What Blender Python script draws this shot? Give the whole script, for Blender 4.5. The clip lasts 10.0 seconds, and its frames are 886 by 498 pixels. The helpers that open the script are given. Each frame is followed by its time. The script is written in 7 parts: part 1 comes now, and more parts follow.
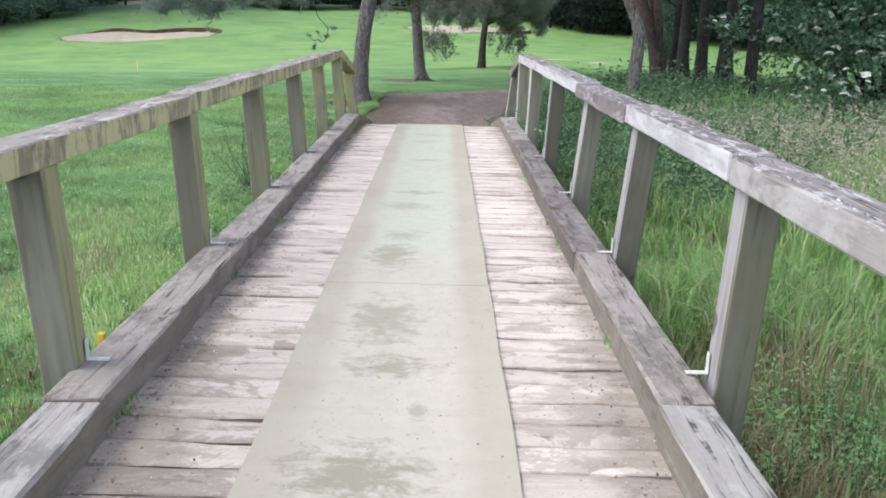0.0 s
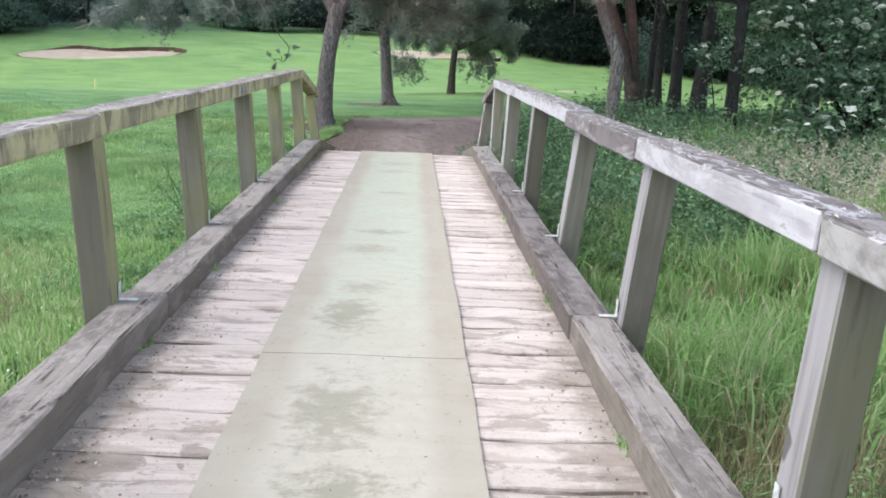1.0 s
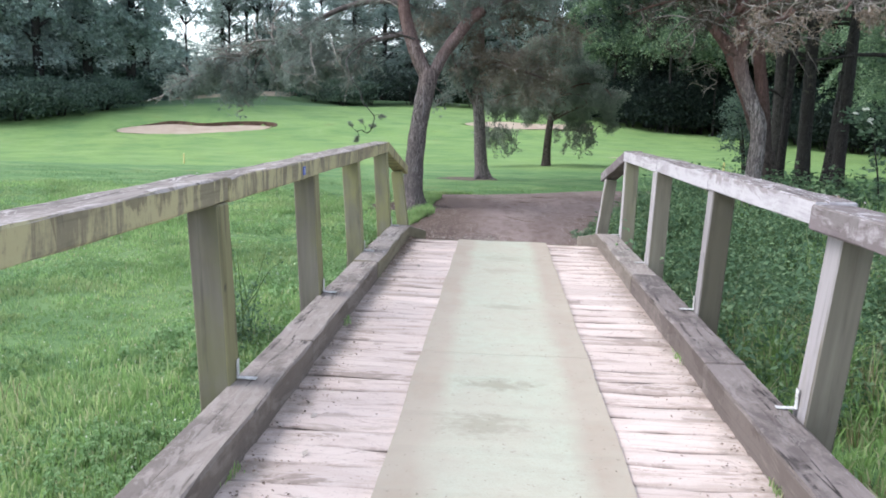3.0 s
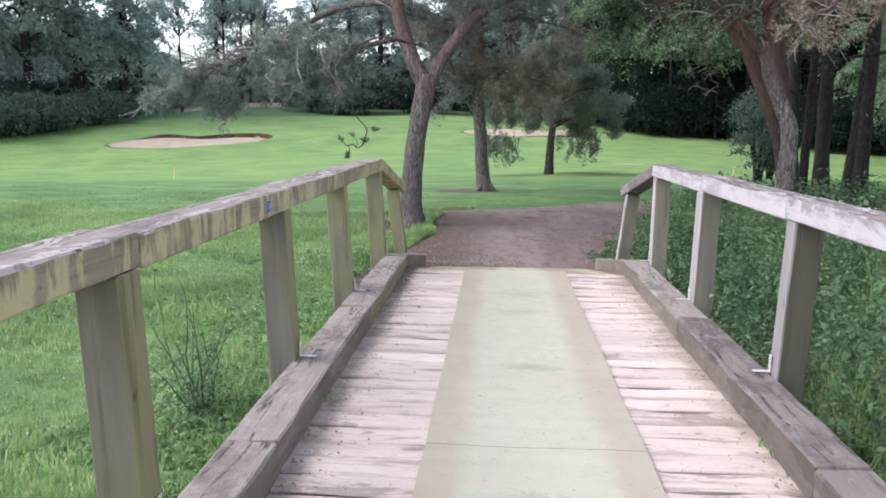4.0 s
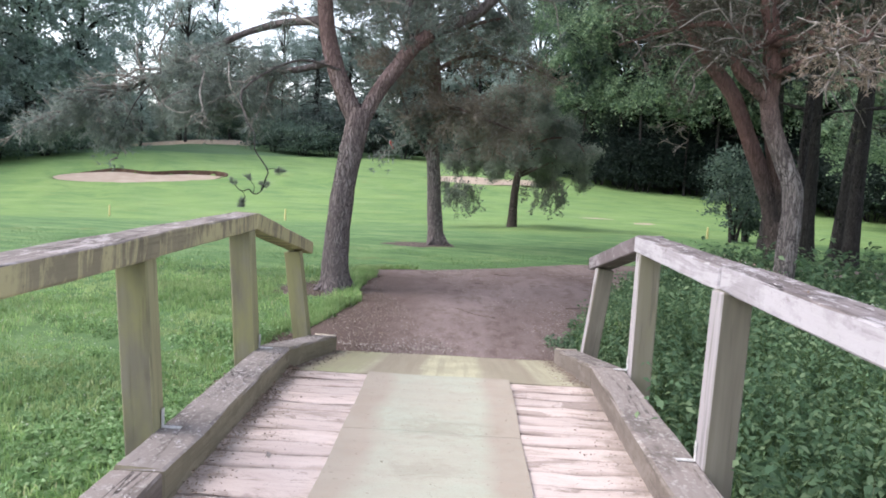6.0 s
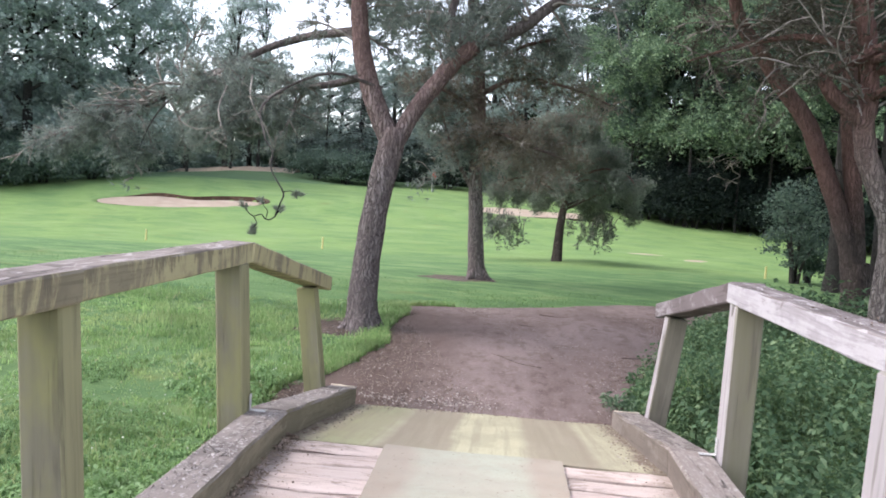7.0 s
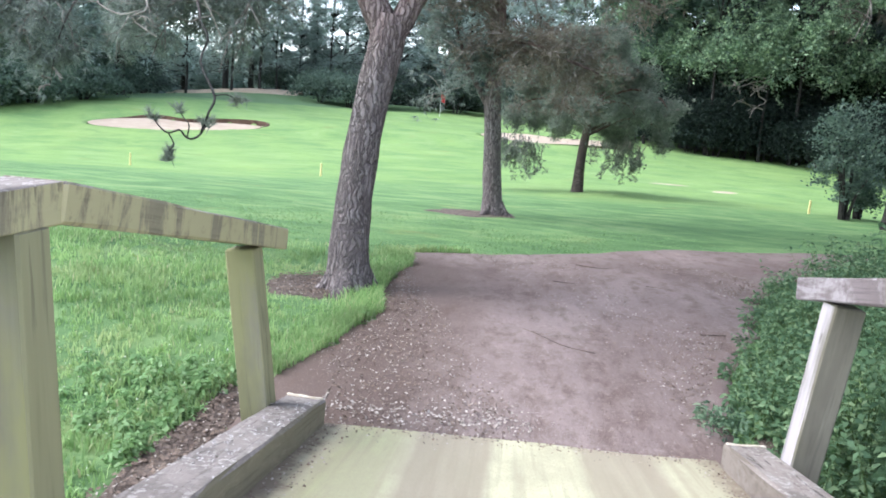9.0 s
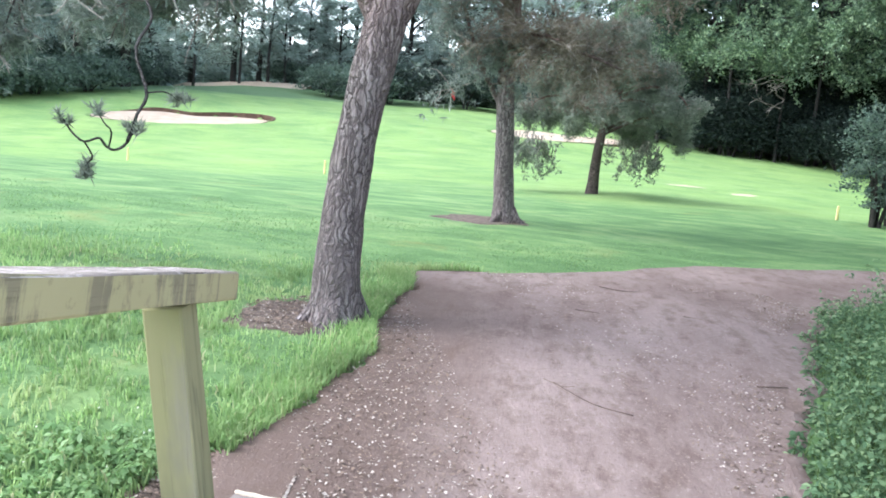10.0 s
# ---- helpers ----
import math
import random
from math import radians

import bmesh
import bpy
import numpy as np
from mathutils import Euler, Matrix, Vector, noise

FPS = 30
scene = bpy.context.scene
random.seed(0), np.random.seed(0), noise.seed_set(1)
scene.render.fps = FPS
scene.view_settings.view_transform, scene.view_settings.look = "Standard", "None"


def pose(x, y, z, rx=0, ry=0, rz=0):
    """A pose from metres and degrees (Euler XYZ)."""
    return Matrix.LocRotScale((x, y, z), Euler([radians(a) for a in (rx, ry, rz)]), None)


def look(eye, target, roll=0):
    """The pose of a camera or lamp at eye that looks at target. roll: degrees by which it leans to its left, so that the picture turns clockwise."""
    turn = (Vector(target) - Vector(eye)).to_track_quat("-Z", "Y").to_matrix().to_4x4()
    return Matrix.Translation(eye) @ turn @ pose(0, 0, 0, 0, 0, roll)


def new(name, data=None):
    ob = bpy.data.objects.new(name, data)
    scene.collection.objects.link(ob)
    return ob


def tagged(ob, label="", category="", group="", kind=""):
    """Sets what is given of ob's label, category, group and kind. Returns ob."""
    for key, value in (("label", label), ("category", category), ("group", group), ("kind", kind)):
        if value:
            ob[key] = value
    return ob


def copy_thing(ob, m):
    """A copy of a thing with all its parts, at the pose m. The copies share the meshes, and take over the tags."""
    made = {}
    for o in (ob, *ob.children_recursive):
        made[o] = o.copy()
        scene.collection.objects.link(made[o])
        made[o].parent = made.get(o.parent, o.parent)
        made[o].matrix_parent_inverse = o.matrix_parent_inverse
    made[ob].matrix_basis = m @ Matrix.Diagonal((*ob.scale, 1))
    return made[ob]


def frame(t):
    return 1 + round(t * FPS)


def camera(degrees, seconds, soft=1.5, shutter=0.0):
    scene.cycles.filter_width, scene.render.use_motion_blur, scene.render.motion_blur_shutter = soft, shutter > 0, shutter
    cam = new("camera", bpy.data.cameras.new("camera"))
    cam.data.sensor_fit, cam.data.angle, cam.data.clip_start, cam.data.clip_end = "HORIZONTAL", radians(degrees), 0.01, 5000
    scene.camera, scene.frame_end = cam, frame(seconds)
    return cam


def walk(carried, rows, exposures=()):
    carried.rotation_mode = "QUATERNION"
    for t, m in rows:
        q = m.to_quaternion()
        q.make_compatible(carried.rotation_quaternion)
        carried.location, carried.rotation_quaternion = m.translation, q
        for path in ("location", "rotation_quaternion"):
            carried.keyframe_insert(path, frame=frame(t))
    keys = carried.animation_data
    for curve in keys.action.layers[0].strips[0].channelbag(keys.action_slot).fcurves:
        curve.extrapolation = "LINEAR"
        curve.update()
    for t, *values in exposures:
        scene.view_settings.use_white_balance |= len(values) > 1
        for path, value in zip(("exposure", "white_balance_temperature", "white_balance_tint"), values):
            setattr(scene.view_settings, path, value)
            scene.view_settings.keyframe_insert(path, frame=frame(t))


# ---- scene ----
cam = camera(56.6, 10.0, soft=1.8)
PATH = [
    (0, (0.182, -1.397, 1.444), (0.19, 0.529, 0.905), 1.4),
    (0.5, (0.207, -0.942, 1.409), (0.233, 0.988, 0.886), 1.7),
    (1, (0.172, -0.477, 1.366), (0.261, 1.463, 0.889), 2.8),
    (1.5, (0.129, 0.005, 1.329), (0.217, 1.958, 0.91), 2.3),
    (2, (0.065, 0.539, 1.293), (0.076, 2.503, 0.913), 2.2),
    (2.5, (-0.032, 1.055, 1.309), (-0.11, 3.025, 0.97), 2.0),
    (2.7, (-0.043, 1.289, 1.296), (-0.153, 3.26, 0.973), 2.4),
    (3.8, (-0.182, 2.529, 1.308), (-0.335, 4.497, 0.99), 1.1),
    (4, (-0.184, 2.757, 1.334), (-0.309, 4.73, 1.031), 0.9),
    (4.5, (-0.149, 3.298, 1.343), (-0.198, 5.28, 1.081), 1.8),
    (5, (0.003, 3.824, 1.328), (-0.005, 5.806, 1.059), 2.4),
    (5.2, (0.045, 4.036, 1.352), (0.048, 6.019, 1.093), 2.6),
    (6.3, (0.114, 5.29, 1.337), (0.033, 7.282, 1.177), 3.9),
    (6.5, (0.098, 5.498, 1.302), (-0.004, 7.491, 1.163), 4.5),
    (7, (0.093, 6.039, 1.306), (-0.062, 8.029, 1.183), 4.3),
    (7.5, (0.093, 6.635, 1.278), (-0.039, 8.621, 1.084), 4.0),
    (8, (0.021, 7.248, 1.16), (-0.013, 9.206, 0.756), 5.0),
    (8.5, (-0.049, 7.794, 1.184), (-0.151, 9.768, 0.879), 5.8),
    (9, (-0.143, 8.337, 1.216), (-0.3, 10.308, 0.915), 4.8),
    (9.5, (-0.183, 8.866, 1.253), (-0.423, 10.826, 0.933), 4.8),
    (10, (-0.224, 9.403, 1.273), (-0.4, 11.37, 0.959), 5.4),
]
walk(cam, [(t, look(eye, target, roll)) for t, eye, target, roll in PATH],
     [(0, 0.72, 6250, 8), (2.5, 0.75, 6200, 10), (4, 0.70, 6380, 16), (5, 0.67, 6400, 16), (7, 0.81, 6520, 18), (7.6, 0.82, 6500, 18), (8, 0.84, 6320, 15), (8.5, 0.95, 6150, 12), (9.2, 1.40, 6080, 12), (10, 1.53, 6120, 11)])

# ---- light ----
SUN_UP, SUN_TURN = radians(50), radians(262)
world = bpy.data.worlds.new("sky")
scene.world = world
world.use_nodes = True
wn = world.node_tree
sky = wn.nodes.new("ShaderNodeTexSky")
sky.sky_type, sky.sun_disc = "NISHITA", False
sky.sun_elevation, sky.sun_rotation = SUN_UP, SUN_TURN
sky.dust_density, sky.air_density = 1.5, 1.0
cloud = wn.nodes.new("ShaderNodeHueSaturation")
cloud.inputs["Saturation"].default_value = 0.52
cloud.inputs["Value"].default_value = 1.9
wn.links.new(sky.outputs[0], cloud.inputs["Color"])
wn.links.new(cloud.outputs[0], wn.nodes["Background"].inputs[0])
wn.nodes["Background"].inputs[1].default_value = 0.15

lamp = bpy.data.lights.new("sun", "SUN")
lamp.energy, lamp.angle, lamp.color = 1.1, radians(30), (1.0, 0.97, 0.93)
sun = new("sun", lamp)
# rotation 0 of the sky's sun lies along +y and turns clockwise seen from above
sun_way = Vector((math.sin(SUN_TURN) * math.cos(SUN_UP), math.cos(SUN_TURN) * math.cos(SUN_UP), math.sin(SUN_UP)))
sun.matrix_world = look(sun_way * 50, (0, 0, 0))


# ---- materials ----
class Mat:
    """A node material with a Principled surface and short helpers."""

    def __init__(self, name, rough=0.85, spec=0.3):
        self.m = bpy.data.materials.new(name)
        self.m.use_nodes = True
        self.t = self.m.node_tree
        self.b = self.t.nodes["Principled BSDF"]
        self.b.inputs["Roughness"].default_value = rough
        self.b.inputs["Specular IOR Level"].default_value = spec
        self.co = self.t.nodes.new("ShaderNodeTexCoord").outputs["Object"]

    def node(self, kind, **sets):
        n = self.t.nodes.new(kind)
        for k, v in sets.items():
            n.inputs[k].default_value = v
        return n

    def link(self, a, b):
        self.t.links.new(a, b)

    def scatter(self, amount=37.0):
        """Coordinates shifted by the object's own random number."""
        info = self.node("ShaderNodeObjectInfo")
        mul = self.t.nodes.new("ShaderNodeMath")
        mul.operation = "MULTIPLY"
        self.link(info.outputs["Random"], mul.inputs[0])
        mul.inputs[1].default_value = amount
        add = self.t.nodes.new("ShaderNodeVectorMath")
        add.operation = "ADD"
        self.link(self.co, add.inputs[0])
        self.link(mul.outputs[0], add.inputs[1])
        self.co = add.outputs[0]
        self.rand = info.outputs["Random"]
        return self

    def noise(self, scale, stretch=(1, 1, 1), detail=4.0, rough=0.6, distort=0.0):
        mp = self.node("ShaderNodeMapping")
        mp.inputs["Scale"].default_value = stretch
        self.link(self.co, mp.inputs["Vector"])
        n = self.node("ShaderNodeTexNoise", Scale=scale, Detail=detail, Roughness=rough, Distortion=distort)
        self.link(mp.outputs[0], n.inputs["Vector"])
        return n.outputs["Fac"]

    def ramp(self, fac, stops):
        r = self.t.nodes.new("ShaderNodeValToRGB")
        el = r.color_ramp.elements
        while len(el) < len(stops):
            el.new(0.5)
        for e, (p, c) in zip(el, stops):
            e.position = p
            e.color = (*c, 1) if len(c) == 3 else (c[0], c[0], c[0], 1)
        self.link(fac, r.inputs[0])
        return r.outputs[0]

    def mix(self, fac, a, b, how="MIX"):
        n = self.t.nodes.new("ShaderNodeMix")
        n.data_type, n.blend_type = "RGBA", how
        for value, sock in ((fac, n.inputs[0]), (a, n.inputs[6]), (b, n.inputs[7])):
            if isinstance(value, bpy.types.NodeSocket):
                self.link(value, sock)
            elif isinstance(value, (int, float)):
                sock.default_value = value
            else:
                sock.default_value = (*value, 1)
        return n.outputs[2]

    def math(self, how, a, b=0.0):
        n = self.t.nodes.new("ShaderNodeMath")
        n.operation = how
        for value, sock in ((a, n.inputs[0]), (b, n.inputs[1])):
            if isinstance(value, bpy.types.NodeSocket):
                self.link(value, sock)
            else:
                sock.default_value = value
        return n.outputs[0]

    def axis(self, i, co=None):
        n = self.t.nodes.new("ShaderNodeSeparateXYZ")
        self.link(co or self.co, n.inputs[0])
        return n.outputs[i]

    def color(self, sock):
        self.link(sock, self.b.inputs["Base Color"])
        return self

    def bump(self, fac, strength, dist=0.01):
        n = self.node("ShaderNodeBump", Strength=strength, Distance=dist)
        self.link(fac, n.inputs["Height"])
        self.link(n.outputs[0], self.b.inputs["Normal"])
        return self


def timber(name, dark, mid, light, along, stain, stain_at=0.56, inner_tone=None, inside=-1):
    """Weathered timber with its grain along an axis and stains across it."""
    m = Mat(name, 0.9, 0.2).scatter()
    st = [26, 26, 26]
    st[along] = 1.6
    grain = m.noise(1.0, st, 4, 0.5)
    blot = m.noise(3.5, (1, 1, 0.4), 5, 0.6)
    base = m.ramp(grain, [(0.2, dark), (0.5, mid), (0.8, light)])
    soft = m.ramp(blot, [(stain_at - 0.08, (0.0,)), (stain_at + 0.08, (1.0,))])
    c = m.mix(m.math("MULTIPLY", soft, 0.75), base, stain)
    damp = m.noise(1.8, (1, 1, 0.35), 5, 0.62)
    c = m.mix(m.ramp(damp, [(0.50, (0.0,)), (0.62, (0.6,))]), c, tuple(v * 0.8 for v in dark))
    # inner faces toned by direction: painted light on right posts, yellow moss on left
    if inner_tone:
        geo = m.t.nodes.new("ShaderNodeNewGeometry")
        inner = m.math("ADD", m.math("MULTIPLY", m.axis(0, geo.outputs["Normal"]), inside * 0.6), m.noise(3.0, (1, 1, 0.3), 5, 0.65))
        pale = m.ramp(grain, [(0.2, tuple(v * 0.55 for v in inner_tone)), (0.45, inner_tone), (0.8, tuple(v * 1.15 for v in inner_tone))])
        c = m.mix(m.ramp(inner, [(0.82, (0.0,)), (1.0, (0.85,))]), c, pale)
    knot = m.noise(8.0, (1, 1, 0.7), 1, 0.4)
    c = m.mix(m.ramp(knot, [(0.745, (0.0,)), (0.775, (0.75,))]), c, tuple(v * 0.55 for v in dark))
    drip = m.noise(1.0, (16, 16, 1.1), 5, 0.65, 0.3)
    c = m.mix(m.ramp(drip, [(0.575, (0.0,)), (0.65, (0.5,))]), c, tuple(v * 0.7 for v in dark))
    tone = m.math("MULTIPLY_ADD", m.rand, 0.3)
    tone.node.inputs[2].default_value = 0.84
    hsv = m.node("ShaderNodeHueSaturation")
    m.link(c, hsv.inputs["Color"])
    m.link(tone, hsv.inputs["Value"])
    m.color(hsv.outputs[0])
    split = m.ramp(grain, [(0.28, (0.0,)), (0.36, (1.0,))])
    return m.bump(m.math("ADD", split, m.math("MULTIPLY", blot, 0.8)), 0.6, 0.004).m


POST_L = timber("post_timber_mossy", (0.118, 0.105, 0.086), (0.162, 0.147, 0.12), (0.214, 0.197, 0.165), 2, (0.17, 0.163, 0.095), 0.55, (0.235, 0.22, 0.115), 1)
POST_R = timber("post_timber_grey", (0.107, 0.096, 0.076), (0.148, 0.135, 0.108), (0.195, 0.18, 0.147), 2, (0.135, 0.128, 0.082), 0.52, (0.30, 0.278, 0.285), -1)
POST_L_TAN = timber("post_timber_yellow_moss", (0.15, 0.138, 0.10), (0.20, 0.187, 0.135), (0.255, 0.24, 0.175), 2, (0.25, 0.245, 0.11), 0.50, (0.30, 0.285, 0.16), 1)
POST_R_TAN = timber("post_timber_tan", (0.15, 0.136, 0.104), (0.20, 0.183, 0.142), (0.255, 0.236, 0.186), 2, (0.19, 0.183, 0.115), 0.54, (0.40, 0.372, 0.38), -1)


def rail_material(name, face, patch, dark, top, top_pale, patch_at, drip_at, middle, lichen=0.0, split_deep=0.25, lengthwise=False, open_by=1.0):
    """Weathered beam: cracked flaking top, and a face with pale streaks and dark drips running from its upper edge."""
    m = Mat(name, 0.9, 0.2).scatter()
    up = m.t.nodes.new("ShaderNodeNewGeometry")
    here = up.outputs["Position"]
    flat = m.ramp(m.axis(2, up.outputs["Normal"]), [(0.55, (0.0,)), (0.7, (1.0,))])
    grain = m.noise(1.0, (70, 1.2, 70), 6, 0.65)
    blot = m.noise(7.0, (1, 1, 1), 6, 0.68)
    c = m.mix(m.ramp(grain, [(0.36, (0.75,)), (0.47, (0.0,))]), face, tuple(v * 0.66 for v in face))
    c = m.mix(m.ramp(m.noise(2.2, (1, 0.7, 1), 5, 0.65), [(0.40, (0.5,)), (0.56, (0.0,))]), c, tuple(0.45 * v + 0.45 * w for v, w in zip(face, dark)))
    run = m.math("ADD", m.noise(1.0, (5, 0.9, 5) if lengthwise else (4, 5.2, 1.0), 7, 0.72, 0.9), m.math("MULTIPLY", m.math("SUBTRACT", blot, 0.5), 0.35))
    c = m.mix(m.ramp(run, [(patch_at - 0.05, (0.0,)), (patch_at + 0.04, (0.85,))]), c, patch)
    rise = m.math("MULTIPLY", m.math("SUBTRACT", m.axis(2, here), middle), 1.2)
    drip = m.math("ADD", m.math("ADD", m.noise(1.0, (4, 1.3, 4) if lengthwise else (3, 3.6, 0.9), 7, 0.74, 0.9), m.math("MULTIPLY", m.math("SUBTRACT", blot, 0.5), 0.25)), rise)
    c = m.mix(m.ramp(drip, [(drip_at, (0.0,)), (drip_at + 0.045, (0.62,))]), c, dark)
    c = m.mix(m.ramp(m.noise(26, (1, 0.8, 1), 4, 0.7), [(0.60, (0.0,)), (0.68, (0.4,))]), c, tuple(v * 0.6 for v in face))
    crack = m.noise(1.0, (34, 2.2, 34), 6, 0.7)
    t = m.ramp(crack, [(0.32, tuple(v * 0.4 for v in top)), (0.40, top), (0.70, tuple(0.6 * v + 0.4 * w for v, w in zip(top, top_pale)))])
    split = m.math("ABSOLUTE", m.math("SUBTRACT", m.noise(1.0, (9, 0.45, 9), 3, 0.5, 0.2), 0.5))
    t = m.mix(m.math("MULTIPLY", m.ramp(split, [(0.004 * open_by, (0.9,)), (0.012 * open_by, (0.0,))]), m.ramp(blot, [(0.44, (0.0,)), (0.54, (1.0,))])), t, tuple(v * split_deep for v in top))
    wet = m.noise(2.6, (1, 0.6, 1), 6, 0.7)
    t = m.mix(m.ramp(wet, [(0.50, (0.0,)), (0.58, (0.65,))]), t, tuple(v * 0.48 for v in top))
    flake = m.noise(9.0, (1.6, 0.5, 1), 7, 0.76, 1.0)
    t = m.mix(m.ramp(flake, [(0.535, (0.0,)), (0.57, (0.4 if lichen else 0.85,))]), t, top_pale)
    if lichen:
        fleck = m.noise(38, (1, 0.8, 1), 5, 0.7)
        where = m.math("MULTIPLY", m.ramp(m.math("DIVIDE", m.axis(1, here), 12.0), [(0.5, (0.15,)), (0.72, (1.0,))]), m.ramp(m.noise(3.0), [(0.38, (0.1,)), (0.55, (1.0,))]))
        t = m.mix(m.math("MULTIPLY", m.math("MULTIPLY", m.ramp(fleck, [(0.56, (0.0,)), (0.60, (1.0,))]), where), lichen), t, (0.52, 0.50, 0.46))
    c = m.mix(flat, c, t)
    m.color(c)
    h = m.math("ADD", m.math("MULTIPLY", crack, m.math("ADD", m.math("MULTIPLY", flat, 0.9), 0.3)), m.math("MULTIPLY", blot, 0.6))
    h = m.math("ADD", h, m.math("MULTIPLY", m.math("MULTIPLY", flat, m.ramp(split, [(0.002 * open_by, (0.0,)), (0.008 * open_by, (1.0,))])), 0.4))
    return m.bump(h, 0.75, 0.007).m


RAIL_L = rail_material("rail_timber_streaked", (0.25, 0.222, 0.15), (0.435, 0.395, 0.225), (0.115, 0.098, 0.075), (0.215, 0.185, 0.165), (0.40, 0.365, 0.345), 0.505, 0.575, 0.945)
RAIL_R = rail_material("rail_timber_silver", (0.365, 0.342, 0.356), (0.435, 0.412, 0.425), (0.165, 0.138, 0.132), (0.165, 0.138, 0.13), (0.43, 0.405, 0.40), 0.51, 0.585, 0.945, 0.0, 0.25, True)
RAIL_GREY = rail_material("rail_timber_grey", (0.265, 0.244, 0.232), (0.345, 0.322, 0.312), (0.115, 0.098, 0.09), (0.175, 0.148, 0.138), (0.42, 0.395, 0.38), 0.54, 0.575, 0.945, 0.0, 0.25, True)
RAIL_BROWN = rail_material("rail_timber_brown", (0.165, 0.138, 0.14), (0.31, 0.285, 0.29), (0.095, 0.078, 0.072), (0.145, 0.12, 0.112), (0.40, 0.375, 0.37), 0.56, 0.57, 0.945, 0.0, 0.25, True)
KERB_M = rail_material("kerb_timber", (0.175, 0.152, 0.125), (0.235, 0.208, 0.172), (0.10, 0.086, 0.068), (0.272, 0.245, 0.222), (0.41, 0.382, 0.358), 0.56, 0.60, 0.06, 0.7, 0.2, True, 1.4)


KERB_BROWN = rail_material("kerb_timber_brown", (0.135, 0.112, 0.10), (0.19, 0.16, 0.145), (0.07, 0.056, 0.05), (0.165, 0.138, 0.128), (0.28, 0.25, 0.235), 0.58, 0.58, 0.06, 0.3, 0.08, True, 2.0)
KERB_WARM = rail_material("kerb_timber_warm", (0.175, 0.148, 0.125), (0.225, 0.195, 0.168), (0.098, 0.08, 0.066), (0.235, 0.20, 0.178), (0.355, 0.318, 0.29), 0.56, 0.60, 0.06, 0.5, 0.2, True, 1.5)
KERB_MUDDY = rail_material("kerb_timber_muddy", (0.205, 0.182, 0.125), (0.25, 0.222, 0.155), (0.125, 0.105, 0.075), (0.225, 0.196, 0.178), (0.30, 0.27, 0.25), 0.56, 0.60, 0.06, 0.5, 0.45, True, 0.7)


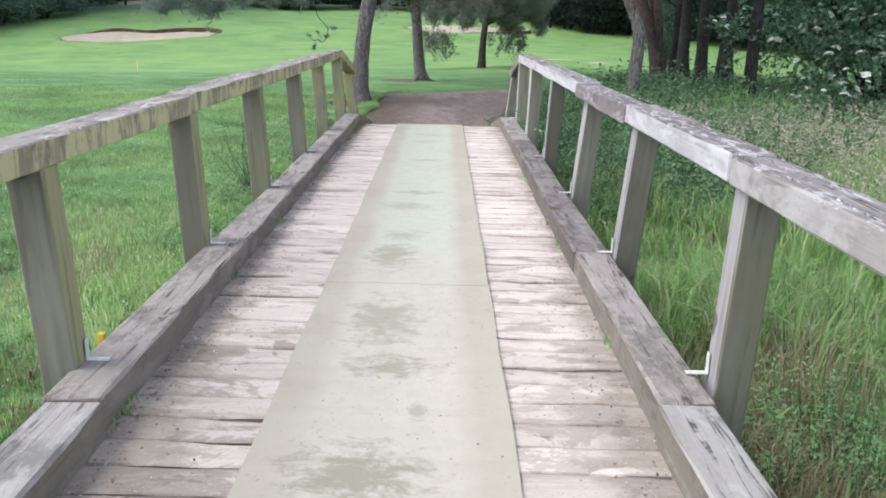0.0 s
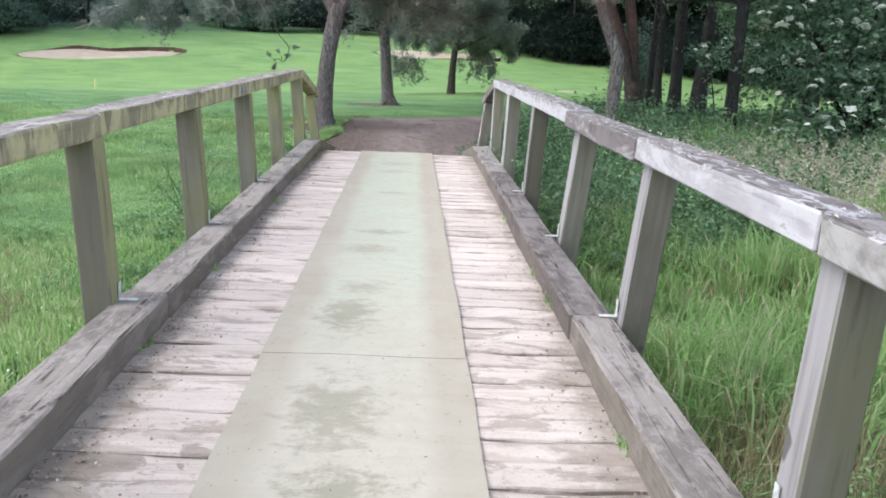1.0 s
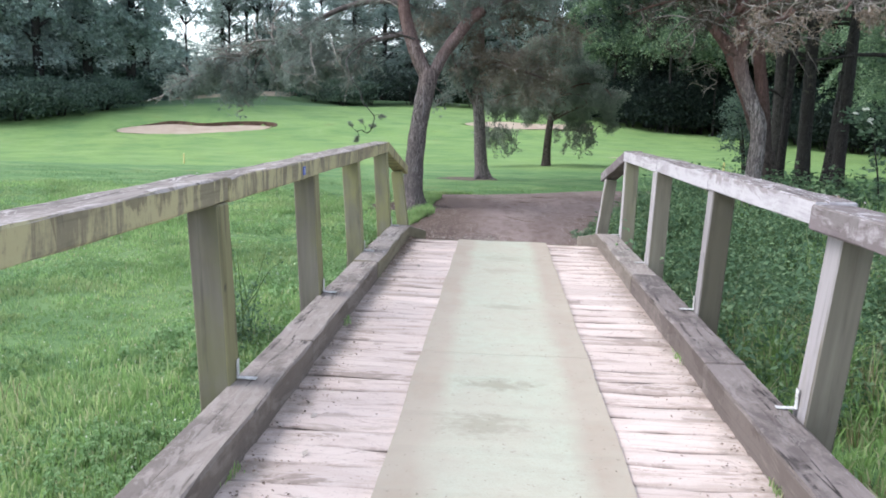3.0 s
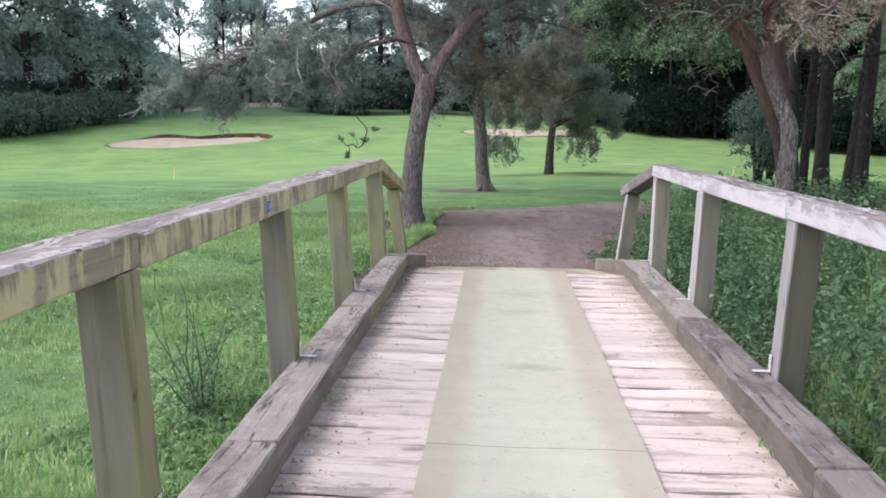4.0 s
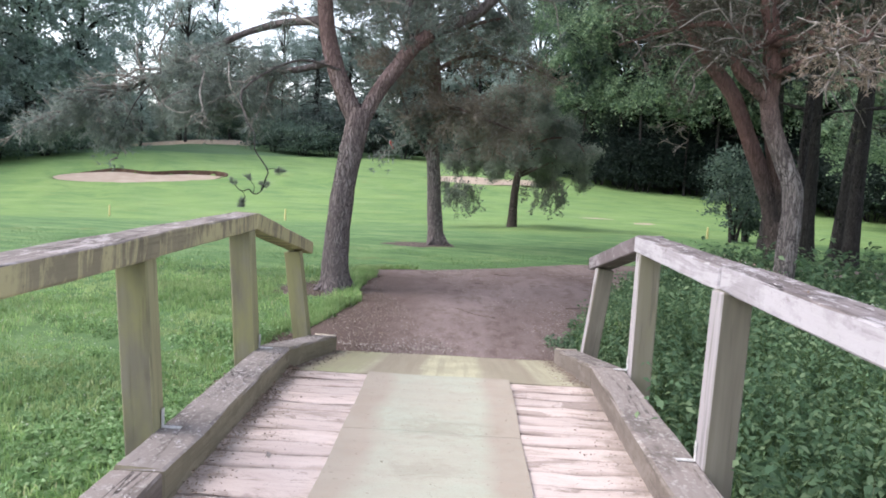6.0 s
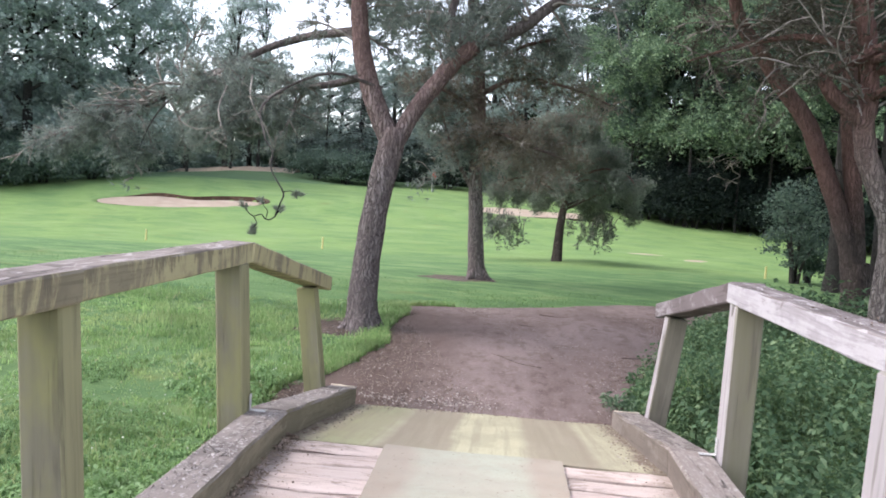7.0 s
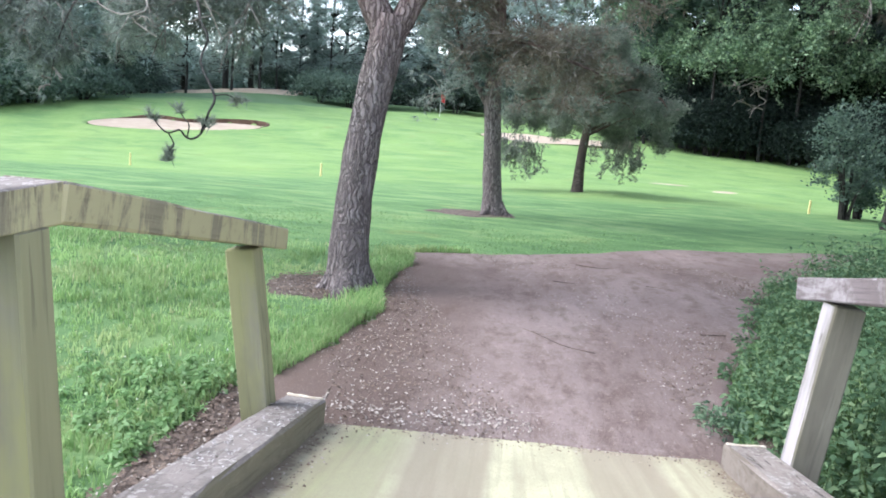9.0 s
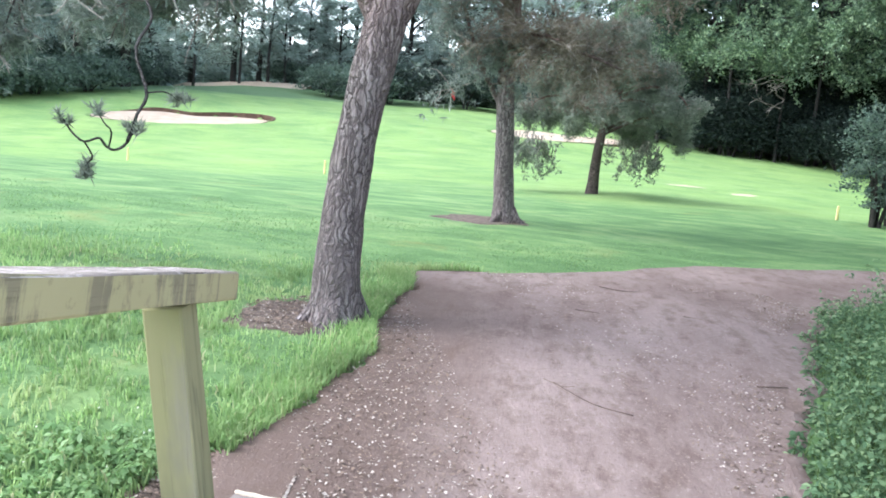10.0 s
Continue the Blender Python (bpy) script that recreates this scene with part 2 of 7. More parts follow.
def plank_material():
    m = Mat("dusty_plank_timber", 0.95, 0.15)
    x0, y0 = m.axis(0), m.axis(1)
    m.scatter()
    geo = m.t.nodes.new("ShaderNodeNewGeometry")
    near = m.ramp(m.math("DIVIDE", m.math("ADD", m.axis(1, geo.outputs["Position"]), 3.0), 13.0), [(0.22, (0.10,)), (0.52, (0.0,))])
    grain = m.noise(1.0, (1.4, 34, 34), 5, 0.6)
    blot = m.noise(2.4, (1, 3.2, 1), 7, 0.72, 0.5)
    fine = m.noise(75, (1, 1, 1), 3, 0.7)
    c = m.ramp(blot, [(0.28, (0.31, 0.245, 0.205)), (0.38, (0.44, 0.366, 0.318)), (0.44, (0.535, 0.442, 0.392)), (0.62, (0.595, 0.508, 0.455))])
    c = m.mix(m.ramp(grain, [(0.30, (0.45,)), (0.44, (0.0,))]), c, (0.26, 0.205, 0.17))
    stain = m.math("ADD", m.noise(1.5, (1, 2.6, 1), 7, 0.74, 0.7), near)
    c = m.mix(m.ramp(stain, [(0.57, (0.0,)), (0.60, (0.7,))]), c, (0.27, 0.215, 0.18))
    damp = m.math("ADD", m.noise(3.4, (1, 1.6, 1), 7, 0.72, 0.6), near)
    c = m.mix(m.ramp(damp, [(0.62, (0.0,)), (0.66, (0.7,))]), c, (0.20, 0.155, 0.125))
    wave = m.math("MULTIPLY", m.math("SUBTRACT", m.noise(2.0, (1, 0.6, 1), 5, 0.6, 0.4), 0.5), 3.0)
    band = m.math("ADD", m.math("DIVIDE", y0, 0.083), m.math("ADD", wave, m.math("MULTIPLY", near, 3.0)))
    c = m.mix(m.ramp(m.math("MULTIPLY", band, 0.5), [(0.36, (0.0,)), (0.50, (0.45,))]), c, (0.28, 0.22, 0.18))
    band = m.math("ADD", m.math("DIVIDE", y0, -0.083), m.math("MULTIPLY", m.math("SUBTRACT", m.noise(3.1, (1, 0.6, 1), 5, 0.6, 0.4), 0.5), 2.4))
    c = m.mix(m.ramp(m.math("MULTIPLY", band, 0.5), [(0.46, (0.0,)), (0.56, (0.5,))]), c, (0.23, 0.18, 0.15))
    dust = m.math("MULTIPLY", m.math("MULTIPLY", near, 9.0), m.ramp(m.noise(2.2, (1, 1, 1), 6, 0.7, 0.4), [(0.38, (0.0,)), (0.56, (0.8,))]))
    c = m.mix(dust, c, (0.425, 0.362, 0.292))
    wob = m.math("MULTIPLY", m.math("SUBTRACT", m.noise(4.0, (1, 1, 1), 6, 0.7), 0.5), 0.6)
    soil = m.math("MULTIPLY", m.math("MULTIPLY", near, 2.6), m.math("MAXIMUM", m.math("MULTIPLY", x0, -1.0), 0.0))
    side = m.ramp(m.math("ADD", m.math("ADD", m.math("ADD", m.math("ABSOLUTE", x0), m.math("MULTIPLY", near, 1.6)), soil), wob), [(0.86, (0.0,)), (0.99, (0.6,))])
    c = m.mix(side, c, (0.215, 0.178, 0.142))
    c = m.mix(m.ramp(fine, [(0.62, (0.0,)), (0.70, (0.5,))]), c, (0.60, 0.55, 0.50))
    c = m.mix(m.ramp(fine, [(0.32, (0.5,)), (0.38, (0.0,))]), c, (0.20, 0.16, 0.135))
    tone = m.math("MULTIPLY_ADD", m.rand, 0.24)
    tone.node.inputs[2].default_value = 0.86
    hsv = m.node("ShaderNodeHueSaturation")
    m.link(c, hsv.inputs["Color"])
    m.link(tone, hsv.inputs["Value"])
    m.color(hsv.outputs[0])
    return m.bump(m.math("ADD", m.math("ADD", grain, blot), m.math("MULTIPLY", fine, 0.3)), 0.5, 0.004).m


PLANK = plank_material()


def mat_material():
    """Pale green anti-slip sheet, tan with dust along its sides, with damp grey-green blotches."""
    m = Mat("anti_slip_sheet", 0.92, 0.2)
    x, y = m.axis(0), m.axis(1)
    edge = m.math("ABSOLUTE", m.math("ADD", x, m.math("MULTIPLY", m.math("SUBTRACT", m.noise(2.0), 0.5), 0.18)))
    c = m.mix(m.ramp(edge, [(0.25, (0.0,)), (0.34, (1.0,))]), m.mix(m.ramp(m.math("DIVIDE", m.math("ADD", y, m.math("MULTIPLY", m.noise(1.2), 2.0)), 10.0), [(0.34, (0.0,)), (0.58, (1.0,))]), (0.44, 0.388, 0.322), (0.405, 0.418, 0.33)), (0.36, 0.305, 0.242))
    grit = m.noise(120, (1, 1, 1), 3, 0.7)
    c = m.mix(m.ramp(grit, [(0.35, (0.35,)), (0.5, (0.0,))]), c, (0.30, 0.28, 0.22))
    cloudy = m.noise(1.7, (1, 1, 1), 5, 0.65)
    c = m.mix(m.ramp(cloudy, [(0.42, (0.5,)), (0.58, (0.0,))]), c, (0.40, 0.36, 0.29))
    mott = m.noise(11, (1, 1, 1), 5, 0.7)
    c = m.mix(m.ramp(mott, [(0.40, (0.35,)), (0.54, (0.0,))]), c, (0.36, 0.33, 0.262))
    speck = m.noise(45, (1, 1, 1), 2, 0.6)
    c = m.mix(m.ramp(speck, [(0.68, (0.0,)), (0.72, (0.7,))]), c, (0.22, 0.19, 0.15))
    # damp stains where feet and wheels carry mud: middle, half sizes, strength
    ragged = m.math("MULTIPLY", m.math("SUBTRACT", m.noise(8.0, (1, 1.5, 1), 8, 0.78, 0.4), 0.5), 4.2)
    damp = None
    for cx, cy, rx, ry, strong in ((-0.11, 3.55, 0.17, 0.32, 0.75), (-0.08, 2.4, 0.2, 0.42, 0.7), (-0.02, 1.85, 0.2, 0.15, 0.8), (0.11, 1.43, 0.035, 0.1, 0.6), (-0.08, 0.98, 0.26, 0.22, 0.9), (-0.04, 5.5, 0.23, 0.1, 0.6), (-0.09, 4.95, 0.21, 0.16, 0.5),
                                   (-0.07, 4.05, 0.18, 0.14, 0.5), (0.04, 9.1, 0.28, 0.2, 0.35), (0.04, 7.15, 0.2, 0.09, 0.45), (0.0, 8.5, 0.2, 0.12, 0.3), (-0.1, 0.2, 0.3, 0.25, 0.7), (-0.05, -0.7, 0.28, 0.3, 0.6)):
        u = m.math("DIVIDE", m.math("SUBTRACT", x, cx), rx)
        w = m.math("DIVIDE", m.math("SUBTRACT", y, cy), ry)
        d = m.math("SQRT", m.math("ADD", m.math("MULTIPLY", u, u), m.math("MULTIPLY", w, w)))
        spot = m.math("MULTIPLY", m.ramp(m.math("ADD", d, ragged), [(0.35, (0.9,)), (1.4, (0.0,))]), strong)
        damp = spot if damp is None else m.math("MAXIMUM", damp, spot)
    c = m.mix(damp, c, (0.228, 0.21, 0.152))
    m.color(c)
    return m.bump(grit, 0.35, 0.002).m


def ramp_material():
    """The same sheet on the end ramp, with muddy wheel tracks along it."""
    m = Mat("muddy_ramp_sheet", 0.9, 0.2)
    x = m.axis(0)
    wob = m.math("MULTIPLY_ADD", m.math("SUBTRACT", m.noise(1.6, (1, 0.6, 1)), 0.5), 0.16)
    m.link(x, wob.node.inputs[2])
    lane = m.math("DIVIDE", m.math("ADD", wob, 1.0), 2.0)
    mud = m.ramp(lane, [(0.08, (0.5,)), (0.14, (0.15,)), (0.22, (0.15,)), (0.26, (0.8,)), (0.42, (0.75,)), (0.445, (0.05,)), (0.62, (0.05,)), (0.66, (0.75,)), (0.82, (0.8,)), (0.86, (0.2,)), (0.94, (0.25,)), (0.98, (0.7,))])
    c = m.mix(mud, (0.52, 0.505, 0.34), (0.275, 0.23, 0.178))
    c = m.mix(m.ramp(lane, [(0.06, (0.0,)), (0.10, (0.8,)), (0.20, (0.7,)), (0.25, (0.0,))]), c, (0.31, 0.315, 0.175))
    lines = m.noise(1.0, (17, 0.5, 1), 5, 0.6, 0.2)
    c = m.mix(m.ramp(lines, [(0.36, (0.4,)), (0.5, (0.0,))]), c, (0.26, 0.22, 0.16))
    c = m.mix(m.ramp(lines, [(0.56, (0.0,)), (0.68, (0.25,))]), c, (0.44, 0.41, 0.28))
    rim = m.math("ADD", m.math("ABSOLUTE", x), m.math("MULTIPLY", m.math("SUBTRACT", m.noise(5.0, (1, 1, 1), 6, 0.7), 0.5), 0.35))
    c = m.mix(m.ramp(rim, [(0.88, (0.0,)), (0.95, (0.85,))]), c, (0.17, 0.13, 0.10))
    grit = m.noise(110, (1, 1, 1), 3, 0.7)
    c = m.mix(m.ramp(grit, [(0.36, (0.4,)), (0.5, (0.0,))]), c, (0.24, 0.21, 0.16))
    cloudy = m.noise(3.0, (1, 0.5, 1), 5, 0.65)
    c = m.mix(m.ramp(cloudy, [(0.42, (0.4,)), (0.56, (0.0,))]), c, (0.29, 0.26, 0.185))
    m.color(c)
    return m.bump(grit, 0.4, 0.003).m


def plain(name, a, b, scale, rough=0.8, bump=0.3, dist=0.005, spec=0.3, metal=0.0):
    m = Mat(name, rough, spec)
    n = m.noise(scale, (1, 1, 1), 6, 0.65)
    m.color(m.ramp(n, [(0.35, a), (0.65, b)]))
    m.b.inputs["Metallic"].default_value = metal
    return m.bump(n, bump, dist).m


MAT_SHEET, RAMP_SHEET = mat_material(), ramp_material()
STEEL = plain("galvanised_steel", (0.46, 0.455, 0.44), (0.66, 0.655, 0.64), 30, 0.6, 0.1, 0.001, 0.4, 0.25)
BLUE = plain("blue_plastic", (0.03, 0.06, 0.32), (0.06, 0.10, 0.42), 20, 0.5)
PALE_BLUE = plain("pale_blue_mark", (0.30, 0.36, 0.62), (0.36, 0.42, 0.68), 20, 0.5)
YELLOW = plain("yellow_plastic", (0.60, 0.36, 0.03), (0.72, 0.48, 0.06), 20, 0.6)
CREAM = plain("pale_yellow_paint", (0.58, 0.50, 0.20), (0.66, 0.59, 0.30), 20, 0.6)
RED = plain("red_cloth", (0.55, 0.03, 0.04), (0.68, 0.06, 0.06), 6, 0.8)
WHITE = plain("white_paint", (0.7, 0.7, 0.68), (0.8, 0.8, 0.78), 20, 0.6)
SAND = plain("bunker_sand", (0.335, 0.265, 0.20), (0.425, 0.35, 0.27), 1.2, 0.95, 0.4, 0.04)
LIP = plain("dark_soil_lip", (0.05, 0.03, 0.02), (0.12, 0.075, 0.05), 3.0, 0.95, 0.5, 0.04)
RAW_WOOD = plain("raw_split_wood", (0.52, 0.45, 0.35), (0.66, 0.60, 0.49), 20, 0.85)
STONE = plain("pale_chips", (0.27, 0.23, 0.20), (0.50, 0.45, 0.40), 25, 0.9)
FLAKE = plain("pale_flake", (0.30, 0.275, 0.265), (0.50, 0.47, 0.45), 25, 0.9)
LITTER = plain("dry_leaf", (0.105, 0.076, 0.06), (0.235, 0.178, 0.14), 12, 0.9)
LITTER_TAN = plain("tan_leaf", (0.20, 0.15, 0.11), (0.36, 0.28, 0.215), 12, 0.9)
STICK = plain("dead_stick", (0.06, 0.045, 0.035), (0.14, 0.10, 0.08), 12, 0.9)


def lawn_material():
    m = Mat("lawn", 0.9, 0.15)
    x, y = m.axis(0), m.axis(1)
    big = m.noise(0.16, (1, 1.6, 1), 5, 0.6)
    mid = m.noise(1.1, (1, 2.0, 1), 5, 0.65)
    fine = m.noise(28, (1, 1, 1), 4, 0.7)
    rough_grass = m.ramp(mid, [(0.30, (0.078, 0.158, 0.058)), (0.5, (0.125, 0.225, 0.086)), (0.68, (0.195, 0.305, 0.118))])
    fair = m.ramp(big, [(0.32, (0.080, 0.165, 0.076)), (0.5, (0.117, 0.216, 0.095)), (0.66, (0.175, 0.268, 0.114))])
    along = m.math("ADD", m.math("ADD", y, m.math("MULTIPLY", x, 0.08)), m.math("MULTIPLY", m.math("SUBTRACT", big, 0.5), 14.0))
    far = m.ramp(m.math("DIVIDE", along, 100.0), [(0.28, (0.0,)), (0.335, (1.0,))])
    c = m.mix(far, rough_grass, fair)
    stripe = m.math("SINE", m.math("MULTIPLY", m.math("ADD", x, m.math("MULTIPLY", y, 0.5)), 1.6))
    c = m.mix(m.math("MULTIPLY", far, m.math("MULTIPLY_ADD", stripe, 0.06)), c, (0.24, 0.36, 0.10))
    # near ground darkened: shade between the grass blades painted into the colour
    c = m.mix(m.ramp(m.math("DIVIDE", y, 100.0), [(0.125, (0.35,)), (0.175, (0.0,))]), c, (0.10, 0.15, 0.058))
    c = m.mix(m.ramp(fine, [(0.32, (0.45,)), (0.5, (0.0,))]), c, (0.045, 0.105, 0.04))
    tuss = m.noise(0.42, (1, 1.5, 1), 7, 0.72, 0.6)
    c = m.mix(m.ramp(tuss, [(0.40, (0.36,)), (0.50, (0.0,))]), c, (0.070, 0.150, 0.060))
    c = m.mix(m.ramp(tuss, [(0.53, (0.0,)), (0.64, (0.5,))]), c, (0.235, 0.325, 0.142))
    dry = m.noise(0.7, (1, 1, 1), 4, 0.7)
    c = m.mix(m.ramp(dry, [(0.60, (0.0,)), (0.72, (0.55,))]), c, (0.20, 0.21, 0.075))
    # dark band of rough grass: shade of the far left wood put into its colour
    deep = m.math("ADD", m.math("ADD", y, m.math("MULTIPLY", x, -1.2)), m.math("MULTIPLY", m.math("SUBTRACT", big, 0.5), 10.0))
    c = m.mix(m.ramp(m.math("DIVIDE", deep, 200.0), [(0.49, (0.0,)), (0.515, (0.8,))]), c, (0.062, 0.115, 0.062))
    m.color(c)
    return m.bump(m.math("ADD", fine, m.math("MULTIPLY", mid, 2.0)), 0.8, 0.03).m


def dirt_material():
    m = Mat("trodden_dirt", 0.95, 0.15)
    big = m.noise(0.9, (1.3, 0.6, 1), 6, 0.65)
    mid = m.noise(7, (1, 0.5, 1), 5, 0.7)
    fine = m.noise(70, (1, 1, 1), 3, 0.7)
    c = m.ramp(big, [(0.34, (0.158, 0.118, 0.106)), (0.5, (0.205, 0.160, 0.147)), (0.66, (0.258, 0.207, 0.190))])
    c = m.mix(m.ramp(mid, [(0.36, (0.55,)), (0.52, (0.0,))]), c, (0.10, 0.068, 0.052))
    bits = m.noise(30, (1, 0.8, 1), 4, 0.75)
    c = m.mix(m.ramp(bits, [(0.58, (0.0,)), (0.66, (0.45,))]), c, (0.34, 0.285, 0.26))
    c = m.mix(m.ramp(bits, [(0.34, (0.5,)), (0.42, (0.0,))]), c, (0.105, 0.076, 0.064))
    x, y = m.axis(0), m.axis(1)
    rim = m.math("ADD", m.math("ADD", x, m.math("MULTIPLY", m.math("SUBTRACT", m.noise(2.2, (1, 1, 1), 6, 0.7), 0.5), 1.3)), m.math("MULTIPLY", m.math("MAXIMUM", m.math("SUBTRACT", y, 16.2), 0.0), 1.5))
    c = m.mix(m.ramp(m.math("MULTIPLY", m.math("ADD", rim, 1.5), 0.5), [(0.2, (0.8,)), (0.42, (0.62,)), (0.72, (0.0,))]), c, (0.115, 0.083, 0.068))
    c = m.mix(m.ramp(fine, [(0.62, (0.0,)), (0.70, (0.6,))]), c, (0.36, 0.30, 0.25))
    m.color(c)
    return m.bump(m.math("ADD", m.math("MULTIPLY", fine, 0.4), m.math("MULTIPLY", mid, 1.2)), 0.8, 0.02).m


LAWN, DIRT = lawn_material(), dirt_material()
MULCH = plain("mulch_soil", (0.055, 0.040, 0.033), (0.18, 0.14, 0.115), 22, 0.95, 0.9, 0.03)


def bark(name, low, low2, high, high2, at, soft):
    """Fissured bark that turns from grey plates to thin red bark with height."""
    m = Mat(name, 0.92, 0.15)
    wave = m.noise(1.0, (21, 21, 4.2), 4, 0.62, 0.6)
    gap = m.math("ABSOLUTE", m.math("SUBTRACT", wave, 0.5))
    fine = m.noise(24, (1, 1, 0.35), 6, 0.72)
    blot = m.noise(2.5, (1, 1, 0.6), 4, 0.6)
    up = m.math("DIVIDE", m.math("SUBTRACT", m.math("ADD", m.axis(2), m.math("MULTIPLY", fine, 0.5)), at), soft)
    grey = m.ramp(m.math("ADD", m.math("MULTIPLY", fine, 0.65), m.math("MULTIPLY", blot, 0.35)), [(0.36, tuple(v * 0.72 for v in low)), (0.5, low), (0.66, low2)])
    vec = m.node("ShaderNodeMapping")
    vec.inputs["Scale"].default_value = (27, 27, 2.8)
    m.link(m.co, vec.inputs["Vector"])
    bend = m.t.nodes.new("ShaderNodeVectorMath")
    bend.operation = "MULTIPLY_ADD"
    wob = m.node("ShaderNodeTexNoise", Scale=9.0, Detail=3.0)
    m.link(m.co, wob.inputs["Vector"])
    m.link(wob.outputs["Color"], bend.inputs[0])
    bend.inputs[1].default_value = (3.0, 3.0, 1.4)
    m.link(vec.outputs[0], bend.inputs[2])
    cell = m.node("ShaderNodeTexVoronoi", Scale=1.0)
    cell.feature = "DISTANCE_TO_EDGE"
    m.link(bend.outputs[0], cell.inputs["Vector"])
    plate = cell.outputs["Distance"]
    deep = m.math("MAXIMUM", m.ramp(gap, [(0.006, (0.5,)), (0.04, (0.0,))]), m.math("MULTIPLY", m.ramp(plate, [(0.015, (1.0,)), (0.13, (0.0,))]), m.ramp(blot, [(0.34, (0.4,)), (0.58, (1.0,))])))
    grey = m.mix(deep, grey, tuple(v * 0.28 for v in low))
    red = m.ramp(m.math("ADD", m.math("MULTIPLY", fine, 0.6), m.math("MULTIPLY", blot, 0.4)), [(0.38, high), (0.6, high2)])
    red = m.mix(m.math("MULTIPLY", deep, 0.45), red, tuple(v * 0.4 for v in high))
    c = m.mix(m.ramp(up, [(0.0, (0.0,)), (1.0, (1.0,))]), grey, red)
    m.color(c)
    return m.bump(m.math("ADD", m.ramp(plate, [(0.02, (0.0,)), (0.2, (1.0,))]), m.math("MULTIPLY", fine, 0.6)), 0.9, 0.018).m


PINE_BARK = bark("pine_bark", (0.19, 0.16, 0.155), (0.36, 0.325, 0.315), (0.145, 0.088, 0.080), (0.235, 0.158, 0.145), 1.7, 1.5)
LIMB_BARK = bark("limb_bark", (0.10, 0.088, 0.084), (0.18, 0.16, 0.152), (0.10, 0.082, 0.078), (0.18, 0.155, 0.148), 1.7, 1.5)
PALE_FOOT_BARK = bark("pale_footed_pine_bark", (0.21, 0.185, 0.17), (0.38, 0.35, 0.33), (0.12, 0.068, 0.058), (0.205, 0.125, 0.105), 1.8, 1.0)
OLD_BARK = bark("old_pine_bark", (0.105, 0.085, 0.076), (0.185, 0.152, 0.136), (0.125, 0.072, 0.062), (0.20, 0.125, 0.108), 1.4, 0.9)
DARK_BARK = bark("dark_bark", (0.050, 0.047, 0.044), (0.095, 0.088, 0.083), (0.060, 0.05, 0.045), (0.10, 0.088, 0.08), 30.0, 5.0)
TWIG = plain("dead_twig", (0.10, 0.085, 0.075), (0.36, 0.325, 0.29), 9, 0.9)


def foliage(name, stops, glow=0.35, rough=0.6, patchy=0.0, spec=0.25):
    """Leaves that differ one by one and let some light through."""
    m = Mat(name, rough, spec)
    geo = m.t.nodes.new("ShaderNodeNewGeometry")
    c = m.ramp(geo.outputs["Random Per Island"], stops)
    patch = m.noise(0.9, (1, 1, 1), 3, 0.6)
    c = m.mix(m.ramp(patch, [(0.35, (0.35,)), (0.6, (0.0,))]), c, tuple(v * 0.5 for v in stops[0][1]))
    if patchy:
        worn = m.noise(0.42, (1, 1.5, 1), 5, 0.65)
        c = m.mix(m.ramp(worn, [(0.40, (patchy,)), (0.52, (0.0,))]), c, tuple(v * 0.42 for v in stops[0][1]))
        c = m.mix(m.ramp(m.noise(0.6, (1, 1.3, 1), 5, 0.7), [(0.52, (0.0,)), (0.66, (patchy,))]), c, tuple(v * w for v, w in zip(stops[-1][1], (0.85, 1.0, 0.8))))
    m.color(c)
    tr = m.node("ShaderNodeBsdfTranslucent")
    m.link(c, tr.inputs[0])
    mx = m.node("ShaderNodeMixShader")
    mx.inputs[0].default_value = glow
    m.link(m.b.outputs[0], mx.inputs[1])
    m.link(tr.outputs[0], mx.inputs[2])
    m.link(mx.outputs[0], m.t.nodes["Material Output"].inputs[0])
    return m.m


NEEDLE = foliage("pine_needles", [(0.0, (0.170, 0.205, 0.182)), (0.6, (0.235, 0.275, 0.245)), (1.0, (0.35, 0.385, 0.335))], 0.45)
NEEDLE_DARK = foliage("dark_needles", [(0.0, (0.145, 0.175, 0.140)), (0.6, (0.210, 0.245, 0.195)), (1.0, (0.30, 0.335, 0.26))], 0.35)
NEEDLE_DEAD = foliage("dead_needles", [(0.0, (0.17, 0.128, 0.095)), (0.6, (0.30, 0.24, 0.185)), (1.0, (0.46, 0.39, 0.315))], 0.3)
NEEDLE_DYING = foliage("dying_needles", [(0.0, (0.17, 0.138, 0.112)), (0.6, (0.25, 0.212, 0.172)), (1.0, (0.33, 0.295, 0.24))], 0.4)
NEEDLE_BROWN = foliage("brown_needles", [(0.0, (0.075, 0.066, 0.050)), (0.6, (0.108, 0.100, 0.074)), (1.0, (0.15, 0.145, 0.108))], 0.35)
LEAF_LIGHT = foliage("light_leaves", [(0.0, (0.085, 0.145, 0.092)), (0.5, (0.145, 0.235, 0.140)), (1.0, (0.30, 0.41, 0.26))], 0.45)
LEAF_MID = foliage("mid_leaves", [(0.0, (0.070, 0.112, 0.090)), (0.6, (0.105, 0.160, 0.122)), (1.0, (0.165, 0.23, 0.17))], 0.4)
# leaves darkened for the wood's inside: part of its shade is in the colour
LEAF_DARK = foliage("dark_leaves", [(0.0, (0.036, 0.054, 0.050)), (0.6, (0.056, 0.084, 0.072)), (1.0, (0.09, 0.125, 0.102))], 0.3)
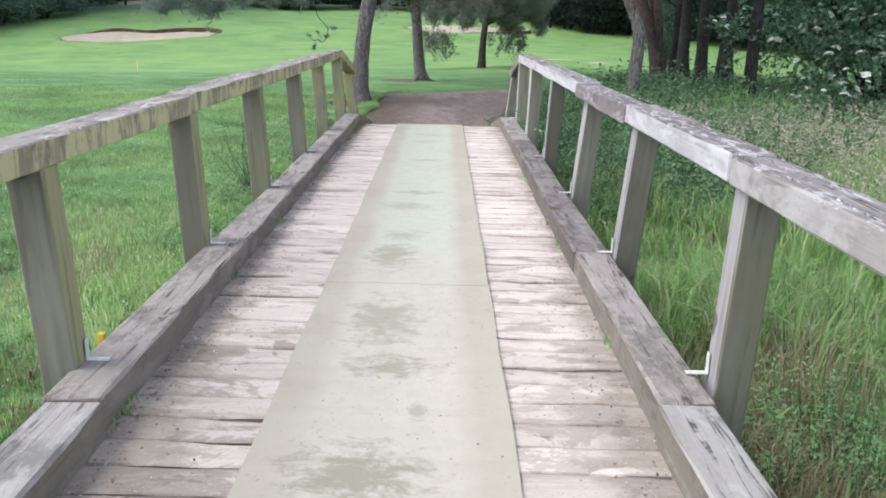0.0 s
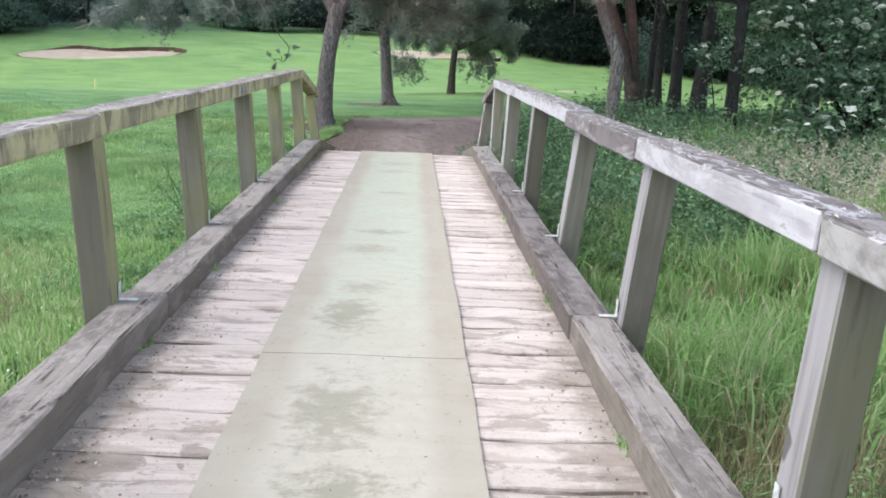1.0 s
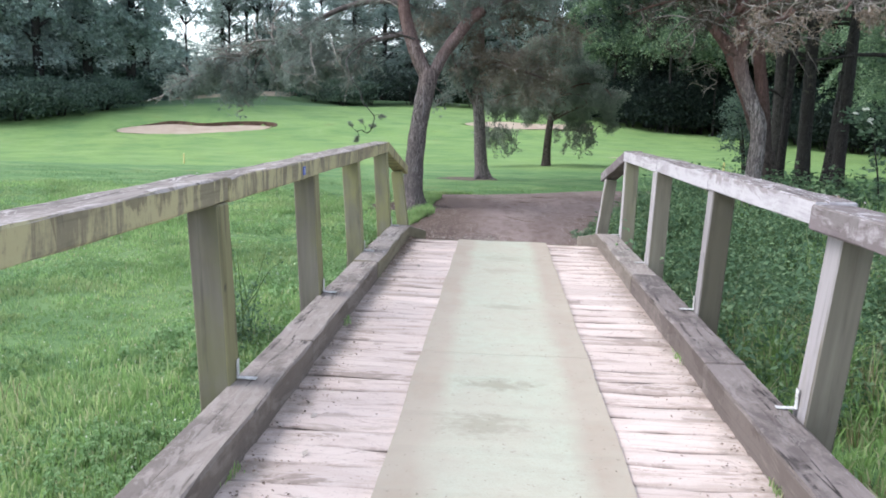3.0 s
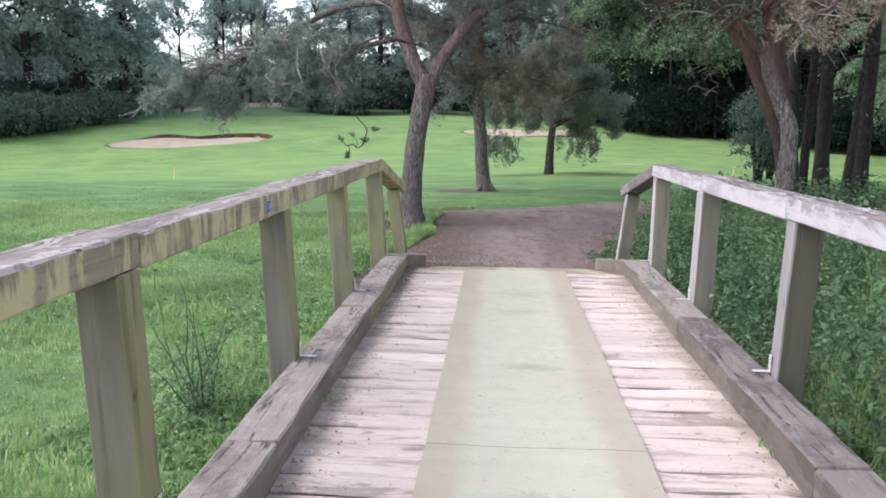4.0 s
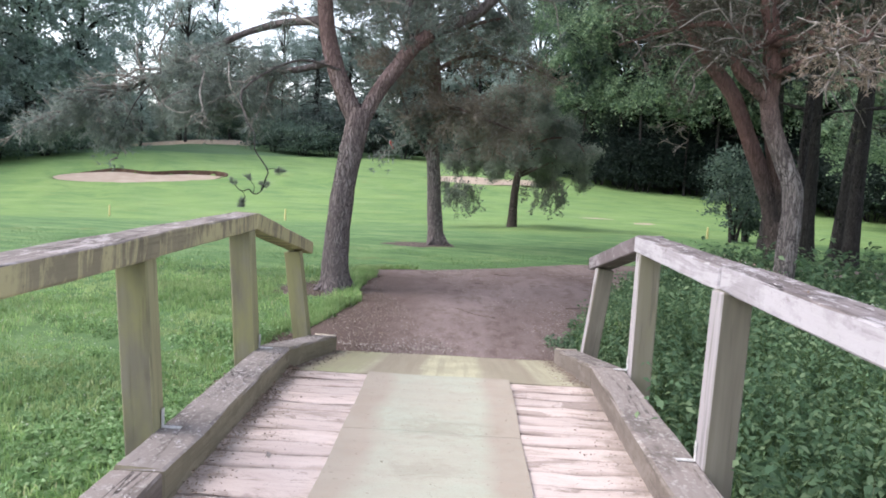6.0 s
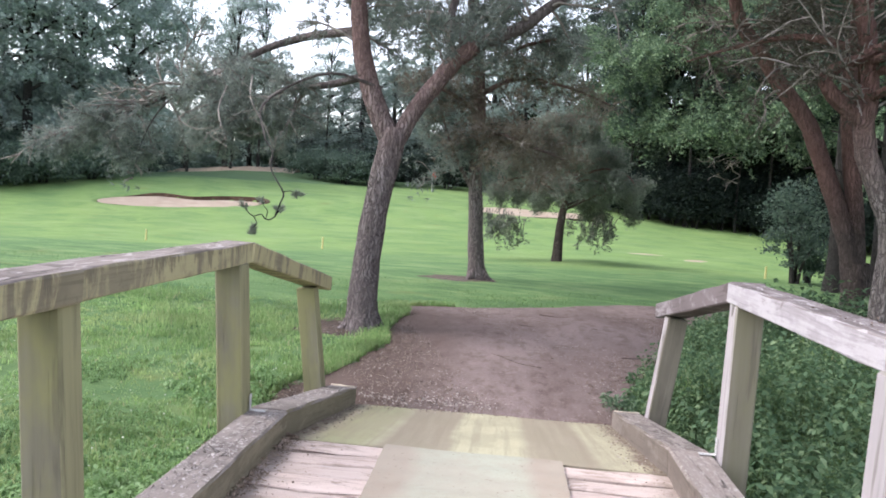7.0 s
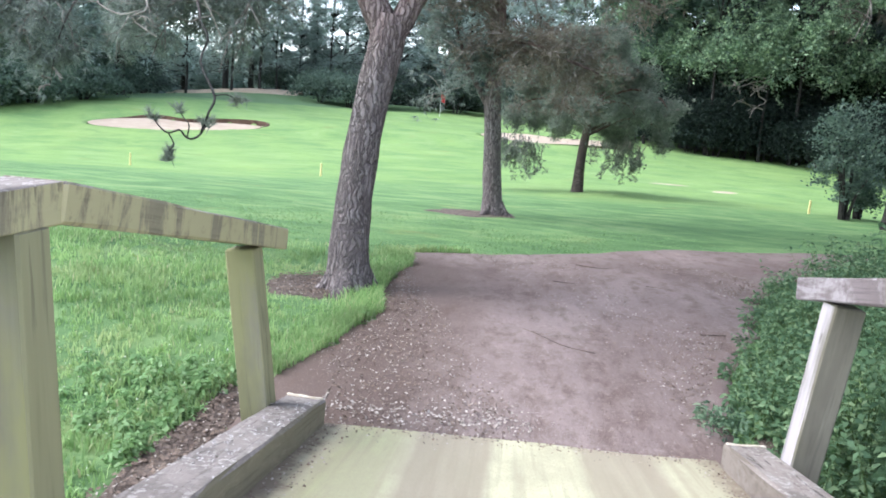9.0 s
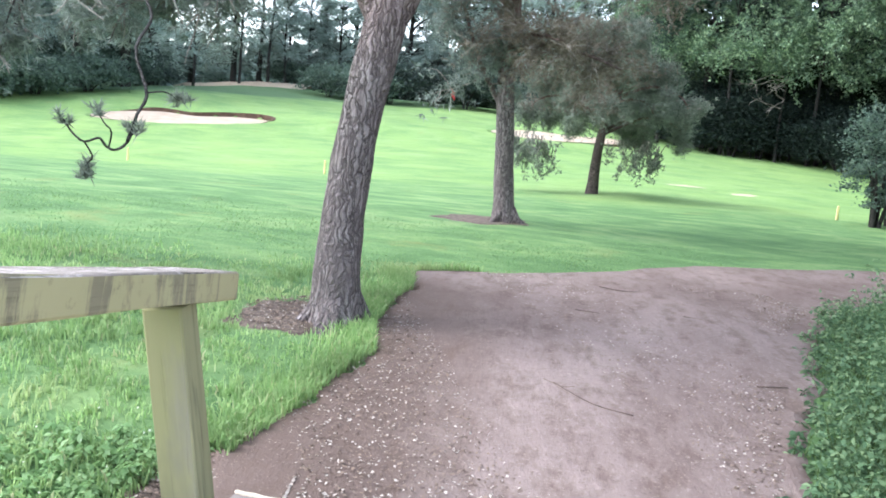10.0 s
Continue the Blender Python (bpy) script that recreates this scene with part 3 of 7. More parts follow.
# near-black leaves: the shade under the trees is put into their colour
LEAF_DEEP = foliage("painted_shade_leaves", [(0.0, (0.014, 0.022, 0.020)), (0.6, (0.024, 0.036, 0.030)), (1.0, (0.042, 0.060, 0.046))], 0.2, 0.8, 0.0, 0.05)
LEAF_BOUGH = foliage("bough_leaves", [(0.0, (0.102, 0.162, 0.108)), (0.6, (0.185, 0.280, 0.168)), (1.0, (0.36, 0.48, 0.28))], 0.45)
# distance haze is put into the colour: leaves paler and bluer than their own
LEAF_HAZE = foliage("painted_haze_leaves", [(0.0, (0.29, 0.375, 0.345)), (0.6, (0.385, 0.48, 0.43)), (1.0, (0.48, 0.57, 0.505))], 0.55)
NETTLE = foliage("nettle_leaves", [(0.0, (0.095, 0.175, 0.094)), (0.6, (0.152, 0.258, 0.132)), (1.0, (0.28, 0.39, 0.205))], 0.45)
BLADE = foliage("grass_blades", [(0.0, (0.235, 0.385, 0.142)), (0.5, (0.32, 0.49, 0.19)), (0.92, (0.43, 0.57, 0.25)), (1.0, (0.58, 0.54, 0.34))], 0.5, 0.6, 0.45)
BLADE_FAR = foliage("far_grass_blades", [(0.0, (0.165, 0.285, 0.120)), (0.6, (0.205, 0.335, 0.145)), (1.0, (0.26, 0.39, 0.18))], 0.5)
BLADE_TALL = foliage("tall_grass_blades", [(0.0, (0.225, 0.370, 0.125)), (0.6, (0.335, 0.510, 0.182)), (0.80, (0.42, 0.55, 0.245)), (1.0, (0.62, 0.57, 0.38))], 0.5)
BLADE_PALE = foliage("yellowish_grass_blades", [(0.0, (0.31, 0.43, 0.165)), (0.6, (0.43, 0.56, 0.235)), (1.0, (0.66, 0.64, 0.40))], 0.55)
WEED = foliage("weed_leaves", [(0.0, (0.185, 0.325, 0.128)), (0.6, (0.255, 0.415, 0.178)), (1.0, (0.35, 0.49, 0.255))], 0.45)
SEED = foliage("dry_seed_heads", [(0.0, (0.33, 0.29, 0.21)), (1.0, (0.56, 0.50, 0.39))], 0.3)
STRAW = foliage("dry_straw", [(0.0, (0.24, 0.195, 0.11)), (1.0, (0.46, 0.39, 0.235))], 0.3)
BLOSSOM = foliage("cream_blossom", [(0.0, (0.70, 0.70, 0.58)), (1.0, (0.88, 0.88, 0.80))], 0.3)
STEM = plain("green_stem", (0.06, 0.11, 0.03), (0.12, 0.17, 0.06), 10, 0.8)


# ---- mesh tools ----
def link_mesh(name, v, f, material, parent=None, label="", smooth=False):
    """One mesh object from arrays of places and faces of one size."""
    v, f = np.asarray(v, np.float32), np.asarray(f, np.int32)
    me = bpy.data.meshes.new(name)
    me.vertices.add(len(v))
    me.vertices.foreach_set("co", v.ravel())
    me.loops.add(f.size)
    me.loops.foreach_set("vertex_index", f.ravel())
    me.polygons.add(len(f))
    me.polygons.foreach_set("loop_start", np.arange(0, f.size, f.shape[1], dtype=np.int32))
    if smooth:
        me.polygons.foreach_set("use_smooth", np.ones(len(f), bool))
    me.update(calc_edges=True)
    me.materials.append(material)
    ob = new(name, me)
    ob.parent = parent
    if label:
        ob["label"] = label
    return ob


def part(name, bm, material, parent=None, label="", smooth=False):
    """Links a bmesh as one mesh object under a thing or a part."""
    me = bpy.data.meshes.new(name)
    for f in bm.faces:
        f.smooth = smooth
    bm.to_mesh(me)
    bm.free()
    me.materials.append(material)
    ob = new(name, me)
    ob.parent = parent
    if label:
        ob["label"] = label
    return ob


def thing(name, label, category, group="", at=(0, 0, 0), kind=""):
    ob = new(name)
    ob.location = at
    return tagged(ob, label, category, group, kind)


class Tubes:
    """Tapered, slightly uneven round limbs gathered in one mesh."""

    def __init__(self, seg=7):
        self.v, self.f, self.seg = [], [], seg

    def add(self, pts, radii, rng=None, uneven=0.0):
        pts = [np.array(p, float) for p in pts]
        first = sum(len(a) for a in self.v)
        n = self.seg
        ang = np.arange(n) * 2 * math.pi / n
        side = None
        for i, p in enumerate(pts):
            way = pts[min(i + 1, len(pts) - 1)] - pts[max(i - 1, 0)]
            way = way / (np.linalg.norm(way) + 1e-9)
            if side is None:
                side = np.cross(way, (0.31, 0.95, 0.1))
            side = side - way * (side @ way)
            side = side / (np.linalg.norm(side) + 1e-9)
            up = np.cross(way, side)
            r = radii[i] * (1 + (uneven * rng.uniform(-1, 1, n) if uneven else 0))
            self.v.append(p + np.outer(np.cos(ang) * r, side) + np.outer(np.sin(ang) * r, up))
        k = np.arange(n)
        for i in range(len(pts) - 1):
            a, b = first + i * n, first + (i + 1) * n
            self.f.append(np.stack([a + k, a + (k + 1) % n, b + (k + 1) % n, b + k], 1))
        top = first + (len(pts) - 1) * n
        self.f.append(np.stack([top + 0 * k[:1], top + k[1:2], top + k[2:3], top + k[3:4]], 1))

    def link(self, name, material, parent=None, label=""):
        ob = link_mesh(name, np.concatenate(self.v), np.concatenate(self.f), material, parent, label, True)
        if name == "twig":
            ob["kind"] = "stuff"
        return ob


def curve(points, n):
    """n places along a smooth line through the points."""
    p = np.array(points, float)
    p = np.vstack([2 * p[0] - p[1], p, 2 * p[-1] - p[-2]])
    out = []
    for s in np.linspace(0, len(p) - 3 - 1e-6, n):
        i, u = int(s), s - int(s)
        a, b, c, d = p[i : i + 4]
        out.append(0.5 * (2 * b + (c - a) * u + (2 * a - 5 * b + 4 * c - d) * u * u + (3 * b - a - 3 * c + d) * u**3))
    return np.array(out)


def shoot(start, way, length, n, droop, wander, rng):
    """A crooked twig from start; droop bends it down along its length."""
    p, w, out = np.array(start, float), np.array(way, float), []
    w = w / np.linalg.norm(w)
    for i in range(n + 1):
        out.append(p.copy())
        w = w + rng.normal(0, wander, 3) + (0, 0, -droop / n)
        w = w / np.linalg.norm(w)
        p = p + w * length / n
    return np.array(out)


def unit(n, rng):
    a = rng.normal(size=(n, 3))
    return a / np.linalg.norm(a, axis=1, keepdims=True)


def leaf_mesh(name, at, size, material, rng, parent=None, label="", level=0.0, slim=0.55, ways=None):
    """Folded pointed leaves, one at each place. level: how far they lie flat."""
    n = len(at)
    way = unit(n, rng)
    way[:, 2] *= 1 - level
    if ways is not None:
        way = ways + 0.3 * way
    way /= np.linalg.norm(way, axis=1, keepdims=True) + 1e-9
    up = unit(n, rng)
    up[:, 2] += 2.2 * level
    side = np.cross(way, up)
    side /= np.linalg.norm(side, axis=1, keepdims=True) + 1e-9
    nor = np.cross(side, way)
    s = (size * rng.uniform(0.6, 1.3, n))[:, None]
    v = np.stack([at - way * s * 0.5, at + side * s * slim * 0.5 + nor * s * 0.1, at + way * s * 0.5 - nor * s * 0.08, at - side * s * slim * 0.5 + nor * s * 0.1], 1).reshape(-1, 3)
    f = np.arange(4 * n).reshape(n, 4)
    return link_mesh(name, v, f, material, parent, label)


def needle_mesh(name, at, ways, length, per, material, rng, parent=None, label="", width=0.012):
    """Tufts of needles: at each place a brush of thin blades round the twig's direction."""
    n = len(at)
    a = np.repeat(at, per, 0)
    w = np.repeat(ways, per, 0) * 0.75 + unit(n * per, rng)
    w /= np.linalg.norm(w, axis=1, keepdims=True) + 1e-9
    side = np.cross(w, unit(n * per, rng))
    side /= np.linalg.norm(side, axis=1, keepdims=True) + 1e-9
    s = (length * rng.uniform(0.6, 1.2, n * per))[:, None]
    v = np.stack([a - side * width, a + side * width, a + w * s], 1).reshape(-1, 3)
    return link_mesh(name, v, np.arange(3 * n * per).reshape(-1, 3), material, parent, label)


def blade_mesh(name, at, height, width, material, rng, lean=0.5, parent=None, label=""):
    """Bent grass blades, each two faces high."""
    n = len(at)
    turn = rng.uniform(0, 2 * math.pi, n)
    side = np.stack([np.cos(turn), np.sin(turn), 0 * turn], 1)
    fall = rng.uniform(0, 2 * math.pi, n)
    over = np.stack([np.cos(fall), np.sin(fall), 0 * fall], 1)
    h = (height * rng.uniform(0.55, 1.25, n))[:, None]
    w = (width * rng.uniform(0.7, 1.3, n))[:, None]
    b = lean * rng.uniform(0.2, 1.0, n)[:, None]
    up = np.array((0, 0, 1.0))
    mid = at + up * h * 0.6 + over * h * b * 0.25
    tip = at + up * h * (1 - 0.35 * b) + over * h * b * 0.8
    v = np.stack([at - side * w, at + side * w, mid + side * w * 0.8, mid - side * w * 0.8, tip], 1).reshape(-1, 3)
    k = np.arange(n)[:, None] * 5
    f = np.concatenate([k + (0, 1, 2), k + (0, 2, 3), k + (3, 2, 4)])
    return link_mesh(name, v, f, material, parent, label)


# ---- ground ----
def ease(u):
    u = np.clip(u, 0, 1)
    return u * u * (3 - 2 * u)


BUNKERS = [(-20.6, 57.0, 5.3, 2.5, 0.30), (2.1, 64.0, 4.9, 3.0, 0.1)]


def bunker_reach(x, y, spec):
    """Below 1 inside the bunker: a rounded outline with a waist."""
    cx, cy, a, b, turn = spec
    u = (x - cx) * math.cos(turn) + (y - cy) * math.sin(turn)
    w = -(x - cx) * math.sin(turn) + (y - cy) * math.cos(turn)
    belly = b * (1 - 0.42 * np.exp(-(((u - 0.12 * a) / (0.3 * a)) ** 2)) * (w > 0)) * (1 - 0.25 * ease((u / a + 0.35) / 0.7))
    return np.sqrt((u / a) ** 2 + (w / belly) ** 2)


def height(x, y):
    x, y = np.asarray(x, float), np.asarray(y, float)
    far = np.interp(y, [10, 12.2, 12.45, 12.7, 14, 16, 23, 32, 37, 44, 52, 57, 62, 72, 84, 100, 140, 400], [-0.40, -0.40, -0.35, -0.31, -0.24, -0.2, -0.27, -0.5, -0.62, -0.5, -0.28, -0.1, 0.22, 0.8, 1.45, 1.75, 1.8, 1.5])
    tilt = np.clip(x, -30, 3) * 0.036 * ease((y - 20) / 14) * ease((62 - y) / 18)
    right_fall = -np.clip(x - 8, 0, 40) * 0.012 * ease((y - 30) / 30)
    far = far + tilt + right_fall
    left = -0.36 - 0.12 * ease((-1.5 - x) / 3.0) * ease((9 - y) / 4) + 0.1 * ease((-x - 6) / 10)
    right = -0.62 + 0.012 * np.clip(x, 0, 30)
    near = np.where(x < 0, left, right)
    near = near - 0.55 * ease(1 - np.abs(x) / 1.35)
    blend = ease((y - 9.2) / 2.6)
    z = near * (1 - blend) + far * blend
    z = np.where(y > 12, far, z)
    z = z + 0.02 * np.sin(x * 1.7 + 0.6 * y) * np.sin(y * 1.3) * ease((np.abs(x) - 1.4) / 1.0)
    crest = np.interp(x, [-40, -30, -22, -6, 4, 12], [0, 0.7, 1, 1, 0.6, 0])
    z = z + crest * (0.45 * ease((y - 55) / 6) + 0.55 * ease((y - 84) / 12)) + 0.45 * np.exp(-(((x + 27) / 7) ** 2)) * ease((y - 60) / 10)
    z = z + 0.4 * np.exp(-(((x - 1.6) / 4.5) ** 2 + ((y - 68.2) / 2.2) ** 2))
    for spec in BUNKERS:
        r = bunker_reach(x, y, spec)
        z = z - 0.75 * ease((1.0 - r) / 0.07)
    return z


def sheet(name, xs, ys, lift, material, keep=None):
    gx, gy = np.meshgrid(xs, ys)
    z = height(gx, gy) + lift
    v = np.stack([gx, gy, z], -1).reshape(-1, 3)
    nx = len(xs)
    i, j = np.meshgrid(np.arange(nx - 1), np.arange(len(ys) - 1))
    a = (j * nx + i).ravel()
    return link_mesh(name, v, np.stack([a, a + 1, a + nx + 1, a + nx], 1), material, smooth=True)


xs = np.unique(np.concatenate([np.linspace(-600, -60, 28), np.linspace(-60, -30, 31), np.arange(-30, 14, 0.28), np.linspace(14, 60, 47), np.linspace(60, 600, 28)]))
ys = np.unique(np.concatenate([np.linspace(-300, -10, 20), np.arange(-10, 50, 0.4), np.arange(50, 68, 0.25), np.linspace(68, 110, 60), np.linspace(110, 900, 40)]))
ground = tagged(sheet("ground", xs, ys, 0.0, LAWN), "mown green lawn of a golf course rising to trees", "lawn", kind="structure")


def outline_path():
    """The trodden path: from the ramp's foot ahead and round to the right."""
    left = curve([(-1.42, 11.85), (-1.46, 12.7), (-1.31, 13.3), (-1.2, 13.85), (-1.1, 14.35), (-1.22, 14.95), (-1.2, 15.7), (-1.13, 16.3), (-1.24, 17.0), (-0.57, 17.4), (0.32, 17.92), (1.72, 19.3), (3.3, 20.25), (4.8, 20.8), (7.0, 21.4), (11, 22.8)], 160)
    right = curve([(1.12, 11.9), (1.22, 12.9), (1.48, 13.8), (1.84, 14.7), (2.25, 16.0), (2.75, 16.9), (3.4, 17.9), (4.4, 18.4), (5.6, 18.9), (7.6, 19.6), (11.6, 20.8)], 160)
    rng = np.random.default_rng(5)
    rows, n = [], 44
    for k, (a, b) in enumerate(zip(left, right)):
        a = a + (0.16, 0.03) * np.array(noise.noise_vector((k * 0.22, 0, 3)))[:2] + (0.07, 0.0) * np.array(noise.noise_vector((k * 0.9, 0, 7)))[:2]
        b = b + (0.1, 0.02) * np.array(noise.noise_vector((k * 0.27, 5, 3)))[:2]
        u = np.linspace(0, 1, n)[:, None]
        xy = a * (1 - u) + b * u
        e = np.minimum(u, 1 - u)[:, 0]
        lift = np.where(e < 0.004, -0.03, 0.030) + 0.014 * np.sin(xy[:, 0] * 3.1 + xy[:, 1]) * np.clip(e * 6, 0, 1)
        lift = lift - 0.008 * np.exp(-(((xy[:, 0] - 0.95) / 0.3) ** 2 + ((xy[:, 1] - 14.7) / 0.35) ** 2))
        rows.append(np.column_stack([xy, height(xy[:, 0], xy[:, 1]) + lift]))
    v = np.concatenate(rows)
    i, j = np.meshgrid(np.arange(n - 1), np.arange(len(rows) - 1))
    a = (j * n + i).ravel()
    return link_mesh("dirt_path", v, np.stack([a, a + 1, a + n + 1, a + n], 1), DIRT, smooth=True)


tagged(outline_path(), "trodden brown dirt path with leaf litter and chips", "path", kind="structure")


def soil_patch(name, cx, cy, rx, ry, label, seed, turn=0.0, material=MULCH):
    rng = np.random.default_rng(seed)
    rings, n = 7, 48
    ph = rng.uniform(0, 6, 4)
    v = [(cx, cy, float(height(cx, cy)) + 0.04)]
    for k in range(1, rings + 1):
        for i in range(n):
            a = 2 * math.pi * i / n
            w = 1 + 0.14 * math.sin(2 * a + ph[0]) + 0.1 * math.sin(5 * a + ph[1]) + 0.06 * math.sin(11 * a + ph[2])
            u, s = rx * w * math.cos(a) * k / rings, ry * w * math.sin(a) * k / rings
            x, y = cx + u * math.cos(turn) - s * math.sin(turn), cy + u * math.sin(turn) + s * math.cos(turn)
            v.append((x, y, float(height(x, y)) + (0.02 * (1 - k / rings) + 0.006 if k < rings else -0.02) + rng.uniform(0, 0.006)))
    f = [(0, 1 + i, 1 + (i + 1) % n, 1 + (i + 1) % n) for i in range(n)]
    me = bpy.data.meshes.new(name)
    faces = [(0, 1 + i, 1 + (i + 1) % n) for i in range(n)]
    for k in range(rings - 1):
        a, b = 1 + k * n, 1 + (k + 1) * n
        faces += [(a + i, b + i, b + (i + 1) % n, a + (i + 1) % n) for i in range(n)]
    me.from_pydata(v, [], faces)
    me.materials.append(material)
    return tagged(new(name, me), label, "soil", kind="structure")


soil_patch("mulch_bed", -1.68, 15.05, 0.5, 0.55, "dark leafy soil round the foot of a pine", 3)
soil_patch("mulch_bed", -0.8, 22.4, 0.85, 0.6, "bare brown soil round the foot of a pine", 4)
soil_patch("mulch_bed", -1.46, 11.2, 0.30, 1.7, "dark bare soil beside the bridge end", 6)
soil_patch("worn_patch", 7.7, 40.0, 0.55, 0.35, "small pale patch in the fairway grass", 9, 0.0, SAND)
soil_patch("worn_patch", 5.9, 41.5, 0.8, 0.16, "thin pale streak in the fairway grass", 10, -0.2, SAND)
soil_patch("mulch_bed", 1.42, 11.6, 0.30, 1.1, "dark bare soil beside the bridge end", 7)


def bunker(spec, label):
    """A sand hollow with a dark cut edge along its back."""
    cx, cy, a, b, turn = spec
    ob = thing("sand_bunker", label, "bunker", "bunkers on the fairway", kind="structure")
    n, rings = 72, 8
    c, s = math.cos(turn), math.sin(turn)
    edge = []
    for i in range(n):
        t = 2 * math.pi * i / n
        d = np.array((math.cos(t), math.sin(t)))
        lo, hi = 0.0, a * 1.5
        for _ in range(30):
            m = (lo + hi) / 2
            x, y = cx + d[0] * m, cy + d[1] * m
            lo, hi = (m, hi) if bunker_reach(np.array(x), np.array(y), spec) < 0.98 else (lo, m)
        edge.append((cx + d[0] * lo, cy + d[1] * lo))
    edge = np.array(edge)
    rim = height(*(np.array((cx, cy)) + (edge - (cx, cy)) * 1.06).T)
    front, back = rim.min(), rim.max()

    def sand_z(x, y, k):
        u = (y - (cy - b)) / (2 * b)
        return front + 0.02 + (back - front) * (0.72 if cx < 0 else 0.9) * np.clip(u, 0, 1) - 0.04 * (1 - k * k)

    v = [(cx, cy, float(sand_z(cx, cy, 0)))]
    for k in range(1, rings + 1):
        for x, y in (np.array((cx, cy)) + (edge - (cx, cy)) * k / rings):
            v.append((x, y, float(sand_z(x, y, k / rings))))
    faces = [(0, 1 + i, 1 + (i + 1) % n) for i in range(n)]
    for k in range(rings - 1):
        p, q = 1 + k * n, 1 + (k + 1) * n
        faces += [(p + i, q + i, q + (i + 1) % n, p + (i + 1) % n) for i in range(n)]
    me = bpy.data.meshes.new("sand")
    me.from_pydata(v, [], faces)
    me.materials.append(SAND)
    o = new("sand", me)
    o.parent = ob
    v, faces = [], []
    for i in range(n):
        x, y = edge[i]
        ox, oy = np.array((cx, cy)) + (edge[i] - (cx, cy)) * 1.035
        gap = float(rim[i]) - float(sand_z(x, y, 1))
        top = float(rim[i]) + float(np.interp(gap, [0.04, 0.2], [-0.14, 0.02]))
        v += [(x, y, float(sand_z(x, y, 1)) - 0.06), (x, y, top), (ox, oy, top + 0.01), (ox, oy, float(height(ox, oy)) - 0.2)]
    for i in range(n):
        p, q = 4 * i, 4 * ((i + 1) % n)
        faces += [(p + k, q + k, q + k + 1, p + k + 1) for k in range(3)]
    me = bpy.data.meshes.new("lip")
    me.from_pydata(v, [], faces)
    me.materials.append(LIP)
    o = new("lip", me)
    o.parent = ob
    return ob


def far_sunlit_strip():
    """A pale strip on a low bank, far off under the trees: sunlit ground put into the colour."""
    rng = np.random.default_rng(8)
    xs = np.linspace(-36, -23, 60)
    rows = []
    for u in (-0.2, 0.0, 0.35, 0.7, 1.0, 1.25):
        y = 90.0 + 0.12 * (xs + 30) + 3.2 * u + 0.25 * np.sin(xs * 1.3 + 4 * u)
        # banked up so that the strip shows its height from the camera
        lift = 0.38 * u if u > 0 else -0.15
        rows.append(np.column_stack([xs, y, height(xs, y) + (lift if u < 1.2 else -0.1) + rng.normal(0, 0.02, len(xs))]))
    n = len(xs)
    i, j = np.meshgrid(np.arange(n - 1), np.arange(len(rows) - 1))
    a = (j * n + i).ravel()
    ob = link_mesh("gravel_track", np.concatenate(rows), np.stack([a, a + 1, a + n + 1, a + n], 1), SAND, smooth=True)
    return tagged(ob, "pale strip standing in for sunlit ground under the far trees", "track", kind="structure")


far_sunlit_strip()
bunker(BUNKERS[0], "pale sand bunker with a dark cut earth lip")
bunker(BUNKERS[1], "pale sand bunker half hidden behind a small pine")


# ---- footbridge ----
bridge = thing("footbridge", "weathered timber footbridge with handrails, kerbs and pale anti-slip sheet", "bridge")
RNG = np.random.default_rng(11)


def beam_mesh(name, size, material, seed, rough=0.004, cuts=6, along=1, bevel=0.008):
    """A sawn timber with softened, slightly uneven edges, centred on its origin."""
    rng = np.random.default_rng(seed)
    bm = bmesh.new()
    bmesh.ops.create_cube(bm, size=1.0)
    bmesh.ops.scale(bm, vec=size, verts=bm.verts)
    long_edges = [e for e in bm.edges if abs((e.verts[0].co - e.verts[1].co)[along]) > 0.5 * size[along]]
    if cuts:
        bmesh.ops.subdivide_edges(bm, edges=long_edges, cuts=cuts)
    bmesh.ops.bevel(bm, geom=[e for e in bm.edges if len(e.link_faces) == 2 and e.calc_face_angle() > 0.5], offset=bevel, segments=1, affect="EDGES")
    for v in bm.verts:
        v.co += Vector(rng.normal(0, rough, 3)) * 0.6
    me = bpy.data.meshes.new(name)
    bm.to_mesh(me)
    bm.free()
    me.materials.append(material)
    return me


def place(name, me, m, parent=bridge, label=""):
    ob = new(name, me)
    ob.parent = parent
    ob.matrix_basis = m
    if label:
        ob["label"] = label
    return ob


# handrail posts: y of each post's middle, and the end post that stands lower
POSTS = [-1.96, -0.20, 1.53, 3.25, 4.98, 6.77, 8.46, 10.12]
DROP_Y, DROP = 11.98, 0.315
RAIL_TOP, RAIL_H = 1.0, 0.105


def post_mesh(material, seed, top, foot):
    me = beam_mesh("handrail_post", (0.135, 0.135, top - foot), material, seed, 0.0015, 3, 2, 0.007)
    for v in me.vertices:
        v.co.z += (top + foot) / 2
    return me


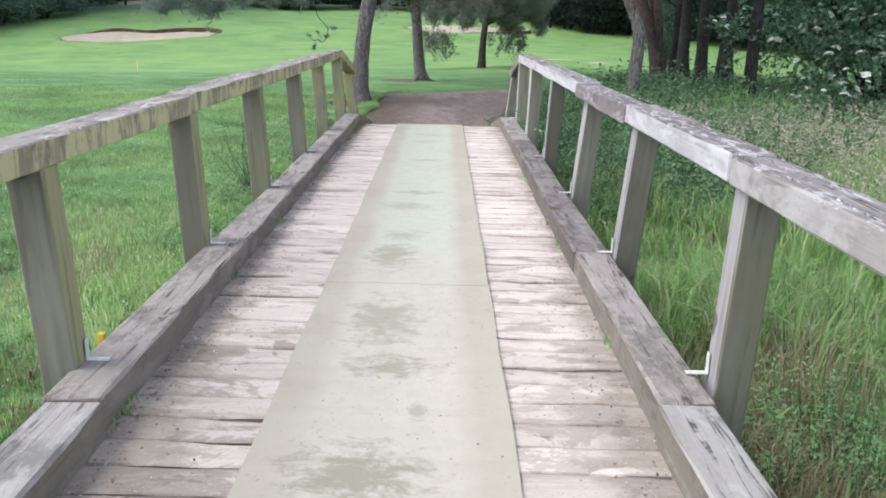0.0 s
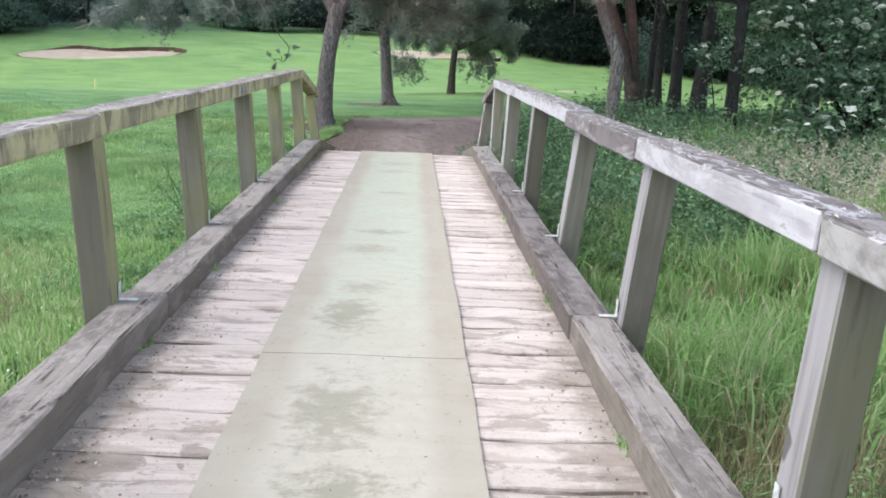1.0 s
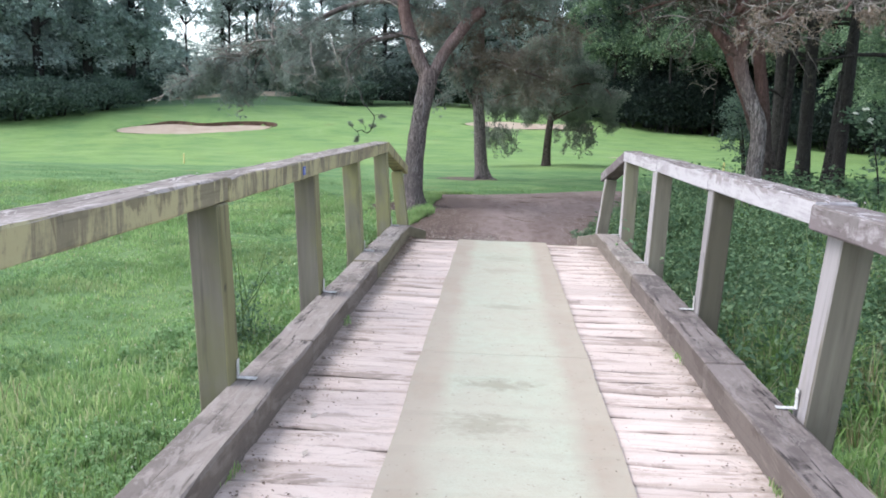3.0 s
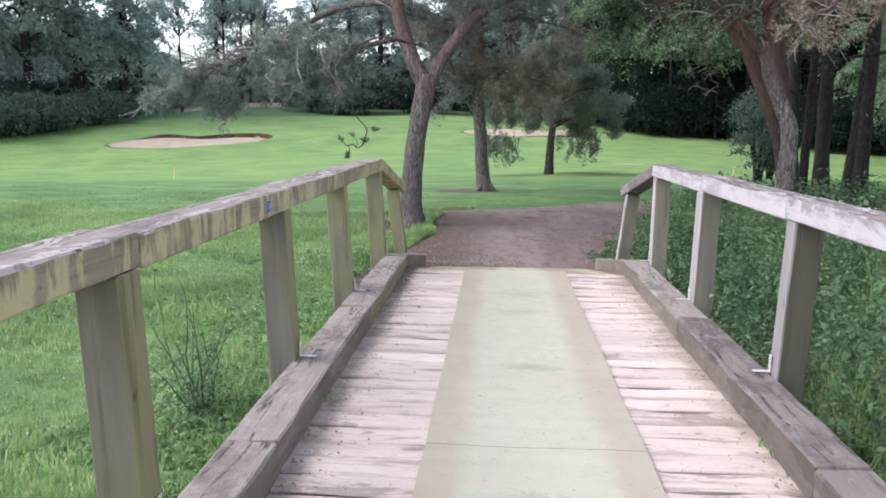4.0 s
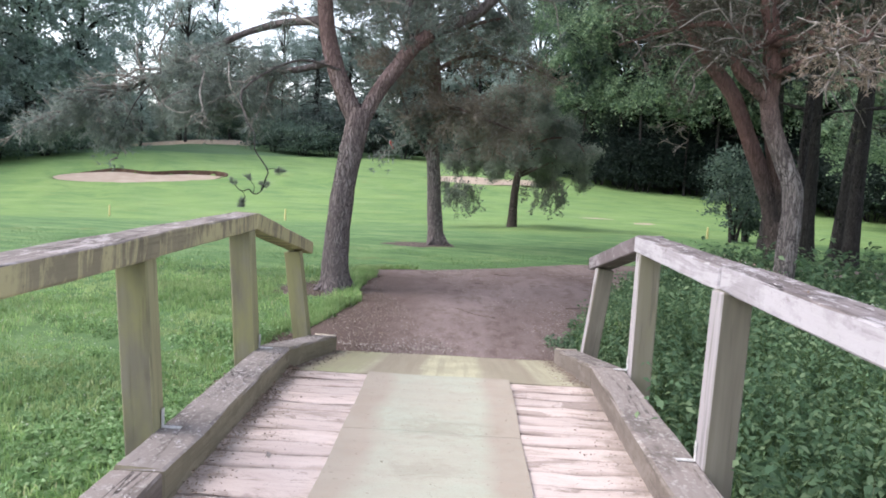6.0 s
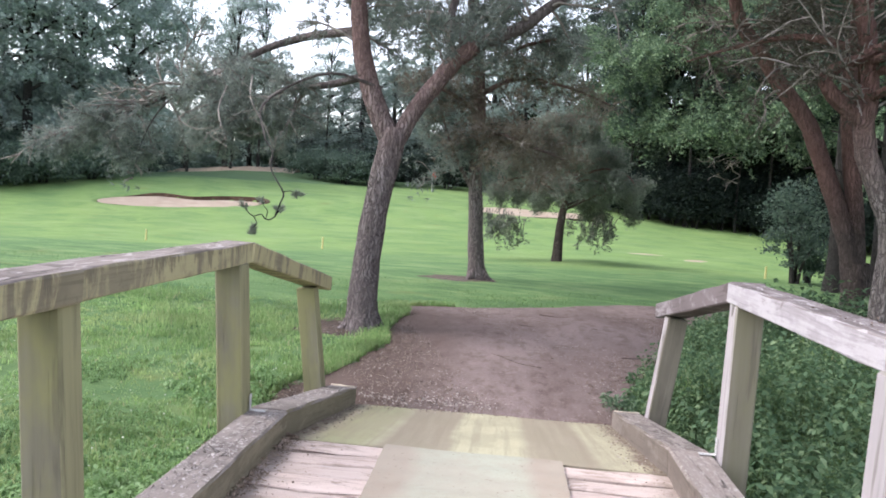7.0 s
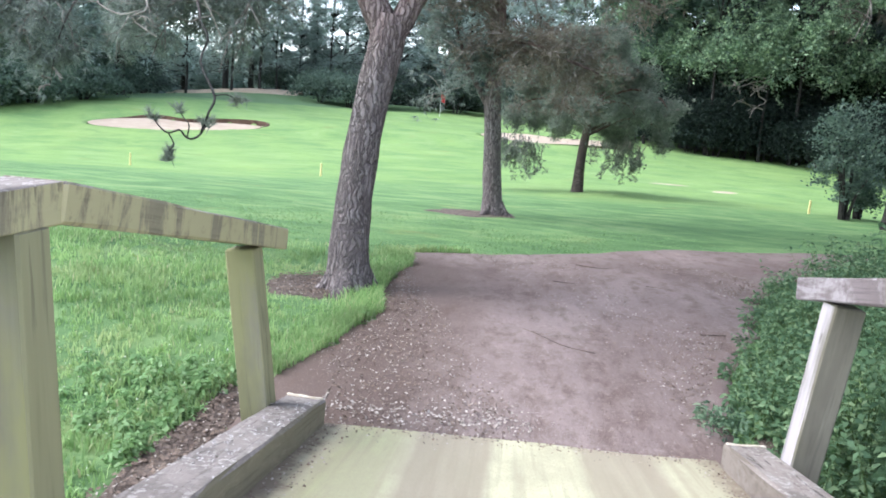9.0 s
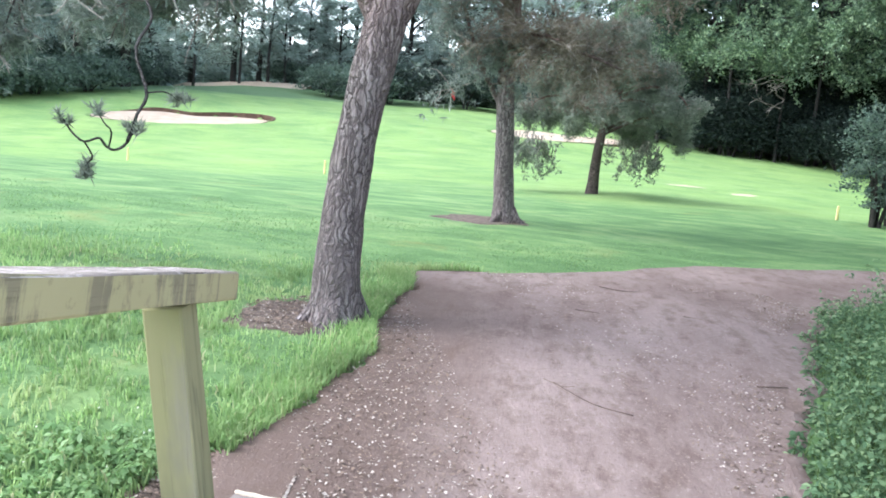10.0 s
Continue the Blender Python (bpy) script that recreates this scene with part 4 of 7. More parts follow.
# how far each post leans outwards (degrees), and where its middle stands at the kerb's top
LEAN = {-1: [3.4, 3.0, 3.6, 3.2, 3.4, 3.3, 4.0, 4.0], 1: [2.4, 2.4, 2.4, 4.8, 5.2, 2.6, 1.3, 0.3]}
FOOT = {-1: [1.25, 1.25, 1.245, 1.238, 1.235, 1.24, 1.25, 1.237], 1: [1.30, 1.30, 1.305, 1.27, 1.28, 1.265, 1.25, 1.272]}
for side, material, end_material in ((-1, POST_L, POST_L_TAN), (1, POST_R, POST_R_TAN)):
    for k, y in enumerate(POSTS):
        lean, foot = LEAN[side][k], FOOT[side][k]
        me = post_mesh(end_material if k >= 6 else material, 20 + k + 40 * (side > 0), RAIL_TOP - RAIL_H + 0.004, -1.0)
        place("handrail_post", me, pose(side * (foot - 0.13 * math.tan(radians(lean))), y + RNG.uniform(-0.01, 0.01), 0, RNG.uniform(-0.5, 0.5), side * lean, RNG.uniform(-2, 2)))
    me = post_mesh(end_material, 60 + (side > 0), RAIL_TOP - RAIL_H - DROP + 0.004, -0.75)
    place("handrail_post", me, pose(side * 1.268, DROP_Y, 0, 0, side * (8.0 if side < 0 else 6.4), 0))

def bent_on(y, z, fall, run, thick, lap=0.02):
    """Middle of a falling beam whose upper face meets (y, z)."""
    c, s = math.cos(fall), math.sin(fall)
    return y + c * (run / 2 - lap) - s * thick / 2, z - s * (run / 2 - lap) - c * thick / 2


LIFT = {-1: [0, 0.004, 0, 0.006, 0.0, 0.004, 0], 1: [0, -0.006, 0.004, -0.01, 0.004, 0.0, -0.004]}
for side, material in ((-1, RAIL_L), (1, RAIL_R)):
    stops = [-1.98, -0.2, 1.53, 3.32, 5.08, 6.83, 8.50, 10.26]
    for k in range(len(stops) - 1):
        a, b = stops[k], stops[k + 1]
        me = beam_mesh("handrail_beam", (0.172, b - a - 0.006, RAIL_H), RAIL_BROWN if side > 0 and k == 3 else RAIL_GREY if side > 0 and k < 2 else material, 100 + k + 30 * (side > 0), 0.0025, 7, 1, 0.007)
        place("handrail_beam", me, pose(side * 1.303 + RNG.uniform(-0.008, 0.008), (a + b) / 2, RAIL_TOP - RAIL_H / 2 + LIFT[side][k], RNG.uniform(-0.15, 0.15), RNG.uniform(-1, 1), RNG.uniform(-0.3, 0.3)))
    run = math.hypot(2.13, 0.375)
    me = beam_mesh("handrail_beam", (0.172, run, RAIL_H), RAIL_BROWN if side > 0 else material, 140 + side, 0.0025, 6, 1, 0.007)
    fall = math.atan2(0.375, 2.13)
    mid_y, mid_z = bent_on(10.262, RAIL_TOP - 0.001, fall, run, RAIL_H)
    place("handrail_beam", me, pose(side * 1.32, mid_y, mid_z, -math.degrees(fall), 0, -side * 0.8))

KERB_END = 12.27
# kerb beams along both sides of the deck
KERB_STOPS = {-1: [-2.5, -0.9, 1.22, 3.43, 5.68, 8.0, 10.22], 1: [-2.5, -0.85, 1.30, 3.31, 5.63, 7.95, 10.24]}
for side in (-1, 1):
    stops = KERB_STOPS[side]
    for k in range(len(stops) - 1):
        a, b = stops[k], stops[k + 1]
        me = beam_mesh("kerb_beam", (0.207, b - a - 0.008, 0.165), KERB_BROWN if side > 0 and k in (3, 4) else KERB_MUDDY if k == 5 and side < 0 else KERB_WARM if k > 1 else KERB_M, 200 + k + 30 * (side > 0), 0.0035, 9, 1, 0.01)
        place("kerb_beam", me, pose(side * 1.086 + RNG.uniform(-0.006, 0.006), (a + b) / 2, 0.052 + RNG.uniform(-0.005, 0.005), 0, RNG.uniform(-1, 1), RNG.uniform(-0.25, 0.25)))
    run = math.hypot(KERB_END - 10.216, 0.1636 * (KERB_END - 10.216))
    me = beam_mesh("kerb_beam", (0.207, run, 0.165), KERB_MUDDY if side < 0 else KERB_WARM, 260 + side, 0.0035, 7, 1, 0.012)
    fall = math.atan2(0.36, 2.2)
    mid_y, mid_z = bent_on(10.228, 0.133, fall, run, 0.165, 0.012)
    place("kerb_beam", me, pose(side * 1.085, mid_y, mid_z, -math.degrees(fall), 0, 0))
    me = beam_mesh("split_end", (0.19, 0.022, 0.012), RAW_WOOD, 270 + side, 0.003, 4, 0, 0.003)
    place("split_end", me, pose(side * 1.085, KERB_END - 0.03, 0.133 - 0.1636 * (KERB_END - 0.03 - 10.228) + 0.003, -9.3, 0, 6 * side), label="pale raw splinter along the kerb's end")

# deck planks laid across
rng = np.random.default_rng(31)
PLANK_MESHES = []
for k in range(8):
    w, cup = 0.166, rng.uniform(0.0005, 0.002)
    nx, us = 30, (-1.0, -0.93, -0.6, 0.0, 0.6, 0.93, 1.0)
    ny = len(us)
    v, f = [], []
    ph = rng.uniform(0, 6, 6)
    for j in range(ny):
        u = us[j]
        for i in range(nx):
            x = -1.03 + 2.06 * i / (nx - 1)
            edge = max(0, math.sin(x * 2.4 + ph[0] + (2 if u > 0 else 0)) * math.sin(x * 5.6 + ph[1]) - 0.1)
            worn = (0.015 * edge + 0.004 * max(0, math.sin(x * 19 + ph[5]))) * (abs(u) ** 5)
            y = u * w / 2 * (1 - 0.10 * edge) + (0.004 * math.sin(x * 7 + ph[2]) + 0.003 * math.sin(x * 17 + ph[3])) * abs(u)
            z = -cup * u * u + 0.003 * math.sin(x * 4 + ph[4]) - worn - (0.004 if abs(u) > 0.99 else 0)
            v.append((x, y, z))
    base = len(v)
    v += [(-1.03, -w / 2, -0.05), (1.03, -w / 2, -0.05), (1.03, w / 2, -0.05), (-1.03, w / 2, -0.05)]
    me = bpy.data.meshes.new("deck_plank")
    faces = [(j * nx + i, j * nx + i + 1, (j + 1) * nx + i + 1, (j + 1) * nx + i) for j in range(ny - 1) for i in range(nx - 1)]
    faces += [tuple([base] + [base + 1] + [i for i in range(nx - 1, -1, -1)]), tuple([base + 2, base + 3] + [(ny - 1) * nx + i for i in range(nx)])]
    me.from_pydata(v, [], faces)
    me.materials.append(PLANK)
    PLANK_MESHES.append(me)
y = -2.595
while y < 10.06:
    me = PLANK_MESHES[int(rng.integers(8))]
    flip = 180 if rng.uniform() < 0.5 else 0
    place("deck_plank", me, pose(0, y + 0.083, rng.uniform(-0.004, 0.001), rng.uniform(-0.7, 0.7), rng.uniform(-0.1, 0.1), flip + rng.uniform(-0.35, 0.35)))
    y += 0.173

# anti-slip sheets down the middle of the deck
SHEETS = [(-2.4, 0.02), (0.025, 2.99), (2.997, 6.02), (6.027, 9.04), (9.047, 10.22)]
for k, (a, b) in enumerate(SHEETS):
    nx, ny = 9, 40
    v = []
    for lift in (0.0115, -0.004):
        for j in range(ny):
            for i in range(nx):
                x = -0.452 + 0.914 * i / (nx - 1)
                yy = a + (b - a) * j / (ny - 1)
                v.append((x + 0.003 * math.sin(yy * 5 + k), yy, lift + 0.0025 * math.sin(yy * 33) + 0.003 * math.sin(x * 7 + yy * 3)))
    n = nx * ny
    faces = [(j * nx + i, j * nx + i + 1, (j + 1) * nx + i + 1, (j + 1) * nx + i) for j in range(ny - 1) for i in range(nx - 1)]
    ring = [i for i in range(nx)] + [j * nx + nx - 1 for j in range(1, ny)] + [(ny - 1) * nx + i for i in range(nx - 2, -1, -1)] + [j * nx for j in range(ny - 2, 0, -1)]
    faces += [(ring[i], n + ring[i], n + ring[(i + 1) % len(ring)], ring[(i + 1) % len(ring)]) for i in range(len(ring))]
    me = bpy.data.meshes.new("anti_slip_sheet")
    me.from_pydata(v, [], faces)
    me.materials.append(MAT_SHEET)
    place("anti_slip_sheet", me, Matrix(), label="pale green anti-slip sheet with damp stains" if k < 3 else "pale green anti-slip sheet, dusty along its edges")

# end ramp: sheets side by side, sloping down to the path
for a, b in ((-0.985, 0.99),):
    nx, ny = 22, 14
    v = []
    for lift in (-0.003, -0.03):
        for j in range(ny):
            for i in range(nx):
                x, u = a + (b - a) * i / (nx - 1), j / (ny - 1)
                yy = 10.205 + 2.135 * u
                v.append((x, yy + 0.05 * x * u, lift - 0.335 * u))
    n = nx * ny
    faces = [(j * nx + i, j * nx + i + 1, (j + 1) * nx + i + 1, (j + 1) * nx + i) for j in range(ny - 1) for i in range(nx - 1)]
    ring = [i for i in range(nx)] + [j * nx + nx - 1 for j in range(1, ny)] + [(ny - 1) * nx + i for i in range(nx - 2, -1, -1)] + [j * nx for j in range(ny - 2, 0, -1)]
    faces += [(ring[i], n + ring[i], n + ring[(i + 1) % len(ring)], ring[(i + 1) % len(ring)]) for i in range(len(ring))]
    me = bpy.data.meshes.new("ramp_sheet")
    me.from_pydata(v, [], faces)
    me.materials.append(RAMP_SHEET)
    place("ramp_sheet", me, Matrix(), label="yellow-green ramp sheet with muddy wheel tracks")

# bearers under the deck
for x in (-0.8, 0.0, 0.8):
    me = beam_mesh("bearer_beam", (0.16, 12.6, 0.24), KERB_M, 300, 0.002, 4)
    place("bearer_beam", me, pose(x, 3.8, -0.19))


def bracket_mesh():
    """A punched steel angle: a foot on the kerb and a leg up the post."""
    bm = bmesh.new()
    for size, at in (((0.085, 0.03, 0.004), (0.04, 0, 0.003)), ((0.004, 0.03, 0.085), (0.0, 0, 0.044))):
        r = bmesh.ops.create_cube(bm, size=1.0)
        bmesh.ops.scale(bm, vec=size, verts=r["verts"])
        bmesh.ops.translate(bm, vec=at, verts=r["verts"])
    for at, rot in (((0.03, 0, 0.006), 0), ((0.062, 0, 0.006), 0), ((0.003, 0, 0.035), 90), ((0.003, 0, 0.065), 90)):
        r = bmesh.ops.create_cone(bm, cap_ends=True, segments=8, radius1=0.006, radius2=0.005, depth=0.004)
        bmesh.ops.transform(bm, matrix=pose(*at, 0, rot, 0), verts=r["verts"])
    me = bpy.data.meshes.new("angle_bracket")
    bm.to_mesh(me)
    bm.free()
    me.materials.append(STEEL)
    return me


BRACKET = bracket_mesh()
for side in (-1, 1):
    for y in POSTS:
        place("angle_bracket", BRACKET, pose(side * (FOOT[side][POSTS.index(y)] - 0.071), y + 0.035, 0.1365, 0, 0, 180 if side > 0 else 0), label="galvanised steel angle bracket")

# blue marker plate on the inner face of the left rail
bm = bmesh.new()
bmesh.ops.create_cube(bm, size=1.0)
bmesh.ops.scale(bm, vec=(0.004, 0.052, 0.05), verts=bm.verts)
bmesh.ops.bevel(bm, geom=bm.edges[:], offset=0.0015, segments=1, affect="EDGES")
plate = part("marker_plate", bm, BLUE, bridge, "small blue plastic marker plate")
plate.location = (-1.2135, 6.43, 0.945)
for dz, w in ((0.012, 0.030), (0.0, 0.034), (-0.012, 0.026)):
    bm = bmesh.new()
    bmesh.ops.create_cube(bm, size=1.0)
    bmesh.ops.scale(bm, vec=(0.002, w, 0.005), verts=bm.verts)
    mark = part("mark", bm, PALE_BLUE, plate)
    mark.location = (0.0028, 0, dz)


# ---- trees ----
def grow(tubes, limb, count, reach, rng, droop=0.3, start=0.25, radius=0.03, sub=4, up=0.1, flat=1.0, keep=None):
    """Side branches along a limb, each with twigs. Returns twig places and directions."""
    at, way = [], []
    n = len(limb)
    for _ in range(count):
        u = rng.uniform(start, 1.0)
        i = min(int(u * (n - 1)), n - 2)
        p = limb[i] + (limb[i + 1] - limb[i]) * (u * (n - 1) - i)
        d = unit(1, rng)[0] * (1, 1, 0.5 * flat) + (0, 0, up) + 0.4 * (limb[i + 1] - limb[i]) / np.linalg.norm(limb[i + 1] - limb[i])
        length = reach * rng.uniform(0.45, 1.0) * (1.15 - 0.5 * u)
        b = shoot(p, d, length, 6, droop, 0.16, rng)
        tubes.add(b, np.linspace(radius * (1.1 - 0.5 * u), 0.005, 7))
        for _ in range(sub):
            j = int(rng.integers(2, 6))
            d2 = (b[j + 1] - b[j]) / np.linalg.norm(b[j + 1] - b[j]) + 0.8 * unit(1, rng)[0]
            c = shoot(b[j], d2, length * rng.uniform(0.25, 0.5), 4, droop * 0.8, 0.2, rng)
            tubes.add(c, np.linspace(0.010, 0.003, 5))
            at.append(c[1:]), way.append(np.diff(c, axis=0))
        at.append(b[3:]), way.append(np.diff(b, axis=0)[2:])
    at, way = np.concatenate(at), np.concatenate(way)
    way /= np.linalg.norm(way, axis=1, keepdims=True) + 1e-9
    return at, way


def spread(at, way, per, sigma, rng):
    """More tuft places scattered round the given ones."""
    a = np.repeat(at, per, 0) + rng.normal(0, sigma, (len(at) * per, 3))
    return a, np.repeat(way, per, 0)


def small_leaves(name, at, size, material, rng, parent=None, level=0.4):
    """One pointed leaf face at each place; level: how far they lie flat."""
    n = len(at)
    way = unit(n, rng)
    way[:, 2] = way[:, 2] * (1 - level) - 0.15
    up = unit(n, rng)
    up[:, 2] += 2.5 * level
    side = np.cross(way, up)
    side /= np.linalg.norm(side, axis=1, keepdims=True) + 1e-9
    s = (size * rng.uniform(0.6, 1.4, n))[:, None]
    v = np.stack([at - side * s * 0.32, at + side * s * 0.32, at + way * s], 1).reshape(-1, 3)
    return link_mesh(name, v, np.arange(3 * n).reshape(n, 3), material, parent)


def bough_pads(rng, h0, h1, r, pads, per, pad_r, droop=0.35):
    """Leaf places on drooping leafy pads that stand out from an egg-shaped crown, with gaps between them."""
    out, mids = [], []
    for _ in range(pads):
        u = rng.uniform()
        wide = r * math.sin(math.pi * (0.16 + 0.78 * u)) ** 0.6
        a, d = rng.uniform(0, 6.28), wide * rng.uniform(0.35, 1.0) ** 0.6
        c = np.array((math.cos(a) * d, math.sin(a) * d, h0 + (h1 - h0) * u))
        pr = pad_r * rng.uniform(0.6, 1.3)
        k = int(rng.integers(9, 15))
        q = rng.normal(0, 0.5, (k, 2)) * pr
        n = int(per / k)
        p = np.repeat(q, n, 0) + rng.normal(0, 0.17 * pr, (n * k, 2))
        reach = np.hypot(p[:, 0], p[:, 1])
        out_way = p[:, 0] * math.cos(a) + p[:, 1] * math.sin(a)
        z = c[2] - droop * reach ** 2 / pr - 0.3 * out_way + np.repeat(rng.normal(0, 0.16 * pr, k), n) + rng.normal(0, 0.09 * pr, n * k)
        out.append(np.column_stack([p + c[:2], z]))
        mids.append(c)
    return np.concatenate(out), mids


def shade_crown(ob, x, y, z, r, tall, pads, material, seed):
    """An unseen upper crown of flat needle pads, added over the stems to shade the ground."""
    rng = np.random.default_rng(seed)
    at, _ = bough_pads(rng, z, z + tall, r, pads, 420, 0.85, 0.2)
    small_leaves("crown", at + (x, y, 0), 0.15, material, rng, ob, 0.3)


def leaning_pine():
    """The pine beside the bridge end: leaning trunk, two stems, long drooping limb over the lawn."""
    rng = np.random.default_rng(41)
    ob = thing("pine_tree", "leaning pine with grey plated bark, red upper stems and drooping limb", "tree", "pines by the path")
    gz = float(height(-1.39, 14.9))
    trunk = Tubes(14)
    c = curve([(-1.42, 14.95, gz - 0.25), (-1.42, 14.95, gz), (-1.44, 14.95, gz + 0.25), (-1.44, 14.95, 0.4), (-1.40, 14.95, 0.92), (-1.34, 14.95, 1.35), (-1.25, 14.98, 1.85), (-1.23, 15.0, 2.0)], 22)
    r = np.interp(c[:, 2], [gz - 0.3, gz, gz + 0.22, 0.5, 1.3, 2.0], [0.29, 0.215, 0.172, 0.150, 0.138, 0.15])
    trunk.add(c, r, rng, 0.05)
    for a in rng.uniform(0, 6.28, 7):
        d = np.array((math.cos(a), math.sin(a), 0))
        b = np.array((-1.42, 14.95, gz))
        trunk.add([b + d * 0.10 + (0, 0, 0.2), b + d * 0.2 + (0, 0, 0.04), b + d * 0.34 + (0, 0, -0.07)], [0.07, 0.055, 0.03], rng, 0.05)
    left = curve([(-1.26, 15.0, 1.88), (-1.42, 15.0, 2.18), (-1.56, 15.0, 2.54), (-1.66, 15.0, 2.9), (-1.71, 15.0, 3.38), (-1.68, 15.05, 4.3), (-1.5, 15.1, 5.4), (-1.5, 15.2, 7.0)], 24)
    trunk.add(left, np.linspace(0.125, 0.06, 24), rng, 0.04)
    right = curve([(-1.22, 15.0, 1.85), (-1.13, 15.0, 2.03), (-1.02, 15.0, 2.25), (-0.82, 15.0, 2.52), (-0.6, 15.0, 2.81), (-0.31, 15.0, 3.01), (0.1, 15.0, 3.21), (0.35, 15.05, 3.44), (1.0, 15.1, 3.9), (2.0, 15.2, 4.5)], 24)
    trunk.add(right[:13], np.linspace(0.10, 0.075, 24)[:13], rng, 0.06)
    mid = curve([(-0.62, 15.0, 2.75), (-0.75, 15.3, 3.2), (-0.6, 15.5, 4.0), (-0.4, 15.6, 5.0)], 12)
    low = curve([(-1.66, 15.0, 3.02), (-1.95, 15.5, 3.12), (-2.5, 16.0, 3.14), (-2.94, 16.0, 3.0), (-3.28, 16.0, 2.83), (-3.66, 16.0, 2.64), (-4.01, 16.0, 2.44), (-4.5, 16.0, 2.18), (-5.1, 15.9, 1.92), (-5.6, 15.8, 1.72)], 26)
    limb = Tubes(9)
    limb.add(mid, np.linspace(0.06, 0.03, 12), rng, 0.06)
    limb.add(right[11:], np.linspace(0.078, 0.045, 13), rng, 0.06)
    limb.add(low, np.linspace(0.062, 0.012, 26), rng, 0.07)
    low2 = curve([(-1.4, 15.0, 2.45), (-1.9, 14.5, 2.5), (-2.35, 13.9, 2.1), (-2.2, 13.5, 1.72)], 14)
    limb.add(low2, np.linspace(0.018, 0.007, 14), rng, 0.06)
    low3 = curve([(-1.5, 15.0, 2.6), (-2.0, 15.3, 2.5), (-2.6, 15.4, 2.39), (-2.93, 15.4, 2.16), (-3.4, 15.3, 1.95)], 16)
    limb.add(low3, np.linspace(0.05, 0.012, 16), rng, 0.07)
    low4 = curve([(-4.01, 16.0, 2.44), (-4.2, 15.7, 2.1), (-4.4, 15.7, 1.7), (-4.52, 15.76, 1.25)], 12)
    limb.add(low4, np.linspace(0.014, 0.004, 12), rng, 0.04)
    trunk.link("trunk", PINE_BARK, ob)
    limb.link("limb", LIMB_BARK, ob, "dark grey drooping limbs")
    twigs = Tubes(4)
    at, way = [], []
    for limb, count, reach, droop, start in ((low[10:], 34, 1.05, 0.15, 0.1), (low[15:], 22, 0.9, 0.3, 0.1), (low3, 26, 1.0, 0.3, 0.3), (left[13:], 15, 1.5, 0.35, 0.3), (right[12:], 12, 1.2, 0.3, 0.35), (mid, 10, 0.9, 0.3, 0.3), (left[8:14], 7, 1.0, 0.2, 0.1), (right[7:13], 8, 0.9, 0.1, 0.1), (low4, 6, 0.25, 0.5, 0.6)):
        a, w = grow(twigs, limb, count, reach, rng, droop, start, 0.022, 5)
        at.append(a), way.append(w)
    # bare pale twigs hanging under the bough
    bare = Tubes(6)
    for p in ([(-2.85, 15.0, 2.5), (-2.63, 14.3, 2.2), (-2.56, 14.3, 2.04), (-2.46, 14.3, 1.9), (-2.35, 14.3, 1.68)],
              [(-3.2, 15.2, 2.4), (-3.03, 14.5, 2.07), (-2.92, 14.3, 1.86), (-3.04, 14.3, 1.79), (-2.82, 14.25, 1.66)],
              [(-3.3, 15.6, 2.3), (-3.6, 14.9, 2.0), (-3.35, 14.7, 1.85), (-3.1, 14.6, 1.88)]):
        c = curve(p, 12)
        bare.add(c, np.linspace(0.009, 0.004, 12), rng, 0.1)
        for _ in range(5):
            b = shoot(c[int(rng.integers(3, 11))], unit(1, rng)[0] * (1, 0.6, 1), rng.uniform(0.15, 0.4), 6, 0.3, 0.35, rng)
            bare.add(b, np.linspace(0.004, 0.002, 7))
    bare.link("bare_twig", TWIG, ob, "bare pale crooked twigs")
    # a thin hooked spray hanging in front of the lawn
    hang = Tubes(5)
    hook = curve([(-2.2, 13.5, 1.72), (-2.05, 13.25, 1.6), (-1.95, 12.9, 1.44), (-1.75, 12.6, 1.26), (-1.74, 12.5, 1.17), (-1.77, 12.5, 1.07), (-1.82, 12.5, 1.03), (-1.86, 12.5, 1.04), (-1.89, 12.5, 1.07), (-1.95, 12.5, 1.05), (-2.0, 12.5, 1.08), (-2.04, 12.5, 1.13)], 40)
    hang.add(hook, np.linspace(0.008, 0.004, 40), rng, 0.1)
    tips = [hook[-2:]]
    for p in ([(-1.85, 12.5, 1.035), (-1.84, 12.5, 1.1), (-1.86, 12.48, 1.13), (-1.9, 12.5, 1.18)], [(-1.78, 12.5, 1.06), (-1.77, 12.52, 1.12)], [(-1.76, 12.5, 1.09), (-1.72, 12.48, 1.12)], [(-1.75, 12.6, 1.26), (-1.7, 12.66, 1.27), (-1.66, 12.7, 1.24)],
              [(-1.95, 12.5, 1.05), (-1.93, 12.53, 0.99), (-1.96, 12.54, 0.96), (-1.97, 12.54, 0.92)]):
        c = curve(p, 8)
        hang.add(c, np.linspace(0.004, 0.0025, 8))
        tips.append(c[-2:])
    for p in ((-1.66, 12.7, 1.24), (-1.62, 12.7, 1.23), (-1.98, 12.54, 0.94), (-1.97, 12.54, 0.91), (-1.95, 12.55, 0.97)):
        tips.append(np.array([p]))
    twigs.link("twig", TWIG, ob, "bare grey twigs")
    hang.link("spray", DARK_BARK, ob, "thin dark hanging spray")
    at, way = np.concatenate(at), np.concatenate(way)
    pick = rng.uniform(size=len(at)) < np.where((at[:, 0] < -2.9) & (at[:, 2] < 3.0), 0.75, 0.5)
